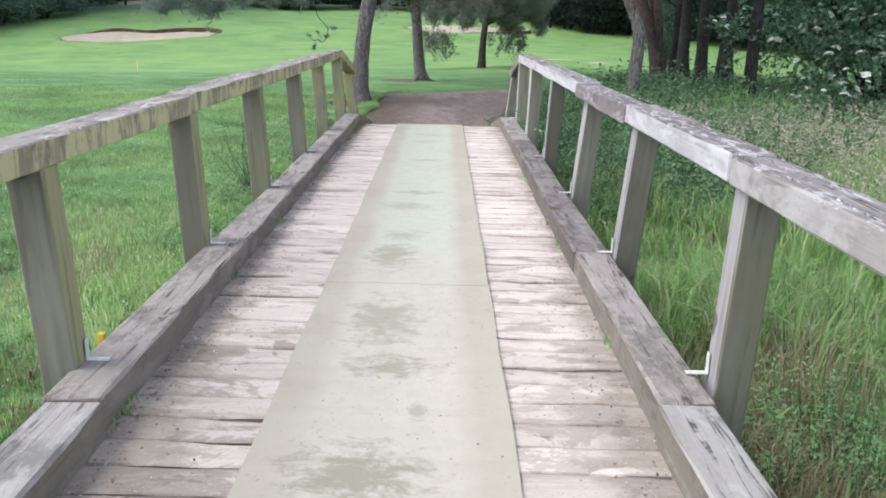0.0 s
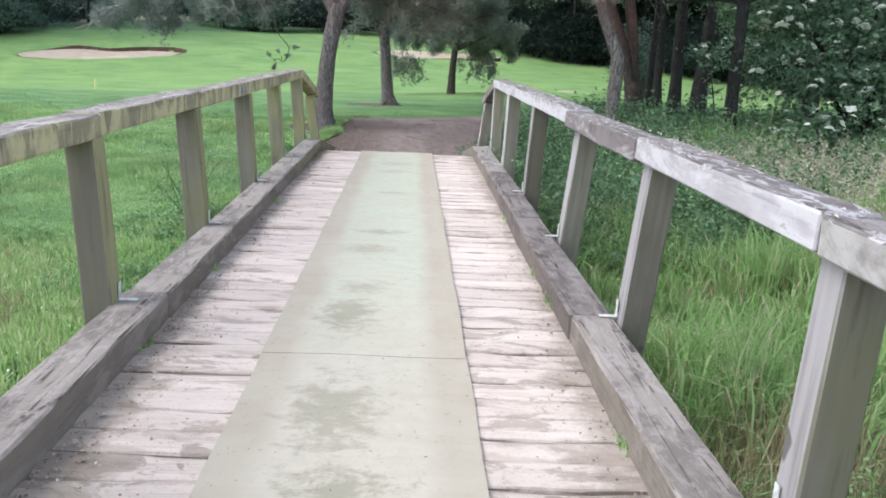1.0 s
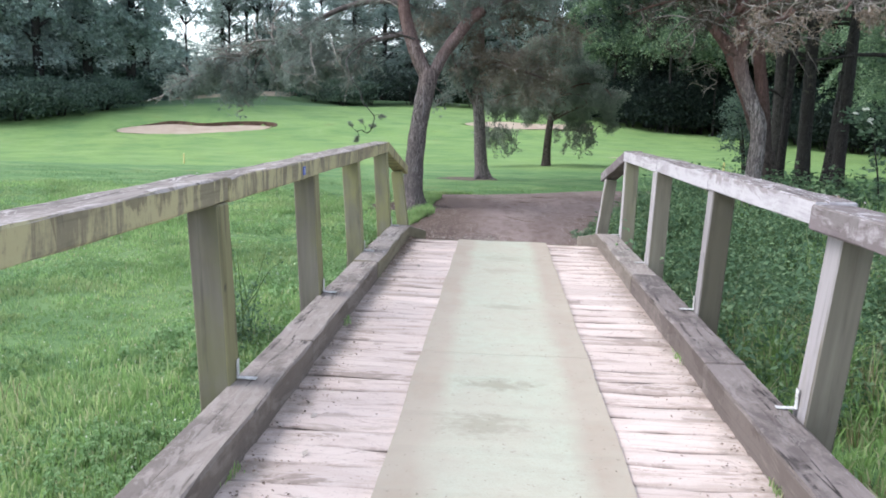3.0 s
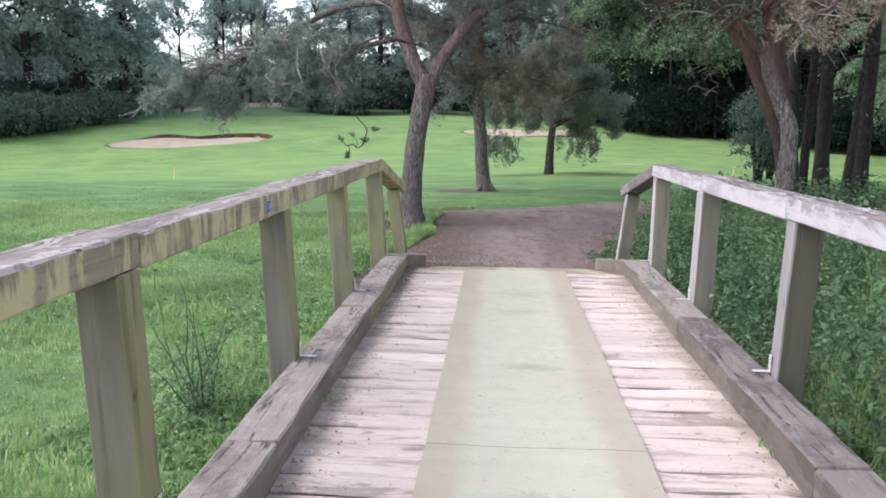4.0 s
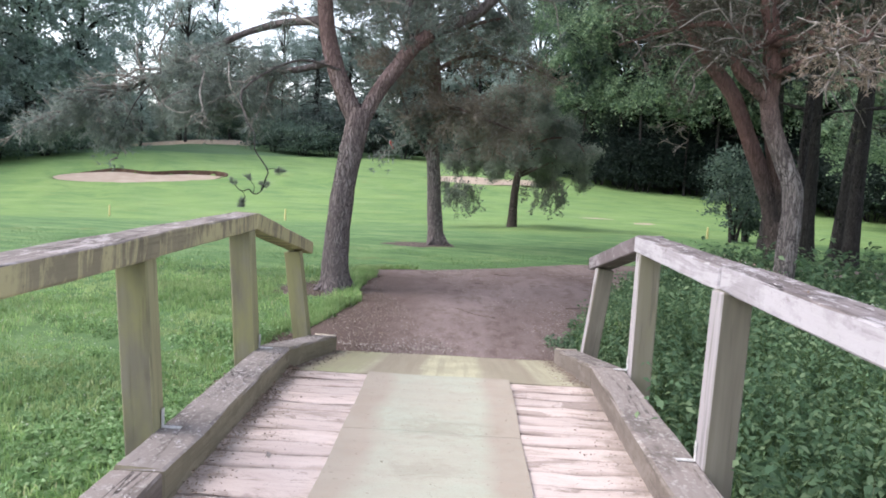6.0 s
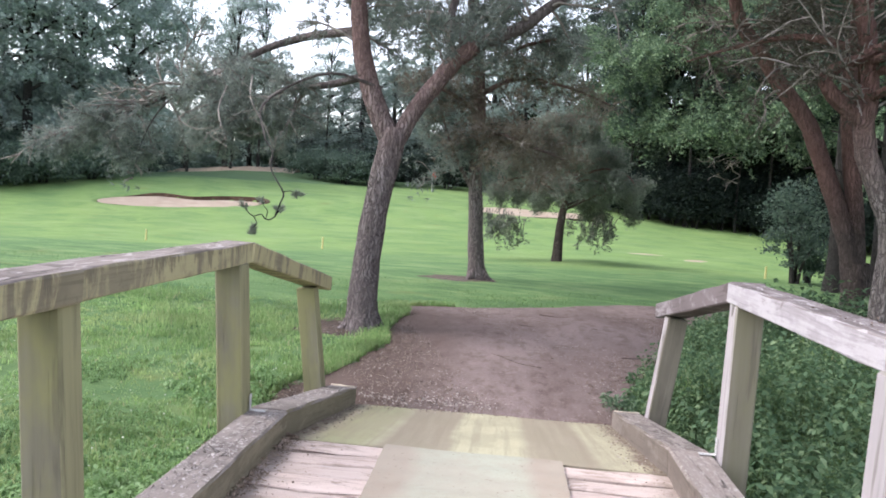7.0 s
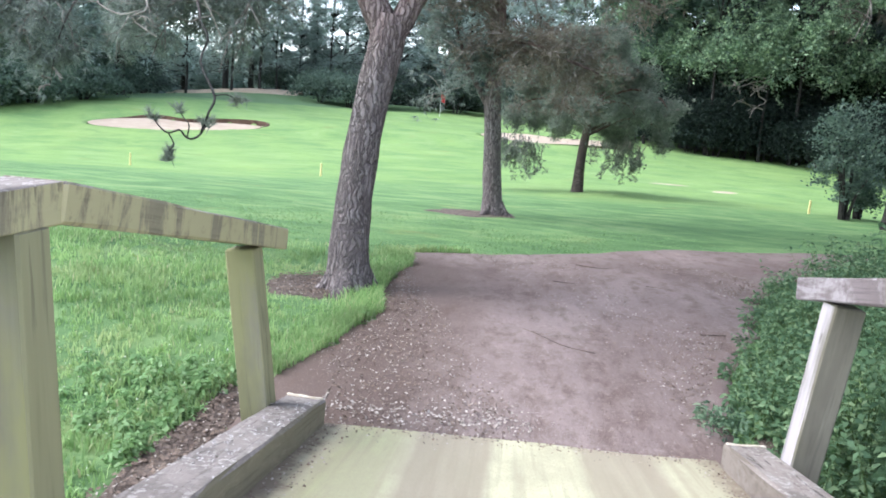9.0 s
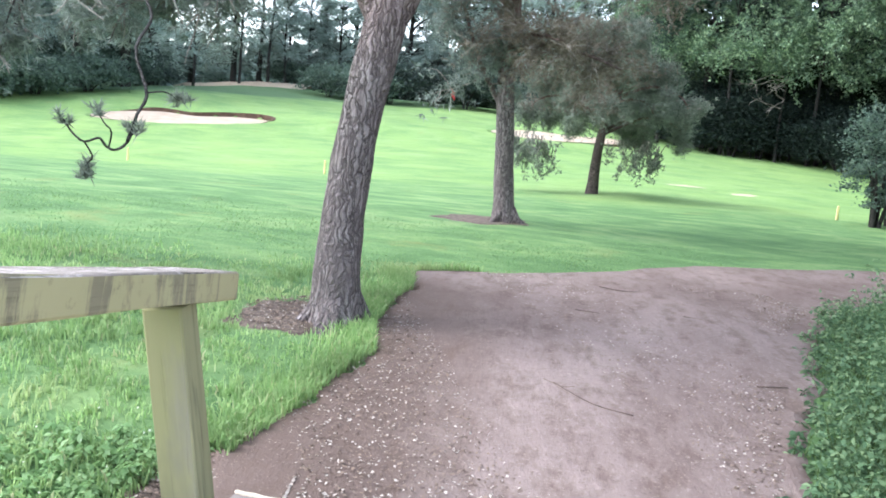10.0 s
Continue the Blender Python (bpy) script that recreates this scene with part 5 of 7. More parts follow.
    pick &= (at[:, 0] > -2.4) | (at[:, 2] > np.interp(at[:, 0], [-5.95, -5.5, -5.1, -4.6, -4.2, -3.4], [1.68, 1.5, 1.4, 1.46, 1.55, 1.62])) | (rng.uniform(size=len(at)) < 0.05)
    pick &= (at[:, 0] > -3.2) | (at[:, 2] > 3.2) | (at[:, 2] < np.interp(at[:, 0], [-5.9, -5.6, -5.2, -4.5, -3.9, -3.2], [1.75, 1.82, 1.95, 2.15, 2.6, 3.0])) | (rng.uniform(size=len(at)) < 0.1)
    pick &= (at[:, 0] > -5.8) | (rng.uniform(size=len(at)) < 0.15)
    a2, w2 = spread(at[pick], way[pick], 4, 0.07, rng)
    needle_mesh("needles", a2, w2, 0.10, 10, NEEDLE, rng, ob, "grey-green needle tufts", 0.0055)
    t = np.concatenate(tips)
    a3, w3 = spread(t, np.tile((0, 0, 1.0), (len(t), 1)), 4, 0.012, rng)
    needle_mesh("needles", a3, w3, 0.05, 14, NEEDLE_DARK, rng, ob, "dark needle tufts", 0.003)
    return ob


def straight_pine():
    """The second pine: straight grey trunk, dead brown side branches, crown high up."""
    rng = np.random.default_rng(42)
    ob = thing("pine_tree", "straight pine with grey trunk and dead brown lower branches", "tree", "pines by the path")
    bx, by = -0.47, 22.4
    gz = float(height(bx, by))
    trunk = Tubes(12)
    c = curve([(bx, by, gz - 0.25), (bx, by, gz), (bx - 0.03, by, gz + 0.25), (bx - 0.10, by, 0.85), (bx - 0.18, by, 1.95), (bx - 0.2, by, 3.05), (bx - 0.28, by, 3.9), (bx - 0.48, by, 5.2), (bx - 0.6, by, 7.5)], 30)
    trunk.add(c, np.interp(c[:, 2], [gz - 0.3, gz, gz + 0.3, 1.2, 4.0, 7.5], [0.30, 0.22, 0.165, 0.145, 0.12, 0.08]), rng, 0.05)
    for a in rng.uniform(0, 6.28, 5):
        d, b = np.array((math.cos(a), math.sin(a), 0)), np.array((bx, by, gz))
        trunk.add([b + d * 0.1 + (0, 0, 0.2), b + d * 0.24 + (0, 0, 0.04), b + d * 0.42 + (0, 0, -0.06)], [0.09, 0.06, 0.03], rng, 0.05)
    bx -= 0.2
    limbs = [curve(p, 14) for p in (
        [(bx - 0.03, by, 1.55), (bx - 0.35, by, 2.05), (bx - 0.6, by, 2.6), (bx - 0.8, by, 3.2)],
        [(bx, by, 2.35), (bx + 0.5, by - 0.2, 2.5), (bx + 1.1, by - 0.4, 2.4), (bx + 1.7, by - 0.5, 2.2)],
        [(bx, by, 2.5), (bx + 0.4, by - 0.5, 2.6), (bx + 0.8, by - 0.9, 2.5)],
        [(bx, by, 3.4), (bx + 0.7, by - 0.3, 3.7), (bx + 1.6, by - 0.4, 3.6), (bx + 2.5, by - 0.4, 3.3)],
        [(bx, by, 3.0), (bx - 0.5, by - 0.4, 3.3), (bx - 1.1, by - 0.6, 3.5)],
        [(bx, by, 3.9), (bx + 0.8, by - 0.5, 4.3), (bx + 1.8, by - 0.7, 4.5)],
        [(bx, by, 4.1), (bx - 0.8, by - 0.5, 4.5), (bx - 1.7, by - 0.6, 4.8)],
        [(bx, by, 4.6), (bx + 0.5, by - 0.6, 5.2), (bx + 1.2, by - 0.9, 5.7)])]
    for l in limbs:
        trunk.add(l, np.linspace(0.055, 0.016, 14), rng, 0.05)
    trunk.link("trunk", PINE_BARK, ob)
    twigs = Tubes(4)
    a1, w1, a2, w2 = [], [], [], []
    for k, l in enumerate(limbs):
        a, w = grow(twigs, l, 22, 1.05, rng, 0.3, 0.15, 0.016, 5)
        (a1 if k in (1, 2, 3, 4) else a2).append(a), (w1 if k in (1, 2, 3, 4) else w2).append(w)
    top = c[20:]
    a, w = grow(twigs, top, 28, 1.7, rng, 0.2, 0.1, 0.025, 6)
    a2.append(a), w2.append(w)
    twigs.link("twig", TWIG, ob, "bare dead twigs")
    a, w = np.concatenate(a1), np.concatenate(w1)
    a, w = spread(a, w, 2, 0.10, rng)
    needle_mesh("dead_needles", a, w, 0.09, 7, NEEDLE_DYING, rng, ob, "dying brown needle tufts", 0.006)
    a, w = np.concatenate(a2), np.concatenate(w2)
    a, w = spread(a, w, 3, 0.12, rng)
    needle_mesh("needles", a, w, 0.12, 7, NEEDLE, rng, ob, "grey-green needle tufts", 0.008)
    return ob


def small_pine():
    """A low dense pine whose outer sprays hang to the grass."""
    rng = np.random.default_rng(43)
    ob = thing("pine_tree", "small dense dark green pine with sprays hanging low", "tree", "pines by the path")
    bx, by = 1.72, 33.0
    gz = float(height(bx, by))
    trunk = Tubes(10)
    c = curve([(bx, by, gz - 0.25), (bx, by, gz), (bx + 0.02, by, 0.6), (bx + 0.12, by, 1.8), (bx + 0.1, by, 4.2)], 16)
    trunk.add(c, np.interp(c[:, 2], [gz - 0.2, gz, gz + 0.4, 4.2], [0.25, 0.20, 0.155, 0.04]), rng, 0.05)
    limbs = []
    for k in range(28):
        a = 2 * math.pi * k / 9.3 + rng.uniform(-0.2, 0.2)
        z0 = 1.2 + 2.6 * k / 27
        reach = rng.uniform(1.5, 2.3) * (1.0 if z0 < 2.4 else 1.0 - 0.36 * (z0 - 2.4))
        d = np.array((math.cos(a) * 1.05 + 0.06, math.sin(a), 0))
        rise = rng.uniform(0.2, 0.6)
        l = curve([(bx + 0.08, by, z0), np.array((bx, by, z0 + rise)) + d * reach * 0.5, np.array((bx, by, z0 + rise * 0.7)) + d * reach * 0.85, np.array((bx, by, z0 - 0.1)) + d * reach], 12)
        limbs.append(l)
        trunk.add(l, np.linspace(0.045, 0.012, 12), rng, 0.05)
    trunk.link("trunk", OLD_BARK, ob)
    twigs = Tubes(4)
    at, way = [], []
    for l in limbs:
        a, w = grow(twigs, l, 10, 0.75, rng, 0.45, 0.4, 0.014, 4)
        at.append(a), way.append(w)
    # hanging sprays below the crown
    low_at = []
    for x, y, z, n in ((-0.55, -0.6, 0.95, 9), (0.0, -0.9, 0.9, 9), (-0.25, -0.4, 0.75, 9), (0.3, -0.7, 0.7, 6), (2.1, -0.6, 0.95, 4), (3.0, -0.3, 1.0, 6), (3.35, -0.6, 0.9, 5), (2.75, -0.8, 0.75, 3), (3.2, 0.4, 0.8, 4)):
        for _ in range(n):
            b = shoot((x + rng.normal(0, 0.15), by + y, z + 0.15), (rng.normal(0, 0.25), rng.normal(0, 0.2), -1), rng.uniform(0.5, 1.1), 6, 0.3, 0.2, rng)
            twigs.add(b, np.linspace(0.012, 0.004, 7))
            low_at.append(b[2:])
    twigs.link("twig", TWIG, ob)
    at, way = np.concatenate(at), np.concatenate(way)
    a, w = spread(at, way, 4, 0.11, rng)
    brown = (a[:, 0] < bx + 0.3) & (a[:, 2] > 1.7) & (rng.uniform(size=len(a)) < 0.3)
    needle_mesh("needles", a[~brown], w[~brown], 0.13, 6, NEEDLE_DARK, rng, ob, "dense dark green needle tufts", 0.009)
    needle_mesh("dead_needles", a[brown], w[brown], 0.12, 6, NEEDLE_DYING, rng, ob, "dying brown needle tufts", 0.008)
    lo = np.concatenate(low_at)
    a, w = spread(lo, np.tile((0, 0, 0.3), (len(lo), 1)), 4, 0.06, rng)
    needle_mesh("needles", a, w, 0.10, 9, NEEDLE_DARK, rng, ob, "", 0.010)
    return ob


shade_crown(leaning_pine(), -0.9, 15.3, 5.6, 2.9, 4.0, 46, NEEDLE, 71)
shade_crown(straight_pine(), -1.0, 22.4, 7.0, 2.7, 4.0, 40, NEEDLE, 72)
small_pine()


def crooked_pine():
    """The old pine right of the path, with red crooked stems and dead pale needle sprays."""
    rng = np.random.default_rng(44)
    ob = thing("pine_tree", "old crooked pine with red stems and pale dead needle sprays", "tree", "pines beside the nettles")
    bx, by = 3.74, 14.3
    gz = float(height(bx, by))
    trunk = Tubes(12)
    c = curve([(bx - 0.02, by, gz - 0.25), (bx - 0.01, by, gz), (bx, by, 0.4), (bx + 0.03, by, 1.0), (bx, by, 1.38), (bx - 0.15, by, 1.71), (bx - 0.28, by, 2.02), (bx - 0.34, by, 2.32), (bx - 0.33, by, 2.6), (bx - 0.39, by, 3.18), (bx - 0.45, by, 3.56), (bx - 0.3, by, 5.5)], 32)
    trunk.add(c, np.interp(c[:, 2], [gz - 0.3, gz, 0.3, 1.9, 5.5], [0.24, 0.17, 0.118, 0.105, 0.06]), rng, 0.07)
    limbs = [curve(p, 16) for p in (
        [(bx - 0.34, by, 2.32), (bx - 0.55, by - 0.02, 2.47), (bx - 0.72, by - 0.05, 2.62), (bx - 0.74, by - 0.05, 2.76), (bx - 0.48, by - 0.1, 2.92), (bx - 0.26, by - 0.2, 3.05), (bx + 0.1, by - 0.6, 3.3)],
        [(bx - 0.34, by, 2.55), (bx - 0.1, by - 0.9, 2.75), (bx - 0.3, by - 2.0, 2.72), (bx - 0.7, by - 3.0, 2.5), (bx - 1.2, by - 3.5, 2.3)],
        [(bx - 0.4, by, 2.9), (bx + 0.1, by - 1.2, 3.0), (bx + 0.1, by - 2.6, 2.8), (bx - 0.3, by - 3.6, 2.5)],
        [(bx - 0.34, by, 2.8), (bx + 0.6, by - 0.9, 3.0), (bx + 0.6, by - 2.4, 2.8), (bx + 0.2, by - 3.4, 2.55)],
        [(bx - 0.4, by, 3.4), (bx - 1.2, by - 0.2, 3.7), (bx - 2.2, by - 0.4, 3.9)],
        [(bx - 0.42, by, 3.0), (bx - 0.9, by + 0.2, 3.15), (bx - 1.4, by + 0.5, 3.1), (bx - 1.9, by + 0.8, 2.95)])]
    for k, l in enumerate(limbs):
        trunk.add(l, np.linspace(0.085, 0.035, 16) if k == 0 else np.linspace(0.045, 0.010, 16), rng, 0.07)
    trunk.link("trunk", PALE_FOOT_BARK, ob)
    twigs = Tubes(4)
    at, way = [], []
    for l in limbs:
        a, w = grow(twigs, l, 10, 0.75, rng, 0.25, 0.35, 0.009, 5)
        at.append(a), way.append(w)
    a0, w0 = grow(twigs, c[20:], 24, 1.5, rng, 0.2, 0.05, 0.014, 5)
    spray_at, spray_way = [], []
    for l in limbs[1:4]:
        a, w = grow(twigs, l[10:], 9, 0.6, rng, 0.3, 0.2, 0.006, 5)
        spray_at.append(a), spray_way.append(w)
    twigs.link("twig", TWIG, ob, "tangled bare grey twigs")
    d, dw = np.concatenate(spray_at), np.concatenate(spray_way)
    keep = (d[:, 2] < 2.55) & (d[:, 1] < 11.9) & (rng.uniform(size=len(d)) < 0.5)
    d, dw = spread(d[keep], dw[keep], 3, 0.035, rng)
    needle_mesh("dead_needles", d, dw, 0.055, 9, NEEDLE_DEAD, rng, ob, "pale dead needle sprays", 0.005)
    a, w = np.concatenate(at), np.concatenate(way)
    g, gw = spread(np.concatenate([a[::4], a0]), np.concatenate([w[::4], w0]), 2, 0.1, rng)
    needle_mesh("needles", g, gw, 0.10, 8, NEEDLE_BROWN, rng, ob, "dull olive needle tufts", 0.006)
    return ob


def forked_pine():
    """The twin-stemmed red pine further along the path."""
    rng = np.random.default_rng(45)
    ob = thing("pine_tree", "twin-stemmed red pine forking low beside the path", "tree", "pines beside the nettles")
    bx, by = 5.3, 18.7
    gz = float(height(bx, by))
    trunk = Tubes(12)
    c = curve([(bx, by, gz - 0.3), (bx, by, gz), (bx, by, 0.3), (bx - 0.04, by, 0.8)], 10)
    trunk.add(c, np.interp(c[:, 2], [gz - 0.3, gz, 0.1, 0.8], [0.34, 0.27, 0.22, 0.19]), rng, 0.06)
    a = curve([(bx - 0.05, by, 0.4), (bx - 0.15, by, 0.94), (bx - 0.36, by, 1.53), (bx - 0.66, by, 2.22), (bx - 0.95, by, 2.84), (bx - 1.4, by, 3.37), (bx - 1.78, by, 3.9), (bx - 2.1, by, 4.35), (bx - 2.3, by, 5.5), (bx - 2.2, by, 7.5)], 22)
    b = curve([(bx - 0.02, by, 0.4), (bx - 0.08, by, 1.19), (bx - 0.24, by, 2.19), (bx - 0.36, by, 2.95), (bx - 0.4, by, 3.9), (bx - 0.3, by, 5.5), (bx - 0.2, by, 7.0)], 20)
    trunk.add(a, np.linspace(0.155, 0.08, 22), rng, 0.06)
    trunk.add(b, np.linspace(0.14, 0.08, 20), rng, 0.06)
    trunk.link("trunk", OLD_BARK, ob)
    twigs = Tubes(4)
    p, w = grow(twigs, a[10:], 22, 1.9, rng, 0.25, 0.1, 0.022, 5)
    q, u = grow(twigs, b[9:], 22, 1.9, rng, 0.25, 0.1, 0.022, 5)
    twigs.link("twig", TWIG, ob, "bare grey twigs")
    g, gw = spread(np.concatenate([p, q]), np.concatenate([w, u]), 1, 0.12, rng)
    needle_mesh("needles", g, gw, 0.13, 8, NEEDLE_BROWN, rng, ob, "olive brown needle tufts", 0.007)
    return ob


shade_crown(crooked_pine(), 3.3, 14.3, 5.0, 2.6, 3.4, 40, NEEDLE_BROWN, 73)
shade_crown(forked_pine(), 4.0, 18.7, 6.6, 3.2, 4.0, 48, NEEDLE_BROWN, 74)


def clump_places(rng, lobes, clumps, per, radius, size, hollow=0.55):
    """Leaf places in uneven clumps over the outside of several lobes (x, y, z, rx, ry, rz)."""
    out = []
    for x, y, z, rx, ry, rz in lobes:
        d = unit(clumps, rng)
        d[:, 2] = np.where(d[:, 2] < -0.55, -d[:, 2], d[:, 2])
        r = rng.uniform(hollow, 1.05, clumps) ** 0.6
        c = d * r[:, None] * (rx, ry, rz) + (x, y, z)
        for p in c:
            n = int(per * rng.uniform(0.5, 1.4))
            out.append(p + rng.normal(0, 1, (n, 3)) * np.array((radius, radius, radius * 0.42)) * rng.uniform(0.6, 1.3))
    return np.concatenate(out)


def broadleaf(name, label, h0, h1, r, pads, per, pad_r, leaf, leaf_size, trunk_r, seed, group, limbs=14, bark_m=DARK_BARK):
    """A broadleaved tree at the origin: trunk, limbs out to the leafy pads, crown."""
    rng = np.random.default_rng(seed)
    ob = thing(name, label, "tree", group)
    tubes = Tubes(9)
    c = curve([(0, 0, -0.4), (0.1, 0, 2), (-0.1, 0.1, h1 * 0.4), (0.1, 0, h1 * 0.9)], 14)
    tubes.add(c, np.linspace(trunk_r * 1.25, trunk_r * 0.35, 14), rng, 0.05)
    at, mids = bough_pads(rng, h0, h1, r, pads, per, pad_r)
    for q in mids[:: max(1, len(mids) // limbs)]:
        p = c[int(np.clip(np.searchsorted(c[:, 2], q[2] * 0.75), 3, 12))]
        tubes.add(curve([p, p * 0.5 + q * 0.5 + (0, 0, 0.4), q], 8), np.linspace(trunk_r * 0.35, 0.02, 8), rng, 0.05)
    tubes.link("trunk", bark_m, ob)
    small_leaves("crown", at, leaf_size, leaf, rng, ob)
    return ob


# woods: prototypes stand far out in the line of trees, copies fill the rest
def on_ground(ob, x, y, turn=0.0, size=1.0, tall=1.0):
    ob.location = (x, y, float(height(x, y)) - 0.05)
    ob.rotation_euler = (0, 0, turn)
    ob.scale = (size, size, size * tall)
    return ob


prng = np.random.default_rng(77)
WOOD = "trees of the wood"
KINDS = [
    broadleaf("broadleaf_tree", "tall broadleaved tree in full summer leaf at the wood's edge", 2.2, 16.5, 4.2, 64, 360, 1.5, LEAF_MID, 0.24, 0.34, 300, WOOD),
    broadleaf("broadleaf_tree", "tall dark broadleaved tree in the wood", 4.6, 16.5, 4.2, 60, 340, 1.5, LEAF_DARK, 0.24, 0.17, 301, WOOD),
    broadleaf("broadleaf_tree", "fresh green broadleaved tree at the wood's edge", 2.4, 16, 3.8, 60, 340, 1.4, LEAF_LIGHT, 0.24, 0.3, 302, WOOD),
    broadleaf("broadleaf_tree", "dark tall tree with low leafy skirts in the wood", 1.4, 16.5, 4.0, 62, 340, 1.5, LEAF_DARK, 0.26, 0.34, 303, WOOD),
    broadleaf("broadleaf_tree", "fresh green broadleaved tree with high hanging boughs", 4.0, 15.5, 4.7, 66, 640, 1.45, LEAF_BOUGH, 0.165, 0.10, 304, WOOD, 24)]


def conifer(seed, label):
    rng = np.random.default_rng(seed)
    ob = thing("conifer_tree", label, "tree", "trees of the wood")
    tubes = Tubes(8)
    tubes.add([(0, 0, -0.4), (0, 0, 5), (0.1, 0, 11), (0.1, 0, 17.5)], [0.36, 0.27, 0.16, 0.03], rng, 0.04)
    at = []
    for _ in range(150):
        z = rng.uniform(2.0, 17.0)
        a = rng.uniform(0, 6.28)
        reach = (18.2 - z) * 0.21 * rng.uniform(0.6, 1.15) + 0.3
        b = shoot((0, 0, z), (math.cos(a), math.sin(a), 0.15), reach, 6, 0.5, 0.08, rng)
        tubes.add(b, np.linspace(0.05, 0.01, 7))
        for p in b[1:]:
            n = 12
            at.append(p + rng.normal(0, 1, (n, 3)) * (0.26, 0.26, 0.16))
    tubes.link("trunk", DARK_BARK, ob)
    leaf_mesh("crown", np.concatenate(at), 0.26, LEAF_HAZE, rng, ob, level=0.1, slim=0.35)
    return ob


KINDS.append(conifer(310, "tall conifer standing in the wood, haze painted into its needles"))
KINDS.append(broadleaf("broadleaf_tree", "tall broadleaved tree across the fairway, haze painted into its leaves", 3.2, 16.5, 4.2, 66, 360, 1.5, LEAF_HAZE, 0.25, 0.34, 330, WOOD))
KINDS.append(broadleaf("broadleaf_tree", "leafy tree with low boughs across the fairway, haze painted into its leaves", 1.8, 15.5, 4.0, 64, 360, 1.4, LEAF_HAZE, 0.25, 0.32, 331, WOOD))
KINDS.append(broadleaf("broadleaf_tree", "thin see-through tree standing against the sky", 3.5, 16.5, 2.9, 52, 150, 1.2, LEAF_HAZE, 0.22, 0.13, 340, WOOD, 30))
FIRST = {}


def wood_tree(k, x, y, size=1.0, tall=1.0):
    turn = prng.uniform(0, 6.28)
    if k not in FIRST:
        FIRST[k] = on_ground(KINDS[k], x, y, turn, size, tall)
        return FIRST[k]
    ob = copy_thing(KINDS[k], Matrix())
    return on_ground(ob, x, y, turn, size, tall)


def polar(b, r, oy=6.0):
    return r * math.sin(radians(b)), oy + r * math.cos(radians(b))


def edge_polar(b, r):
    """A place along the wood's edge, which draws back to the right."""
    return polar(b, r + 9.0 * float(ease((b - 11) / 6)) if b > 11 else r)


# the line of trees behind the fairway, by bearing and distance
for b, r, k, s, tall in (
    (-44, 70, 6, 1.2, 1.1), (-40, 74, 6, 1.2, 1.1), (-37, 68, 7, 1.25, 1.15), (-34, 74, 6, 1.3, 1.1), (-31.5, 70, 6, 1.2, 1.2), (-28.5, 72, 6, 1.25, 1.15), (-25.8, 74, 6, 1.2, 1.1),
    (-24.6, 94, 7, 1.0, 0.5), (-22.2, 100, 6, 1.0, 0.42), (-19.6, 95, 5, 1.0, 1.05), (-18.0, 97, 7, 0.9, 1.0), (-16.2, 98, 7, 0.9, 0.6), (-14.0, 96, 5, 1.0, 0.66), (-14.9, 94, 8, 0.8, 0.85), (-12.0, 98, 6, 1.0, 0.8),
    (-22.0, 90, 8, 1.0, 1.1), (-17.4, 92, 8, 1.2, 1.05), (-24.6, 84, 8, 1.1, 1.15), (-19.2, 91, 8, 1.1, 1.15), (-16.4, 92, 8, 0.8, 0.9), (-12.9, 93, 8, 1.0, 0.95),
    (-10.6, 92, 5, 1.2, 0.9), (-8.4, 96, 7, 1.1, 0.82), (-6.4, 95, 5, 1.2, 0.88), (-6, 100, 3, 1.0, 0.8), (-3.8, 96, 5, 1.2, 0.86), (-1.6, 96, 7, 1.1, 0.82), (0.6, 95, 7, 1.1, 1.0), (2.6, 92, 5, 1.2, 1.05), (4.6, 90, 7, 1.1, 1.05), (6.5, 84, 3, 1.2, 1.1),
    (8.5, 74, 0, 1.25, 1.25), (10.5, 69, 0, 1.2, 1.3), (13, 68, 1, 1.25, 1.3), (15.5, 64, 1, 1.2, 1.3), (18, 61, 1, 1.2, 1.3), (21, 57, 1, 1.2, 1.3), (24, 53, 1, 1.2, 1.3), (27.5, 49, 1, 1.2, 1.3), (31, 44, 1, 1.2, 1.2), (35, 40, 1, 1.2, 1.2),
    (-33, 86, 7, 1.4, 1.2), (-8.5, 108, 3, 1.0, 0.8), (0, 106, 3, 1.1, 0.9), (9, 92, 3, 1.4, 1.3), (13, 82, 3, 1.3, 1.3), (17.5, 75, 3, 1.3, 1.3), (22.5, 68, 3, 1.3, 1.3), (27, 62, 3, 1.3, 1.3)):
    wood_tree(k, *edge_polar(b, r), s, tall)

# trunks and fresh leaves nearer on the right
for x, y, k, s, tall in ((9.4, 73, 4, 1.15, 1.15), (13.0, 68.5, 4, 1.2, 1.2), (18.4, 67, 4, 1.25, 1.2), (24.6, 65, 4, 1.25, 1.2), (30.5, 58, 4, 1.15, 1.15), (20.5, 44, 4, 0.85, 0.95), (15.5, 31, 4, 0.7, 0.9)):
    wood_tree(k, x, y, s, tall)


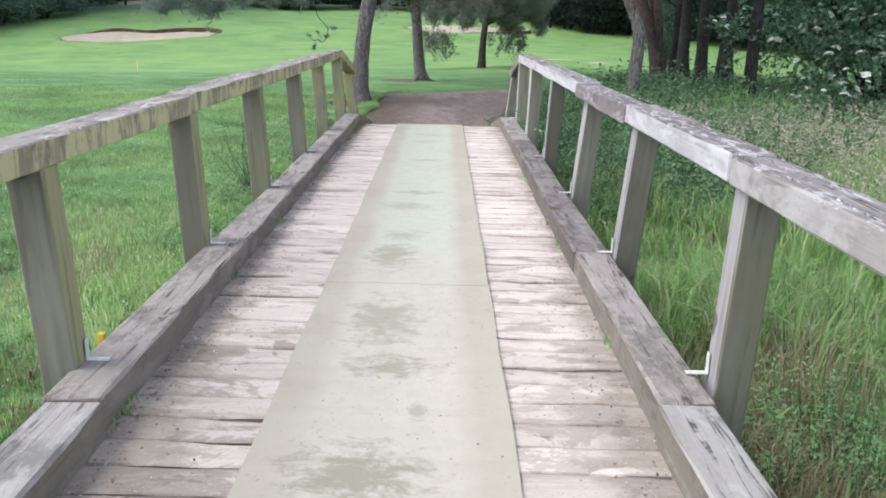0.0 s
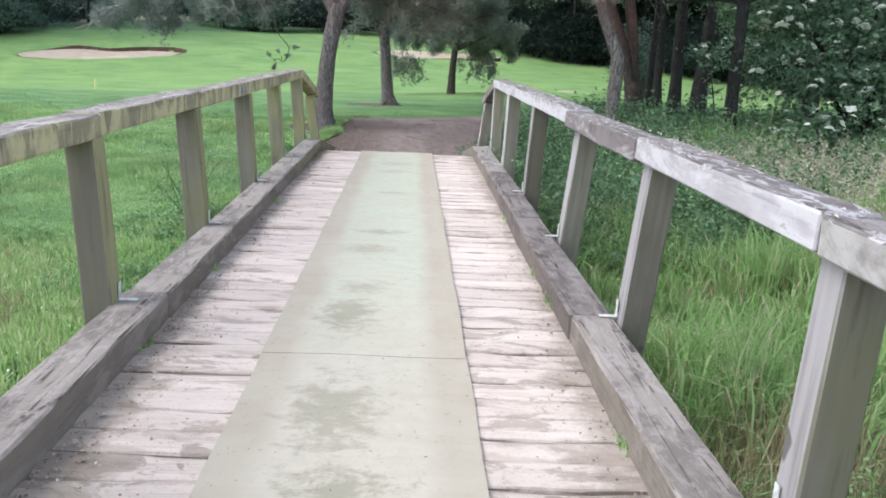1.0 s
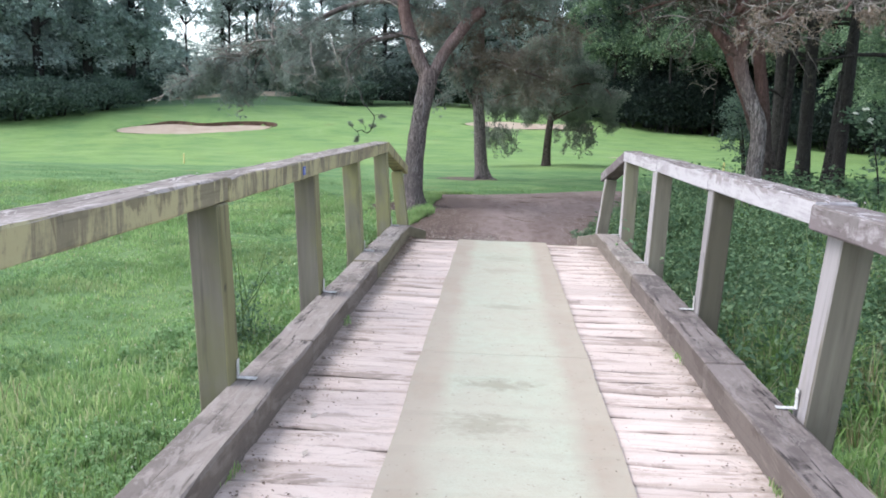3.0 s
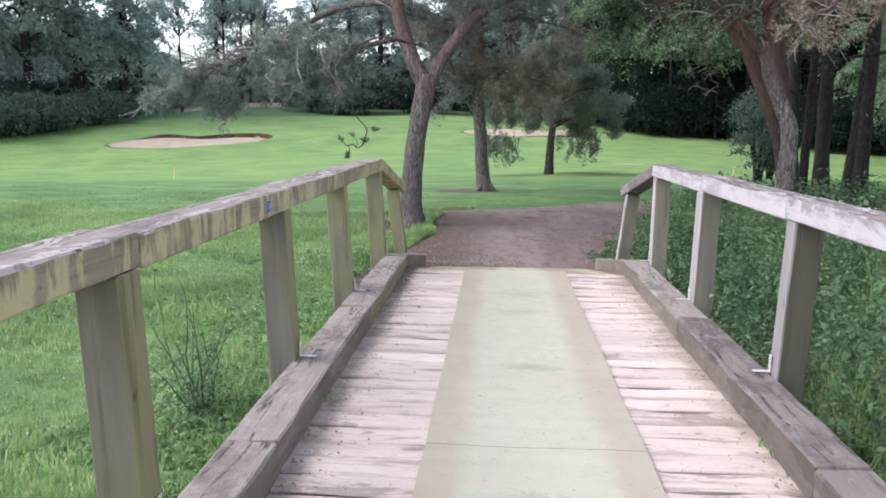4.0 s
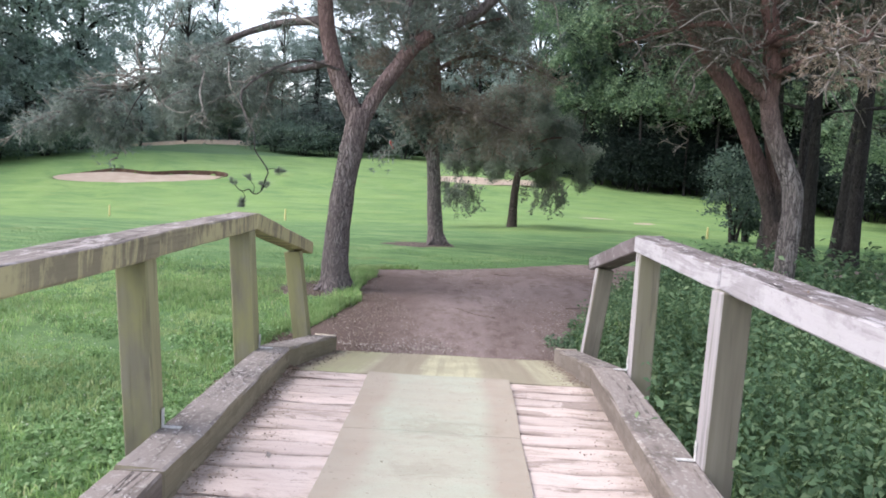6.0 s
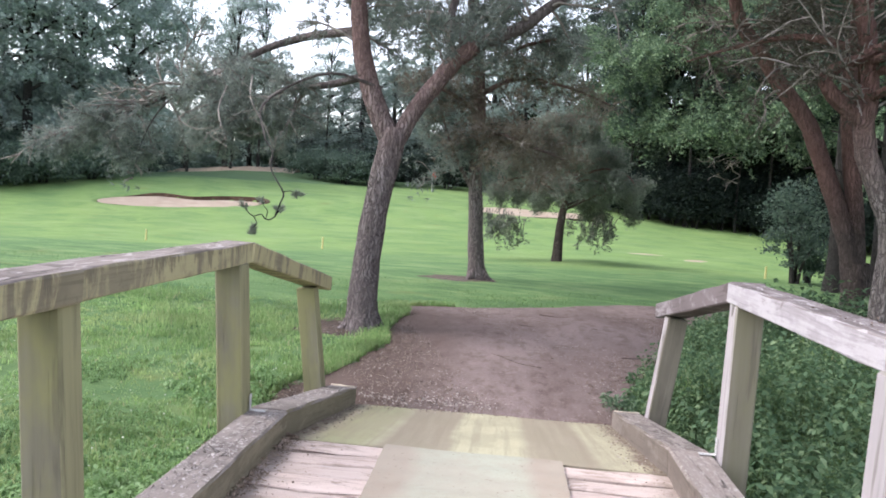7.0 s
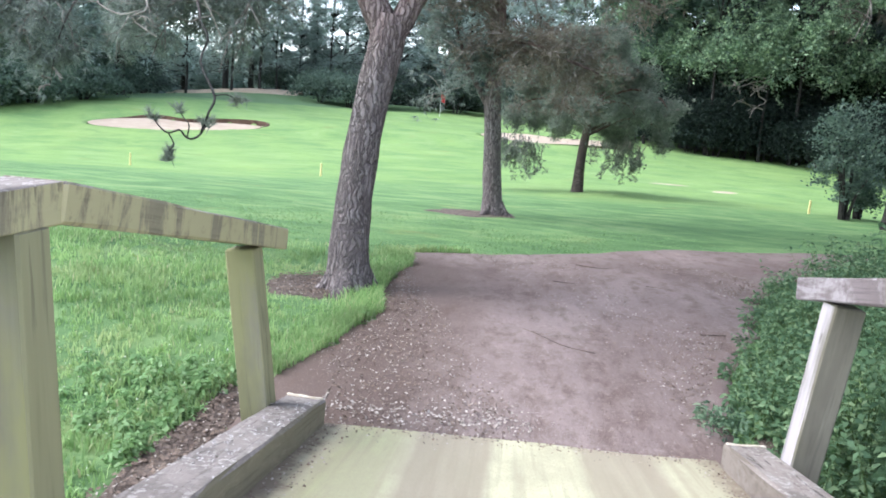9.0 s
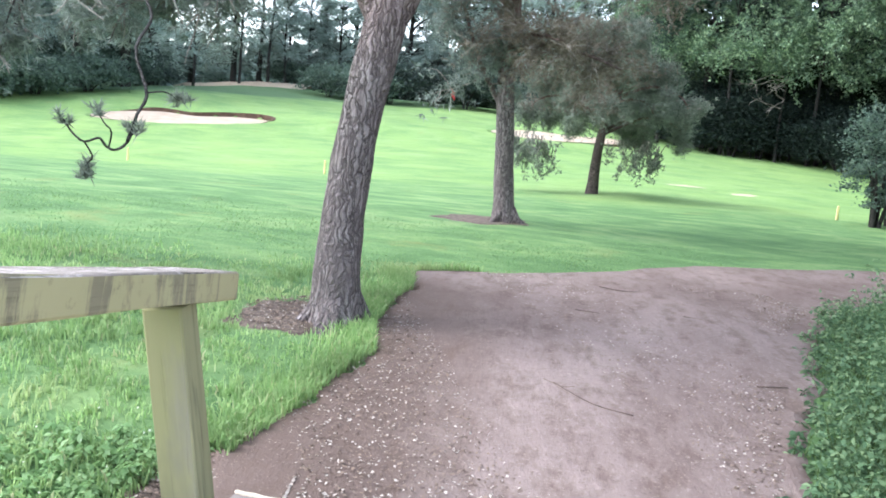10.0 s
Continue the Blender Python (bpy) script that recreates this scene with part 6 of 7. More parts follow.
def dead_bough(foot):
    """A bare grey bough that has broken out of a crown and hangs on a slim dead stem."""
    rng = np.random.default_rng(350)
    ob = thing("dead_tree", "slim dead tree with a bare pale hanging bough", "tree")
    t = Tubes(6)
    g = float(height(*foot))
    stem = curve([(*foot, g - 0.2), (foot[0] - 0.1, foot[1], 3.0), (foot[0] + 0.1, foot[1], 6.5)], 12)
    trunk = Tubes(8)
    trunk.add(stem, np.linspace(0.11, 0.04, 12), rng, 0.05)
    trunk.link("trunk", DARK_BARK, ob)
    for _ in range(7):
        b = shoot(stem[int(rng.integers(7, 11))], (rng.uniform(-1.6, 0.2), rng.uniform(-0.9, -0.1), rng.uniform(-0.2, 0.3)), rng.uniform(2.0, 4.2), 8, 0.3, 0.22, rng)
        t.add(b, np.linspace(0.05, 0.012, 9), rng, 0.08)
        for _ in range(5):
            j = int(rng.integers(3, 8))
            t.add(shoot(b[j], b[j] - b[j - 1] + 0.5 * unit(1, rng)[0] * np.linalg.norm(b[j] - b[j - 1]), rng.uniform(0.4, 1.0), 5, 0.3, 0.25, rng), np.linspace(0.022, 0.008, 6), rng, 0.05)
    t.link("bough", TWIG, ob, "bare pale grey bough")
    return ob


dead_bough((16.2, 66.5))


for k in range(len(KINDS)):
    if k not in FIRST:
        wood_tree(k, *polar(-48 - 3 * k, 78), 1.1, 1.1)


def bush(label, seed, x, y, r, h, leaf, leaf_size, clumps, per, group, name="bush"):
    rng = np.random.default_rng(seed)
    ob = thing(name, label, "bush", group)
    lobes = [(rng.uniform(-0.5, 0.5) * r, rng.uniform(-0.5, 0.5) * r, h * rng.uniform(0.3, 0.72), r * rng.uniform(0.5, 0.75), r * rng.uniform(0.5, 0.75), h * rng.uniform(0.28, 0.4)) for _ in range(6)]
    tubes = Tubes(6)
    for l in lobes:
        tubes.add(curve([(l[0] * 0.15, l[1] * 0.15, -0.2), (l[0] * 0.4, l[1] * 0.4, l[2] * 0.5), l[:3]], 6), np.linspace(0.06, 0.012, 6), rng, 0.05)
        if name == "sapling":
            tubes.link("stem", DARK_BARK, ob)
            tubes = Tubes(6)
    if name != "sapling":
        tubes.link("stem", DARK_BARK, ob)
    leaf_mesh("crown", clump_places(rng, lobes, clumps, per, 0.22 * r ** 0.5, leaf_size, 0.3), leaf_size, leaf, rng, ob, level=0.3)
    return on_ground(ob, x, y)


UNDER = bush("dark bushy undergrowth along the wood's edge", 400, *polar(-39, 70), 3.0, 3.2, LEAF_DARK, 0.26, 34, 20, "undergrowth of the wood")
UNDER2 = bush("leafy green undergrowth along the wood's edge", 401, *polar(-35, 72), 3.0, 3.0, LEAF_MID, 0.22, 40, 24, "undergrowth of the wood")
for b, r, which, s in ((-34, 70, 1, 1.3), (-32.5, 72, 1, 1.4), (-29.5, 75, 1, 1.2), (-26.5, 76, 1, 1.2), (-24.2, 90, 1, 0.9), (-20.6, 104, 1, 0.8), (-15.5, 94, 1, 1.1), (-31, 74, 1, 1.3), (-28, 76, 1, 1.3), (-25.2, 80, 0, 1.0), (-11.5, 80, 1, 1.2), (-9.5, 82, 0, 1.3), (-13.5, 84, 1, 1.2), (-6.5, 84, 0, 1.2), (-4.5, 84, 0, 1.2), (-2, 84, 0, 1.2), (0.5, 82, 0, 1.2), (3, 80, 0, 1.2),
        (5.5, 77, 0, 1.3), (-43, 64, 1, 1.3), (-40.5, 63, 1, 1.2), (-38, 62, 1, 1.3), (-36, 62, 1, 1.1), (-33.2, 62, 1, 1.1), (-30.5, 63, 1, 1.0), (-27.8, 66, 1, 1.0)):
    on_ground(copy_thing((UNDER, UNDER2)[which], Matrix()), *polar(b, r), prng.uniform(0, 6.28), s)


UNDER3 = bush("thicket at the wood's edge with shade painted into its leaves", 402, *polar(6.2, 75), 3.0, 4.4, LEAF_DEEP, 0.17, 62, 30, "undergrowth of the wood")
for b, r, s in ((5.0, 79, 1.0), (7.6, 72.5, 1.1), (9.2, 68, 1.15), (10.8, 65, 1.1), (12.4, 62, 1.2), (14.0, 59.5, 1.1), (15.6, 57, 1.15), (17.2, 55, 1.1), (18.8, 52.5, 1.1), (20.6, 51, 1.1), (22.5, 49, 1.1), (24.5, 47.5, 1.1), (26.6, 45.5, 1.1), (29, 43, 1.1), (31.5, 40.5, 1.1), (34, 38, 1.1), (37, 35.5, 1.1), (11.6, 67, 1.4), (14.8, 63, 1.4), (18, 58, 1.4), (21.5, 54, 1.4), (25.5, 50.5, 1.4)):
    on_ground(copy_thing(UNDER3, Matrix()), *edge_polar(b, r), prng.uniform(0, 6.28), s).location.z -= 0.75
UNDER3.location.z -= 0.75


# ragged backdrop sheets behind the first trees, painted with the wood's inner shade
def shade_backdrop(points, h, seed, tones=((0.010, 0.018, 0.010), (0.035, 0.055, 0.030)), ragged=0.5):
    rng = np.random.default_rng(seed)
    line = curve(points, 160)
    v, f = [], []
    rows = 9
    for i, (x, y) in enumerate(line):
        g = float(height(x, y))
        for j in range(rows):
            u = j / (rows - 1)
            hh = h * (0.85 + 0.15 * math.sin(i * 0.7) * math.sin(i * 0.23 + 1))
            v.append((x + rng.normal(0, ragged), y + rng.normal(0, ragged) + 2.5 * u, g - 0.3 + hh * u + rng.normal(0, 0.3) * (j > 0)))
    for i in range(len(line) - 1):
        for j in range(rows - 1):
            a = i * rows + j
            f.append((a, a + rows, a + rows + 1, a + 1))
    ob = link_mesh("backdrop", v, f, plain("wood_shade_paint", *tones, 0.8, 0.95, 0.8, 0.3, 0.0))
    return tagged(ob, "backdrop sheet painted as the shade inside the wood", "woodland", kind="structure")


# paler grey tones put distance haze into the left sheets' colour
shade_backdrop([polar(-60, 90), polar(-40, 98), polar(-30, 98), polar(-24, 102)], 12, 1, ((0.055, 0.080, 0.070), (0.125, 0.170, 0.145)))
shade_backdrop([polar(-26, 122), polar(-19, 124), polar(-12, 120)], 8.2, 3, ((0.055, 0.080, 0.070), (0.125, 0.170, 0.145)))
shade_backdrop([polar(-14, 112), polar(-9, 112), polar(-4, 112)], 8.0, 4, ((0.045, 0.065, 0.056), (0.10, 0.135, 0.115)))
shade_backdrop([polar(-5, 110), polar(-2, 108), polar(0, 106), polar(5, 92), polar(8.5, 79), polar(12.5, 74), polar(16.5, 73), polar(21, 70), polar(26, 67), polar(33, 60), polar(40, 56), polar(60, 56), polar(80, 64)], 13.5, 2)


# thin trunks in the shade on the right
def thin_trunk(x, y, r, lean, seed, label):
    rng = np.random.default_rng(seed)
    ob = thing("broadleaf_tree", label, "tree", "thin trunks beside the path")
    gz = float(height(x, y))
    t = Tubes(9)
    c = curve([(x, y, gz - 0.2), (x, y, gz), (x + lean * 0.3, y, 1.5), (x + lean * 0.8, y, 4), (x + lean * 1.3, y + 0.2, 8.0)], 16)
    t.add(c, np.interp(c[:, 2], [gz - 0.2, gz, 0.5, 8], [r * 1.6, r * 1.35, r, r * 0.5]), rng, 0.06)
    for _ in range(4):
        p = c[int(rng.integers(8, 15))]
        b = shoot(p, (rng.normal(), rng.normal(), 0.7), rng.uniform(1, 2.2), 7, 0.2, 0.15, rng)
        t.add(b, np.linspace(r * 0.35, 0.012, 8), rng, 0.05)
    t.link("trunk", DARK_BARK, ob)
    # crown enlarged and thickened, mostly out of view, to shade what stands below
    lobes = [(x + lean * 1.2 + rng.uniform(-1.2, 1.2), y + rng.uniform(-1, 1), rng.uniform(4.8, 9), 1.9, 1.9, 1.0) for _ in range(7)]
    leaf_mesh("crown", clump_places(rng, lobes, 62, 18, 0.4, 0.2), 0.2, LEAF_MID, rng, ob, level=0.4)
    return ob


for x, y, r, lean, seed in ((7.93, 24.0, 0.18, -0.1, 1), (8.15, 22.9, 0.14, 0.35, 2), (8.0, 21.9, 0.15, 0.05, 3), (6.1, 14.8, 0.12, -0.05, 5), (5.75, 19.2, 0.085, 0.1, 4), (12.2, 24.5, 0.2, -0.3, 6), (13.5, 27.0, 0.22, 0.2, 7), (8.3, 27.3, 0.21, -0.15, 8), (15.5, 26.0, 0.2, 0.3, 9)):
    thin_trunk(x, y, r, lean, seed, "slim dark tree trunk in the shade beside the path")

bush("leafy green sapling with several thin stems", 420, 8.2, 29.9, 0.85, 2.9, LEAF_MID, 0.10, 22, 32, "saplings", "sapling")
bush("leafy green sapling with several thin stems", 421, 8.8, 30.6, 0.55, 1.4, LEAF_MID, 0.105, 16, 26, "saplings", "sapling")


def flower_head(p, radius, rng, parent):
    """A flat, lumpy umbel of small cream flowers, tilted at random."""
    rings, n = 5, 16
    tilt = Matrix.Rotation(rng.normal(0, 0.35), 3, "X") @ Matrix.Rotation(rng.normal(0, 0.35), 3, "Y")
    v = [Vector((0, 0, radius * 0.3))]
    for k in range(1, rings + 1):
        for i in range(n):
            a = 2 * math.pi * (i + 0.5 * (k % 2)) / n
            r = radius * k / rings * (1 + rng.normal(0, 0.10 if k < rings else 0.22))
            v.append(Vector((r * math.cos(a), r * math.sin(a), radius * (0.3 - 0.45 * (k / rings) ** 2) + rng.normal(0, 0.11 * radius))))
    v = [tilt @ q + Vector(p) for q in v]
    faces = [(0, 1 + i, 1 + (i + 1) % n) for i in range(n)]
    for k in range(rings - 1):
        a, b = 1 + k * n, 1 + (k + 1) * n
        faces += [(a + i, b + i, b + (i + 1) % n, a + (i + 1) % n) for i in range(n)]
    me = bpy.data.meshes.new("flower_head")
    me.from_pydata(v, [], faces)
    me.materials.append(BLOSSOM)
    ob = new("flower_head", me)
    ob.parent = parent
    ob["label"] = "flat cream flower head"
    return ob


def tall_elder():
    """A tall dark bush covered with flat cream flower heads."""
    rng = np.random.default_rng(46)
    ob = thing("elder_bush", "tall dark green elder bush with cream flower heads", "bush")
    bx, by = 8.9, 15.3
    lobes = [(bx - 1.2, by + 0.2, 1.2, 1.3, 1.6, 1.2), (bx + 0.3, by - 0.8, 1.3, 1.7, 1.7, 1.4), (bx - 0.3, by + 0.3, 2.8, 1.8, 1.8, 1.4), (bx + 1.4, by - 0.4, 2.6, 1.8, 1.8, 1.6), (bx + 0.4, by, 4.2, 1.7, 1.7, 1.2), (bx + 2.0, by - 1.6, 1.2, 1.7, 1.7, 1.3), (bx - 0.6, by - 0.9, 0.5, 1.5, 1.2, 0.9), (bx + 1.0, by - 1.8, 0.5, 1.5, 1.2, 0.9), (bx - 1.6, by + 0.3, 2.6, 1.2, 1.4, 1.1)]
    tubes = Tubes(7)
    g = float(height(bx, by))
    for l in lobes:
        for _ in range(2):
            q = np.array(l[:3]) + rng.normal(0, 0.5, 3)
            tubes.add(curve([(bx + rng.normal(0, 0.25), by + rng.normal(0, 0.2), g - 0.1), ((bx + q[0]) / 2, (by + q[1]) / 2, q[2] * 0.45), q], 8), np.linspace(0.06, 0.012, 8), rng, 0.05)
    tubes.link("stem", DARK_BARK, ob)
    at = clump_places(rng, lobes, 140, 28, 0.17, 0.12, 0.5)
    leaf_mesh("crown", at, 0.115, LEAF_LIGHT, rng, ob, level=0.35)
    for l in lobes:
        d = unit(46, rng)
        d[:, 1] = -np.abs(d[:, 1]) * 1.0
        d[:, 0] -= 0.25
        d /= np.linalg.norm(d, axis=1, keepdims=True)
        for p in d * l[3:] * 1.12 + l[:3]:
            flower_head(p, rng.uniform(0.04, 0.105), rng, ob)
    return ob


tall_elder()


def elder_shoot(x, y, h, seed):
    """A young elder stem with a few flat flower heads at its tip."""
    rng = np.random.default_rng(seed)
    ob = thing("elder_shoot", "slim young elder shoot with a few cream flower heads", "bush")
    g = float(height(x, y))
    t = Tubes(6)
    c = curve([(x + 0.3, y, g - 0.05), (x + 0.2, y, g + h * 0.5), (x, y, g + h)], 8)
    t.add(c, np.linspace(0.02, 0.006, 8), rng, 0.05)
    t.link("stem", DARK_BARK, ob)
    tip = c[-1] + rng.normal(0, 1, (9, 3)) * (0.2, 0.12, 0.13)
    leaf_mesh("crown", np.concatenate([p + rng.normal(0, 0.09, (26, 3)) for p in (*tip, *c[3:])]), 0.1, LEAF_LIGHT, rng, ob, level=0.35)
    for p in tip[:6]:
        flower_head(p + (0, -0.1, 0.06), rng.uniform(0.03, 0.055), rng, ob)
    return ob


elder_shoot(5.45, 14.5, 1.65, 61)


# ---- ground plants ----
def scatter_plants():
    rng = np.random.default_rng(51)

    def field(n, x0, x1, y0, y1):
        x, y = rng.uniform(x0, x1, n), rng.uniform(y0, y1, n)
        return x, y

    def on_path(x, y):
        left = np.interp(y, [11.6, 12.7, 13.3, 13.85, 14.35, 14.95, 15.7, 16.3, 17.0, 17.4, 17.92, 19.3, 20.25, 20.8], [-1.4, -1.44, -1.29, -1.18, -1.08, -1.2, -1.18, -1.11, -1.22, -0.57, 0.32, 1.72, 3.3, 4.8])
        right = np.interp(y, [11.6, 12.8, 13.8, 14.7, 16.1, 17.1, 17.9, 18.4, 18.9, 20.8], [1.12, 1.05, 1.28, 1.62, 2.0, 2.5, 3.4, 4.4, 5.6, 11.6])
        return (y > 11.5) & (x > left) & (x < right)

    def bare(x, y):
        a = (((x + 1.68) / 0.5) ** 2 + ((y - 15.05) / 0.55) ** 2) < 0.8
        b = (((x + 1.46) / 0.30) ** 2 + ((y - 11.2) / 1.7) ** 2) < 0.85
        return a | b | ((np.abs(x) < 1.42) & (y < 12.4)) | (((x + 0.8) / 0.85) ** 2 + ((y - 22.4) / 0.6) ** 2 < 0.6)

    def grass(name, label, n, box, h, w, material, lean=0.5, thin=None, tuft=0.03):
        x, y = field(n // 10 + 1, *box)
        x, y = np.repeat(x, 10)[:n] + rng.normal(0, tuft, n), np.repeat(y, 10)[:n] + rng.normal(0, tuft, n)
        keep = ~on_path(x, y) & ~bare(x, y)
        rim = np.minimum(np.minimum(x - box[0] if box[0] < -3 else 9, box[1] - x if box[1] > 2 else 9), np.minimum(y - box[2], box[3] - y))
        keep &= rng.uniform(size=len(x)) < ease(rim / 2.2)
        if thin is not None:
            keep &= thin(x, y)
        x, y = x[keep], y[keep]
        hh = h * (0.75 + 0.5 * np.clip(np.sin(x * 1.9 + 1) * np.sin(y * 1.4) + 0.3 * np.sin(x * 5 + y * 3), -0.7, 1))
        at = np.stack([x, y, height(x, y) - 0.005], 1)
        ob = blade_mesh(name, at, hh, w, material, rng, lean)
        return tagged(ob, label, "grass", kind="stuff")

    grass("grass", "short green lawn grass beside the bridge", 240000, (-10, -1.35, -4, 17.5), 0.088, 0.0052, BLADE, 1.0, None, 0.035)
    grass("grass", "short green lawn grass under the pines", 90000, (-13, 8, 12, 22), 0.03, 0.006, BLADE_FAR, 1.6, None, 0.5)
    grass("grass", "longer tufted grass along the bridge", 9000, (-2.2, -1.38, -4, 10), 0.14, 0.004, BLADE_TALL, 0.7)
    grass("tall_grass", "tall uncut grass below the bridge", 62000, (1.4, 8.5, -5, 10.5), 0.54, 0.0078, BLADE_TALL, 1.0, lambda x, y: (np.sin(x * 1.3 + 2) * np.sin(y * 0.9) > -0.75) & ((rng.uniform(size=len(x)) < 0.08) | (x > 2.9) | (y < 0.7) | (y > 3.4)))
    grass("tall_grass", "tall uncut grass beyond the bridge", 40000, (3, 16, 2, 15), 0.7, 0.008, BLADE_TALL, 0.6)
    grass("tall_grass", "uncut grass close beside the bridge", 34000, (1.4, 4.2, -3.5, 6), 0.40, 0.0068, BLADE_TALL, 1.1, lambda x, y: (rng.uniform(size=len(x)) < 0.08) | (x > 2.7) | (y < 0.9) | (y > 3.2))
    grass("dry_grass", "dry straw-coloured stalks among the tall grass", 9500, (1.42, 8.0, -3.5, 10), 0.58, 0.0026, STRAW, 1.0)
    grass("dry_grass", "dry straw in the rough grass beside the bridge", 16000, (-4.2, -1.42, -3, 6.5), 0.19, 0.0026, STRAW, 1.1, lambda x, y: np.sin(x * 2.9 + 0.8 * y) + np.sin(y * 2.6 - 1.4 * x) > 0.2)
    grass("grass", "yellowish tufted grass beside the bridge", 34000, (-4.2, -1.4, -3.5, 7), 0.125, 0.0045, BLADE_PALE, 0.9, lambda x, y: np.sin(x * 2.1 + 1.3 * y) + np.sin(y * 1.9 - 0.6 * x) > -0.35)
    grass("dry_grass", "patch of dead brown grass beside the bridge", 19000, (1.45, 3.0, 0.2, 3.8), 0.36, 0.003, STRAW, 1.0)
    grass("grass", "pale short grass beside the bridge", 16000, (-3.6, -1.4, 2.5, 9.5), 0.085, 0.004, BLADE_TALL, 1.0, lambda x, y: np.sin(x * 1.7 + y) + np.sin(y * 1.3 - 1.1 * x) > -0.5)
    # seed heads over the tall grass
    x, y = field(4600, 3.4, 9.5, 3.5, 10.5)
    at = np.stack([x, y, height(x, y) + rng.uniform(0.55, 0.95, len(x))], 1)
    many = np.repeat(at, 7, 0) + rng.normal(0, 1, (len(at) * 7, 3)) * (0.018, 0.018, 0.05)
    ob = leaf_mesh("seed_heads", many, 0.035, SEED, rng, slim=0.4)
    tagged(ob, "dry brown grass seed heads", "grass", kind="stuff")

    def nettles(name, label, n, box, h, leaf, thin=None, material=NETTLE):
        x, y = field(n, *box)
        keep = ~on_path(x + 0.06, y) & ~on_path(x - 0.06, y) & ~bare(x, y)
        if thin is not None:
            keep &= thin(x, y)
        x, y = x[keep], y[keep]
        edge_x = np.interp(y, [9, 12.8, 13.8, 14.7, 16.1, 17.1, 17.9, 18.4, 18.9], [1.2, 1.05, 1.28, 1.62, 2.0, 2.5, 3.4, 4.4, 5.6])
        inset = np.where((x > 0) & (y > 11.5), ease((x - edge_x) / 0.85), 1.0)
        keep = rng.uniform(size=len(x)) < 0.12 + 0.88 * inset
        x, y, inset = x[keep], y[keep], inset[keep]
        n = len(x)
        top = h * (0.22 + 0.85 * rng.uniform(size=n) ** 1.4) * (0.25 + 0.75 * inset)
        top = top * (0.85 + 0.35 * np.sin(x * 3.3 + 1) * np.sin(y * 2.7) + 0.2 * np.sin(x * 7.1) * np.sin(y * 6.3))
        base = np.stack([x, y, height(x, y)], 1)
        lean = rng.normal(0, 0.26, (n, 2))
        out, ways = [], []
        for k in range(9):
            u = 0.2 + 0.8 * (k + rng.uniform(-0.6, 0.6, n)).clip(0, 8) / 8
            p = base + np.column_stack([lean * (top * u)[:, None], top * u])
            turn = rng.uniform(0, 6.28, n)
            for half in (0.0, math.pi):
                a = turn + half + rng.normal(0, 0.25, n)
                r = (leaf * (0.95 - 0.45 * u) * rng.uniform(0.5, 1.5, n))[:, None]
                d = np.stack([np.cos(a), np.sin(a), rng.normal(-0.35, 0.35, n)], 1)
                out.append(p + d * r * (1, 1, 0.6))
                ways.append(d)
        at = np.concatenate(out)
        ob = leaf_mesh(name, at, leaf, material, rng, level=0.6, slim=0.5, ways=np.concatenate(ways))
        tagged(ob, label, "nettles", kind="stuff")
        tip = base + np.column_stack([lean * top[:, None], top])
        w = 0.004
        v = np.stack([base + (-w, 0, 0), base + (w, 0, 0), tip], 1).reshape(-1, 3)
        stems = link_mesh("nettle_stems", v, np.arange(3 * n).reshape(-1, 3), STEM)
        tagged(stems, "green plant stems", "nettles", kind="stuff")

    nettles("nettles", "dense green nettles beside the bridge end", 6200, (1.42, 4.4, 5.0, 12.6), 0.88, 0.058, lambda x, y: rng.uniform(size=len(x)) < ease((y - 6.0) / 2.6))
    nettles("nettles", "green nettles along the edge of the path", 9000, (1.0, 4.6, 12.0, 17.2), 0.64, 0.045)
    grass("grass", "thin grass among the nettles", 7000, (1.6, 4.6, 6.5, 17.2), 0.36, 0.004, BLADE_TALL, 0.9, lambda x, y: (y < 12) | (x > np.interp(y, [12, 12.8, 13.8, 14.7, 16.1, 17.1], [1.5, 1.5, 1.75, 2.1, 2.5, 3.0])))
    nettles("weeds", "feathery green weeds among the tall grass", 5200, (1.42, 4.5, -2.5, 2.6), 0.46, 0.027, lambda x, y: np.sin(x * 2 + 0.5) * np.sin(y * 1.6) > -0.2, WEED)
    nettles("nettles", "nettles and brambles under the pines", 4200, (3.6, 12, 8.5, 17.5), 0.75, 0.10)
    nettles("weeds", "low broad-leaved weeds beside the bridge", 5200, (-2.7, -1.4, 6.5, 12.8), 0.10, 0.042, lambda x, y: (np.sin(x * 3 + y) + np.sin(y * 2.1) > -0.6) & (x > -1.45 - 1.2 * rng.uniform(size=len(x)) ** 1.6), WEED)
    nettles("weeds", "low clover-like weeds in the lawn beside the bridge", 6500, (-4.6, -1.4, 5.5, 12.9), 0.07, 0.023, lambda x, y: (np.sin(x * 2.3 + 0.7 * y) + np.sin(y * 1.7 - x) > 0.1), WEED)
    nettles("weeds", "low leafy weeds in the rough grass beside the bridge", 5200, (-3.9, -1.42, -2.5, 5.5), 0.13, 0.024, lambda x, y: np.sin(x * 2.7 + 1.1 * y) + np.sin(y * 2.3 - x) > 0.3, WEED)
    nettles("weeds", "leafy weeds at the foot of the path", 200, (1.1, 1.6, 12.4, 13.6), 0.3, 0.05)
    a, r = rng.uniform(0, 6.28, 260), 0.14 * np.sqrt(rng.uniform(size=260))
    x, y = 1.08 + r * np.cos(a), 12.72 + 1.2 * r * np.sin(a)
    at = np.stack([x, y, height(x, y) + 0.03 + rng.uniform(0.0, 0.09, 260)], 1)
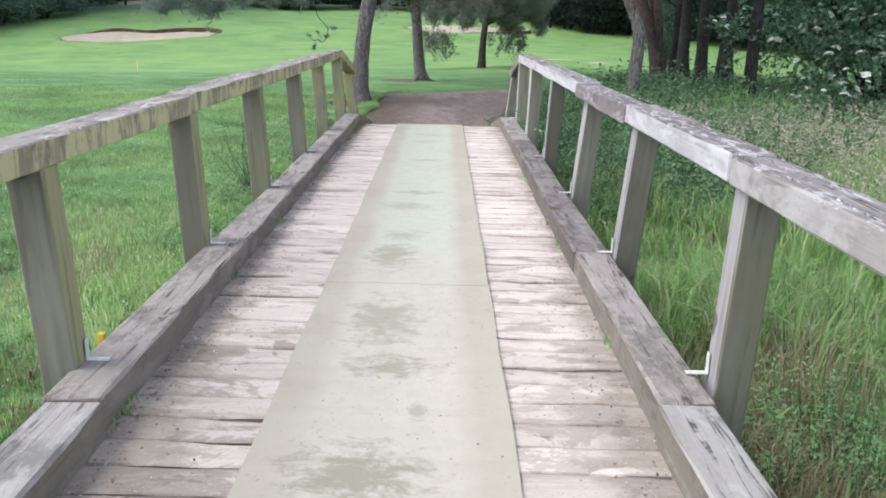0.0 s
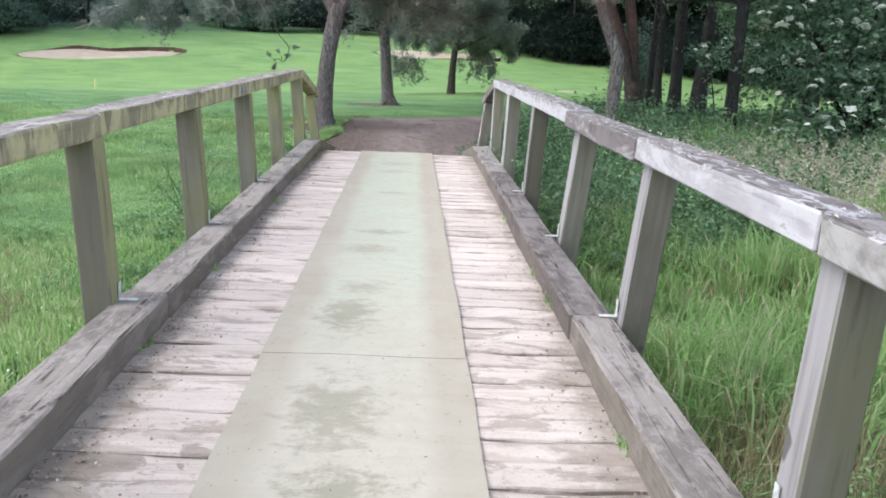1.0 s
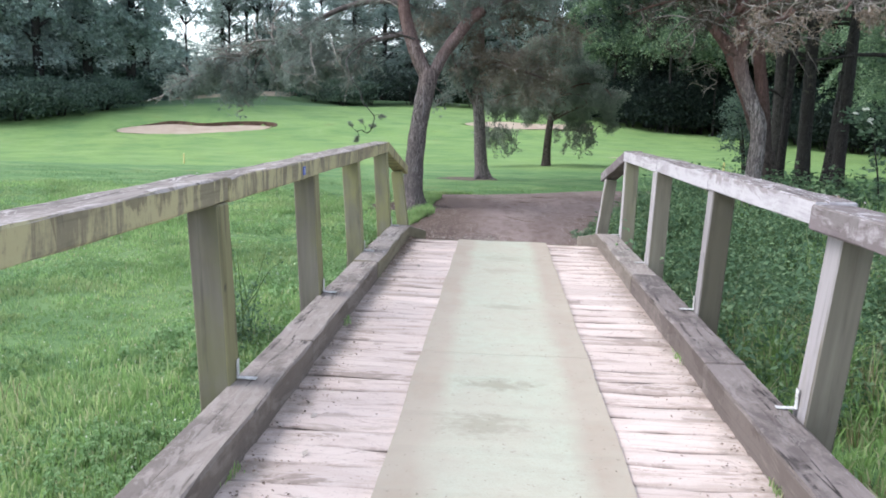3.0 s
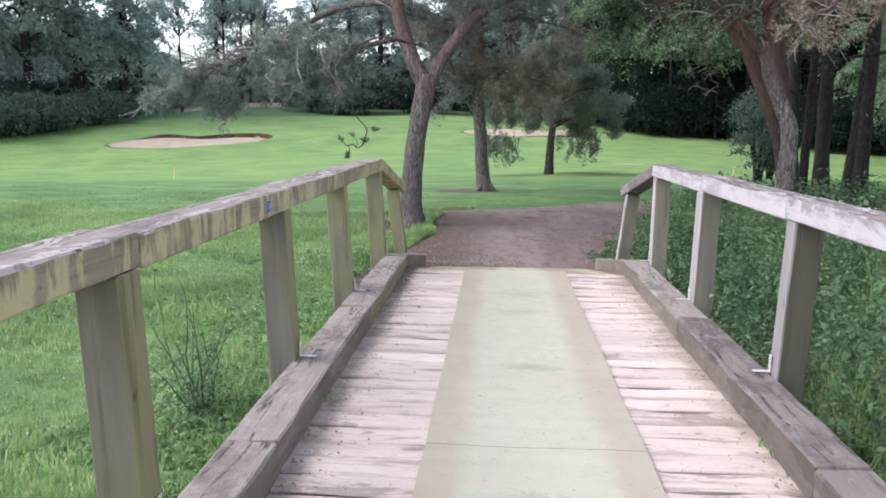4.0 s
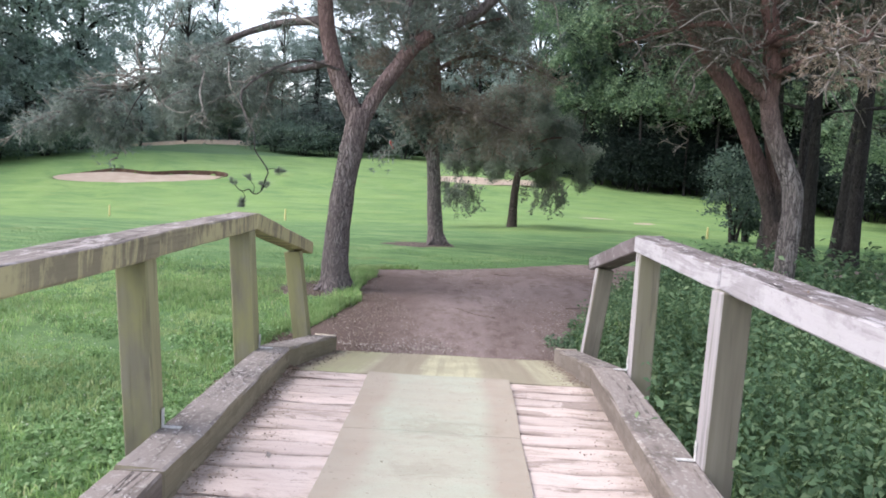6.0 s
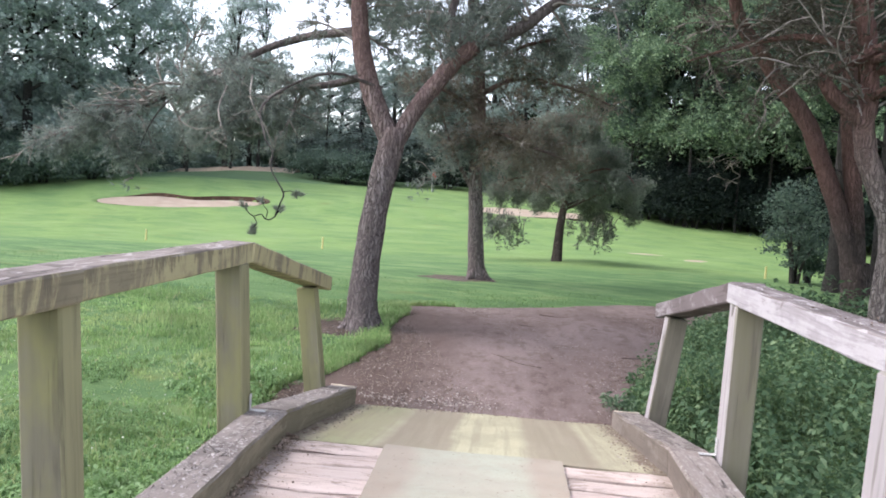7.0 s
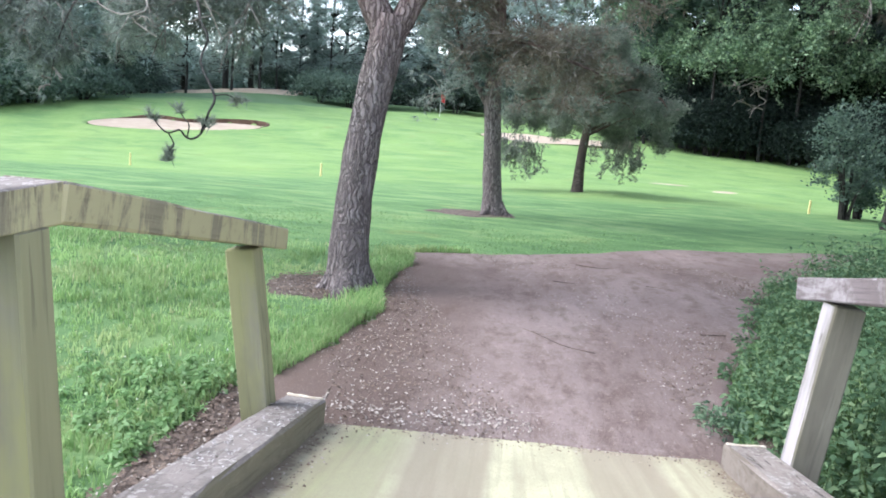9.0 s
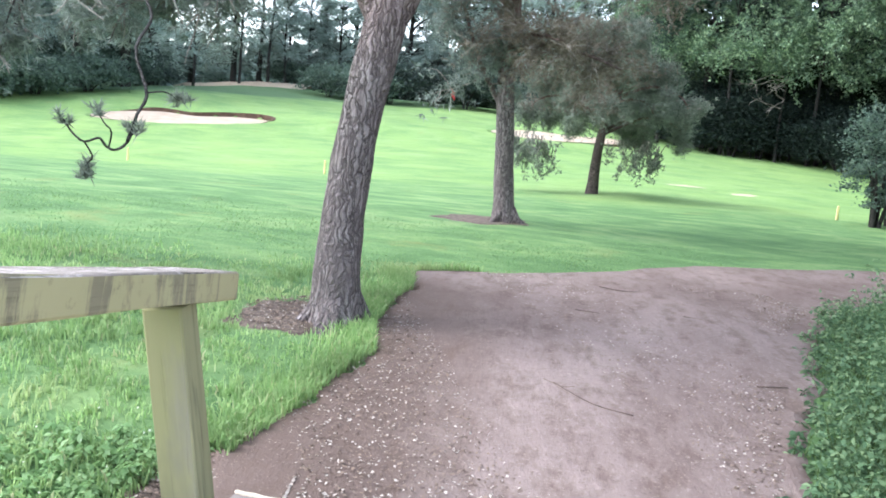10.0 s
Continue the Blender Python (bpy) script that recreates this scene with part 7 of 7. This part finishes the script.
    ob = leaf_mesh("leafy_plant", at, 0.042, LEAF_LIGHT, rng, level=0.4, slim=0.4)
    tagged(ob, "low pale leafy plant at the path's edge", "plant")
    # taller weeds growing up against the left side
    # a spindly weed with bare upper stalks
    bx, by = -1.84, 7.22
    gz = float(height(bx, by))
    weed = thing("tall_weed", "spindly dark green weed with bare upper stalks beside the bridge", "weed")
    leaves = []
    for k in range(13):
        long = 0.92 if k < 3 else rng.uniform(0.45, 0.8)
        way = np.array((rng.normal(0, 0.22), rng.normal(0, 0.22), 1.0))
        p = shoot((bx + rng.normal(0, 0.05), by + rng.normal(0, 0.06), gz - 0.02), way, long, 9, 0.0, 0.09, rng)
        stalk = Tubes(5)
        stalk.add(p, np.linspace(0.006, 0.0022, 10))
        stalk.link("stalk", STEM, weed)
        for q in p[1:]:
            n = 9 if q[2] < gz + 0.38 else 3
            leaves.append(q + rng.normal(0, 1, (n, 3)) * (0.05, 0.05, 0.03) * (1.0 if n > 5 else 0.5))
    for _ in range(90):
        leaves.append(np.array((bx + 0.08, by - 0.12, gz + 0.12)) + rng.normal(0, 1, (3, 3)) * (0.14, 0.16, 0.09))
    leaf_mesh("foliage", np.concatenate(leaves), 0.034, LEAF_LIGHT, rng, weed, "small dark green leaves", level=0.3, slim=0.4)
    nettles("weeds", "spindly green weeds beside the bridge", 10, (-1.75, -1.45, 4.6, 5.3), 0.5, 0.026, None, WEED)
    # longer grass fringing the path's edge
    y = rng.uniform(12.3, 17.4, 7000)
    left = np.interp(y, [11.6, 12.7, 13.3, 13.85, 14.35, 14.95, 15.7, 16.3, 17.0, 17.4], [-1.4, -1.44, -1.29, -1.18, -1.08, -1.2, -1.18, -1.11, -1.22, -0.57])
    x = left - np.abs(rng.normal(0, 0.16, len(y))) + 0.05
    keep = ~bare(x, y)
    at = np.stack([x[keep], y[keep], height(x[keep], y[keep])], 1)
    ob = blade_mesh("grass", at, 0.115, 0.005, BLADE, rng, 0.9)
    tagged(ob, "longer grass fringing the dirt path", "grass", kind="stuff")
    # crumbs and leaf bits lying on the deck along the kerbs
    n = 1500
    side = np.where(rng.uniform(size=n) < 0.6, -1, 1)
    x = side * np.clip(0.97 - np.abs(rng.normal(0, 0.13, n)), 0.56, 0.97)
    y = rng.uniform(-1.5, 10.1, n)
    at = np.stack([x, y, 0.006 + 0 * x], 1)
    ob = leaf_mesh("leaf_litter", at, 0.014, LITTER, rng, level=0.8, slim=0.7)
    tagged(ob, "dry leaf crumbs on the deck along the kerbs", "litter", kind="stuff")
    ob = leaf_mesh("wood_chips", at[:500] + rng.normal(0, 0.05, (500, 3)) * (0.6, 1, 0), 0.012, STONE, rng, level=0.8, slim=0.8)
    tagged(ob, "pale crumbs on the deck along the kerbs", "litter", kind="stuff")
    x, y = -0.95 + np.abs(rng.normal(0, 0.07, 70)), rng.uniform(-1.5, 9.5, 70)
    ob = leaf_mesh("wood_chips", np.stack([x, y, 0.009 + 0 * x], 1), 0.03, STONE, rng, level=0.6, slim=0.8)
    tagged(ob, "larger pale chips on the deck beside the kerb", "litter", kind="stuff")
    x, y = rng.uniform(-0.95, 0.95, 420), rng.uniform(-1.8, 10.1, 420)
    ob = leaf_mesh("leaf_litter", np.stack([x, y, 0.013 + 0 * x], 1), 0.012, STICK, rng, level=0.8, slim=0.35)
    tagged(ob, "scattered dark twig bits on the deck", "litter", kind="stuff")
    n = 1500
    x = -0.972 + np.abs(rng.normal(0, 0.09, n)) * (0.6 + 0.6 * rng.uniform(size=n))
    y = rng.uniform(-2.0, 4.5, n)
    keep = np.sin(y * 4.1) + np.sin(y * 9.7 + 1) + rng.normal(0, 0.7, n) > -0.2
    ob = leaf_mesh("leaf_litter", np.stack([x, y, 0.007 + 0 * x], 1)[keep], 0.017, LITTER_TAN, rng, level=0.75, slim=0.5)
    tagged(ob, "tan leaf crumbs drifted along the foot of the kerb", "litter", kind="stuff")
    # crumbs washed down the ramp, and spilt dirt across its foot
    n = 1000
    x = np.where(rng.uniform(size=n) < 0.6, rng.choice([-1, 1], n) * (0.97 - np.abs(rng.normal(0, 0.09, n))), rng.uniform(-0.97, 0.97, n))
    u = np.where(np.abs(x) > 0.8, rng.uniform(0, 1, n), 1 - np.abs(rng.normal(0, 0.05, n)))
    at = np.stack([x, 10.205 + 2.135 * u + 0.05 * x * u, 0.004 - 0.335 * u], 1)
    ob = leaf_mesh("leaf_litter", at[:700], 0.015, LITTER, rng, level=0.8, slim=0.7)
    tagged(ob, "brown crumbs of soil and leaf on the ramp", "litter", kind="stuff")
    ob = leaf_mesh("wood_chips", at[700:], 0.012, STONE, rng, level=0.8, slim=0.8)
    tagged(ob, "pale chips on the ramp", "litter", kind="stuff")
    # dry flakes of leaf and bark lying on the kerb tops near the ramp, and heaps against the kerb
    n = 900
    y = 10.15 - np.abs(rng.normal(0, 1.1, n))
    y = np.where(rng.uniform(size=n) < 0.25, rng.uniform(10.3, 12.2, n), y)
    x = -1.086 + rng.uniform(-0.09, 0.09, n)
    keep = np.sin(y * 7.3 + x * 9) + np.sin(y * 3.1 - x * 21) + rng.normal(0, 0.6, n) > -0.1
    x, y = x[keep], y[keep]
    at = np.stack([x, y, np.where(y < 10.23, 0.138, 0.138 - 0.1636 * (y - 10.23))], 1)
    ob = leaf_mesh("wood_chips", at, 0.019, FLAKE, rng, level=0.85, slim=0.45)
    tagged(ob, "pale dry leaf flakes on the muddy kerb top", "litter", kind="stuff")
    n = 800
    heap = rng.choice([8.2, 8.75, 9.2, 9.55, 9.95, 10.15], n, p=[0.08, 0.1, 0.22, 0.25, 0.15, 0.2])
    x = -0.975 + np.abs(rng.normal(0, 0.04, n))
    at = np.stack([x, np.minimum(heap + rng.normal(0, 0.13, n), 10.2), 0.004 + 0.025 * rng.uniform(size=n) * np.exp(-(x + 0.975) / 0.05)], 1)
    ob = leaf_mesh("leaf_litter", at, 0.02, LITTER_TAN, rng, level=0.7, slim=0.4)
    tagged(ob, "heaps of dry leaf crumbs against the kerb", "litter", kind="stuff")
    # small grass tufts growing at the foot of the kerbs
    spots = np.array([(-0.975, 4.35), (-0.975, 3.05), (0.975, 4.5), (0.975, 3.9), (0.975, 2.2), (-0.975, 1.4), (0.975, 6.2), (-0.975, 6.6)])
    at = np.repeat(np.column_stack([spots, np.full(len(spots), -0.005)]), 26, 0)
    at = at + rng.normal(0, 1, at.shape) * (0.012, 0.05, 0)
    ob = blade_mesh("grass", at, 0.045, 0.003, BLADE_TALL, rng, 0.9)
    tagged(ob, "small grass tufts growing beside the kerbs", "grass", kind="stuff")
    # clover flowers and daisies in the lawn
    x, y = field(900, -6, -1.5, 4, 13)
    keep = ~bare(x, y)
    at = np.stack([x[keep], y[keep], height(x[keep], y[keep]) + 0.07], 1)
    ob = leaf_mesh("clover_flowers", at, 0.012, BLOSSOM, rng, slim=0.9)
    tagged(ob, "small white clover flowers in the lawn", "flowers", kind="stuff")

    x, y = field(420, -4.2, -1.5, -2, 4.5)
    at = np.stack([x, y, height(x, y) + rng.uniform(0.08, 0.16, len(x))], 1)
    ob = leaf_mesh("daisies", at, 0.014, BLOSSOM, rng, slim=0.9)
    tagged(ob, "small white flowers in the rough grass", "flowers", kind="stuff")

    # splinters and pale flakes on the weathered rail tops
    for side, n, size, tone, label in ((1, 620, 0.03, FLAKE, "pale splinters and flakes on the weathered handrail"), (1, 520, 0.034, LITTER, "dark splinters lifting off the weathered handrail"), (-1, 300, 0.016, FLAKE, "pale lichen flakes on the mossy handrail")):
        y = rng.uniform(-1.9, 10.2, n)
        if side > 0:
            y = np.where(rng.uniform(size=n) < 0.65, rng.uniform(-1.9, 5.0, n), y)
        patch = np.sin(y * 2.3 + side) + np.sin(y * 5.1) + rng.normal(0, 0.7, n) > 0.0
        y = y[patch]
        x = side * (1.303 + np.where(rng.uniform(size=len(y)) < 0.6, rng.choice([-1, 1], len(y)) * 0.079, rng.uniform(-0.08, 0.08, len(y))))
        at = np.stack([x, y, 1.004 + rng.uniform(0, 0.007, len(y))], 1)
        ob = leaf_mesh("rail_flakes", at, size, tone, rng, level=0.6, slim=0.22, ways=np.tile((0.0, 1.0, 0.15), (len(y), 1)))
        tagged(ob, label, "flakes", kind="stuff")

    # chips, leaf litter and sticks on the path
    def chips(name, label, n, box, size, material, thin=None, slim=0.7):
        x, y = field(n, *box)
        if thin is not None:
            keep = thin(x, y)
            x, y = x[keep], y[keep]
        at = np.stack([x, y, height(x, y) + 0.03], 1)
        ob = leaf_mesh(name, at, size, material, rng, level=0.8, slim=slim)
        return tagged(ob, label, "litter", kind="stuff")

    edge = lambda x, y: on_path(x, y) & ((x < -0.55 + rng.normal(0, 0.35, len(x))) | (y < 12.3 + rng.exponential(0.4, len(x))) | (rng.uniform(size=len(x)) < 0.14) | (x > np.interp(y, [12, 13.8, 14.7, 16.1, 17.1], [1.0, 1.2, 1.5, 1.9, 2.4]) - np.abs(rng.normal(0, 0.2, len(x)))))
    chips("wood_chips", "pale wood chips scattered on the path", 15000, (-1.45, 3.0, 12.1, 18), 0.017, STONE, edge)
    chips("leaf_litter", "dry brown leaves scattered on the path", 34000, (-1.45, 3.0, 12.1, 18), 0.018, LITTER, edge)
    n = 520
    x = np.clip(-0.45 + rng.normal(0, 0.6, n), -1.05, 1.0)
    y = 12.38 + 0.05 * x + np.abs(rng.normal(0, 0.11, n)) + 0.12 * rng.uniform(size=n)
    ob = leaf_mesh("wood_chips", np.stack([x, y, height(x, y) + 0.034], 1), 0.021, STONE, rng, level=0.7, slim=0.75)
    tagged(ob, "pale wood chips drifted against the foot of the ramp", "litter", kind="stuff")
    chips("leaf_litter", "dry leaves on the bare soil", 16000, (-2.4, -1.1, 9.8, 16), 0.022, LITTER, lambda x, y: bare(x, y) & (np.abs(x) > 1.4))
    chips("wood_chips", "pale chips on the bare soil", 3500, (-2.4, -1.1, 9.8, 16), 0.018, STONE, lambda x, y: bare(x, y) & (np.abs(x) > 1.4))


scatter_plants()


def stick(pts, r, seed):
    rng = np.random.default_rng(seed)
    t = Tubes(6)
    z = [float(height(x, y)) + 0.043 for x, y in pts]
    t.add(curve([(x, y, h) for (x, y), h in zip(pts, z)], 9), np.linspace(r * 0.7, r * 0.35, 9), rng, 0.1)
    ob = t.link("fallen_stick", STICK)
    return tagged(ob, "thin dead stick lying on the dirt path", "stick", "sticks on the path")


stick([(0.08, 14.1), (0.16, 13.98), (0.3, 13.82), (0.5, 13.74)], 0.009, 1)
stick([(0.02, 14.15), (0.12, 14.05), (0.2, 14.08)], 0.006, 2)
stick([(0.6, 17.2), (0.8, 17.1), (1.0, 17.15)], 0.008, 3)
stick([(1.2, 16.2), (1.4, 16.15)], 0.008, 4)
stick([(1.35, 14.5), (1.55, 14.55)], 0.008, 5)
stick([(0.3, 16.0), (0.5, 15.97)], 0.007, 6)


# ---- course furniture ----
def stake(x, y, h, material, label):
    bm = bmesh.new()
    r = bmesh.ops.create_cone(bm, cap_ends=True, segments=10, radius1=0.035, radius2=0.03, depth=h)
    bmesh.ops.bevel(bm, geom=[e for e in bm.edges if e.calc_face_angle(0) > 1.0], offset=0.008, segments=1, affect="EDGES")
    ob = part("marker_stake", bm, material, None, "", False)
    ob.location = (x, y, float(height(x, y)) + h / 2 - 0.05)
    return tagged(ob, label, "stake", "marker stakes")


stake(-13.2, 35.4, 0.47, CREAM, "short pale yellow marker stake in the grass")
stake(-6.4, 34.6, 0.47, CREAM, "short pale yellow marker stake in the grass")
stake(7.9, 31.5, 0.42, CREAM, "short pale yellow marker stake in the grass")

# yellow peg just outside the bridge
bm = bmesh.new()
bmesh.ops.create_cube(bm, size=1.0)
bmesh.ops.scale(bm, vec=(0.03, 0.018, 0.75), verts=bm.verts)
bmesh.ops.bevel(bm, geom=bm.edges[:], offset=0.004, segments=1, affect="EDGES")
for y in (7.35, 1.97):
    o = new("marker_peg", bpy.data.meshes.new("marker_peg"))
    bm.to_mesh(o.data)
    o.data.materials.append(YELLOW)
    o.matrix_basis = pose(-1.40, y, -0.195, 0, 9, 0) if y > 5 else pose(-1.31, y, -0.29, 0, 3, 0)
    tagged(o, "yellow plastic peg leaning beside the bridge", "peg", "yellow pegs")
bm.free()

# pin and flag on the green
flag = thing("golf_flag", "red golf flag on a thin pole on the green", "flag", at=(-7.4, 83.0, float(height(-7.4, 83.0))))
bm = bmesh.new()
bmesh.ops.create_cone(bm, cap_ends=True, segments=8, radius1=0.02, radius2=0.015, depth=2.0)
bmesh.ops.translate(bm, vec=(0, 0, 1.0), verts=bm.verts)
part("pole", bm, WHITE, flag)
bm = bmesh.new()
bmesh.ops.create_grid(bm, x_segments=8, y_segments=6, size=0.5)
for v in bm.verts:
    u = v.co.x + 0.5
    v.co = Vector((0.02 + 0.36 * u, 0.05 * math.sin(u * 6), 1.7 + v.co.y * 0.7 - 0.3 * u))
bmesh.ops.solidify(bm, geom=bm.faces[:], thickness=0.01)
part("cloth", bm, RED, flag, "red flag cloth")
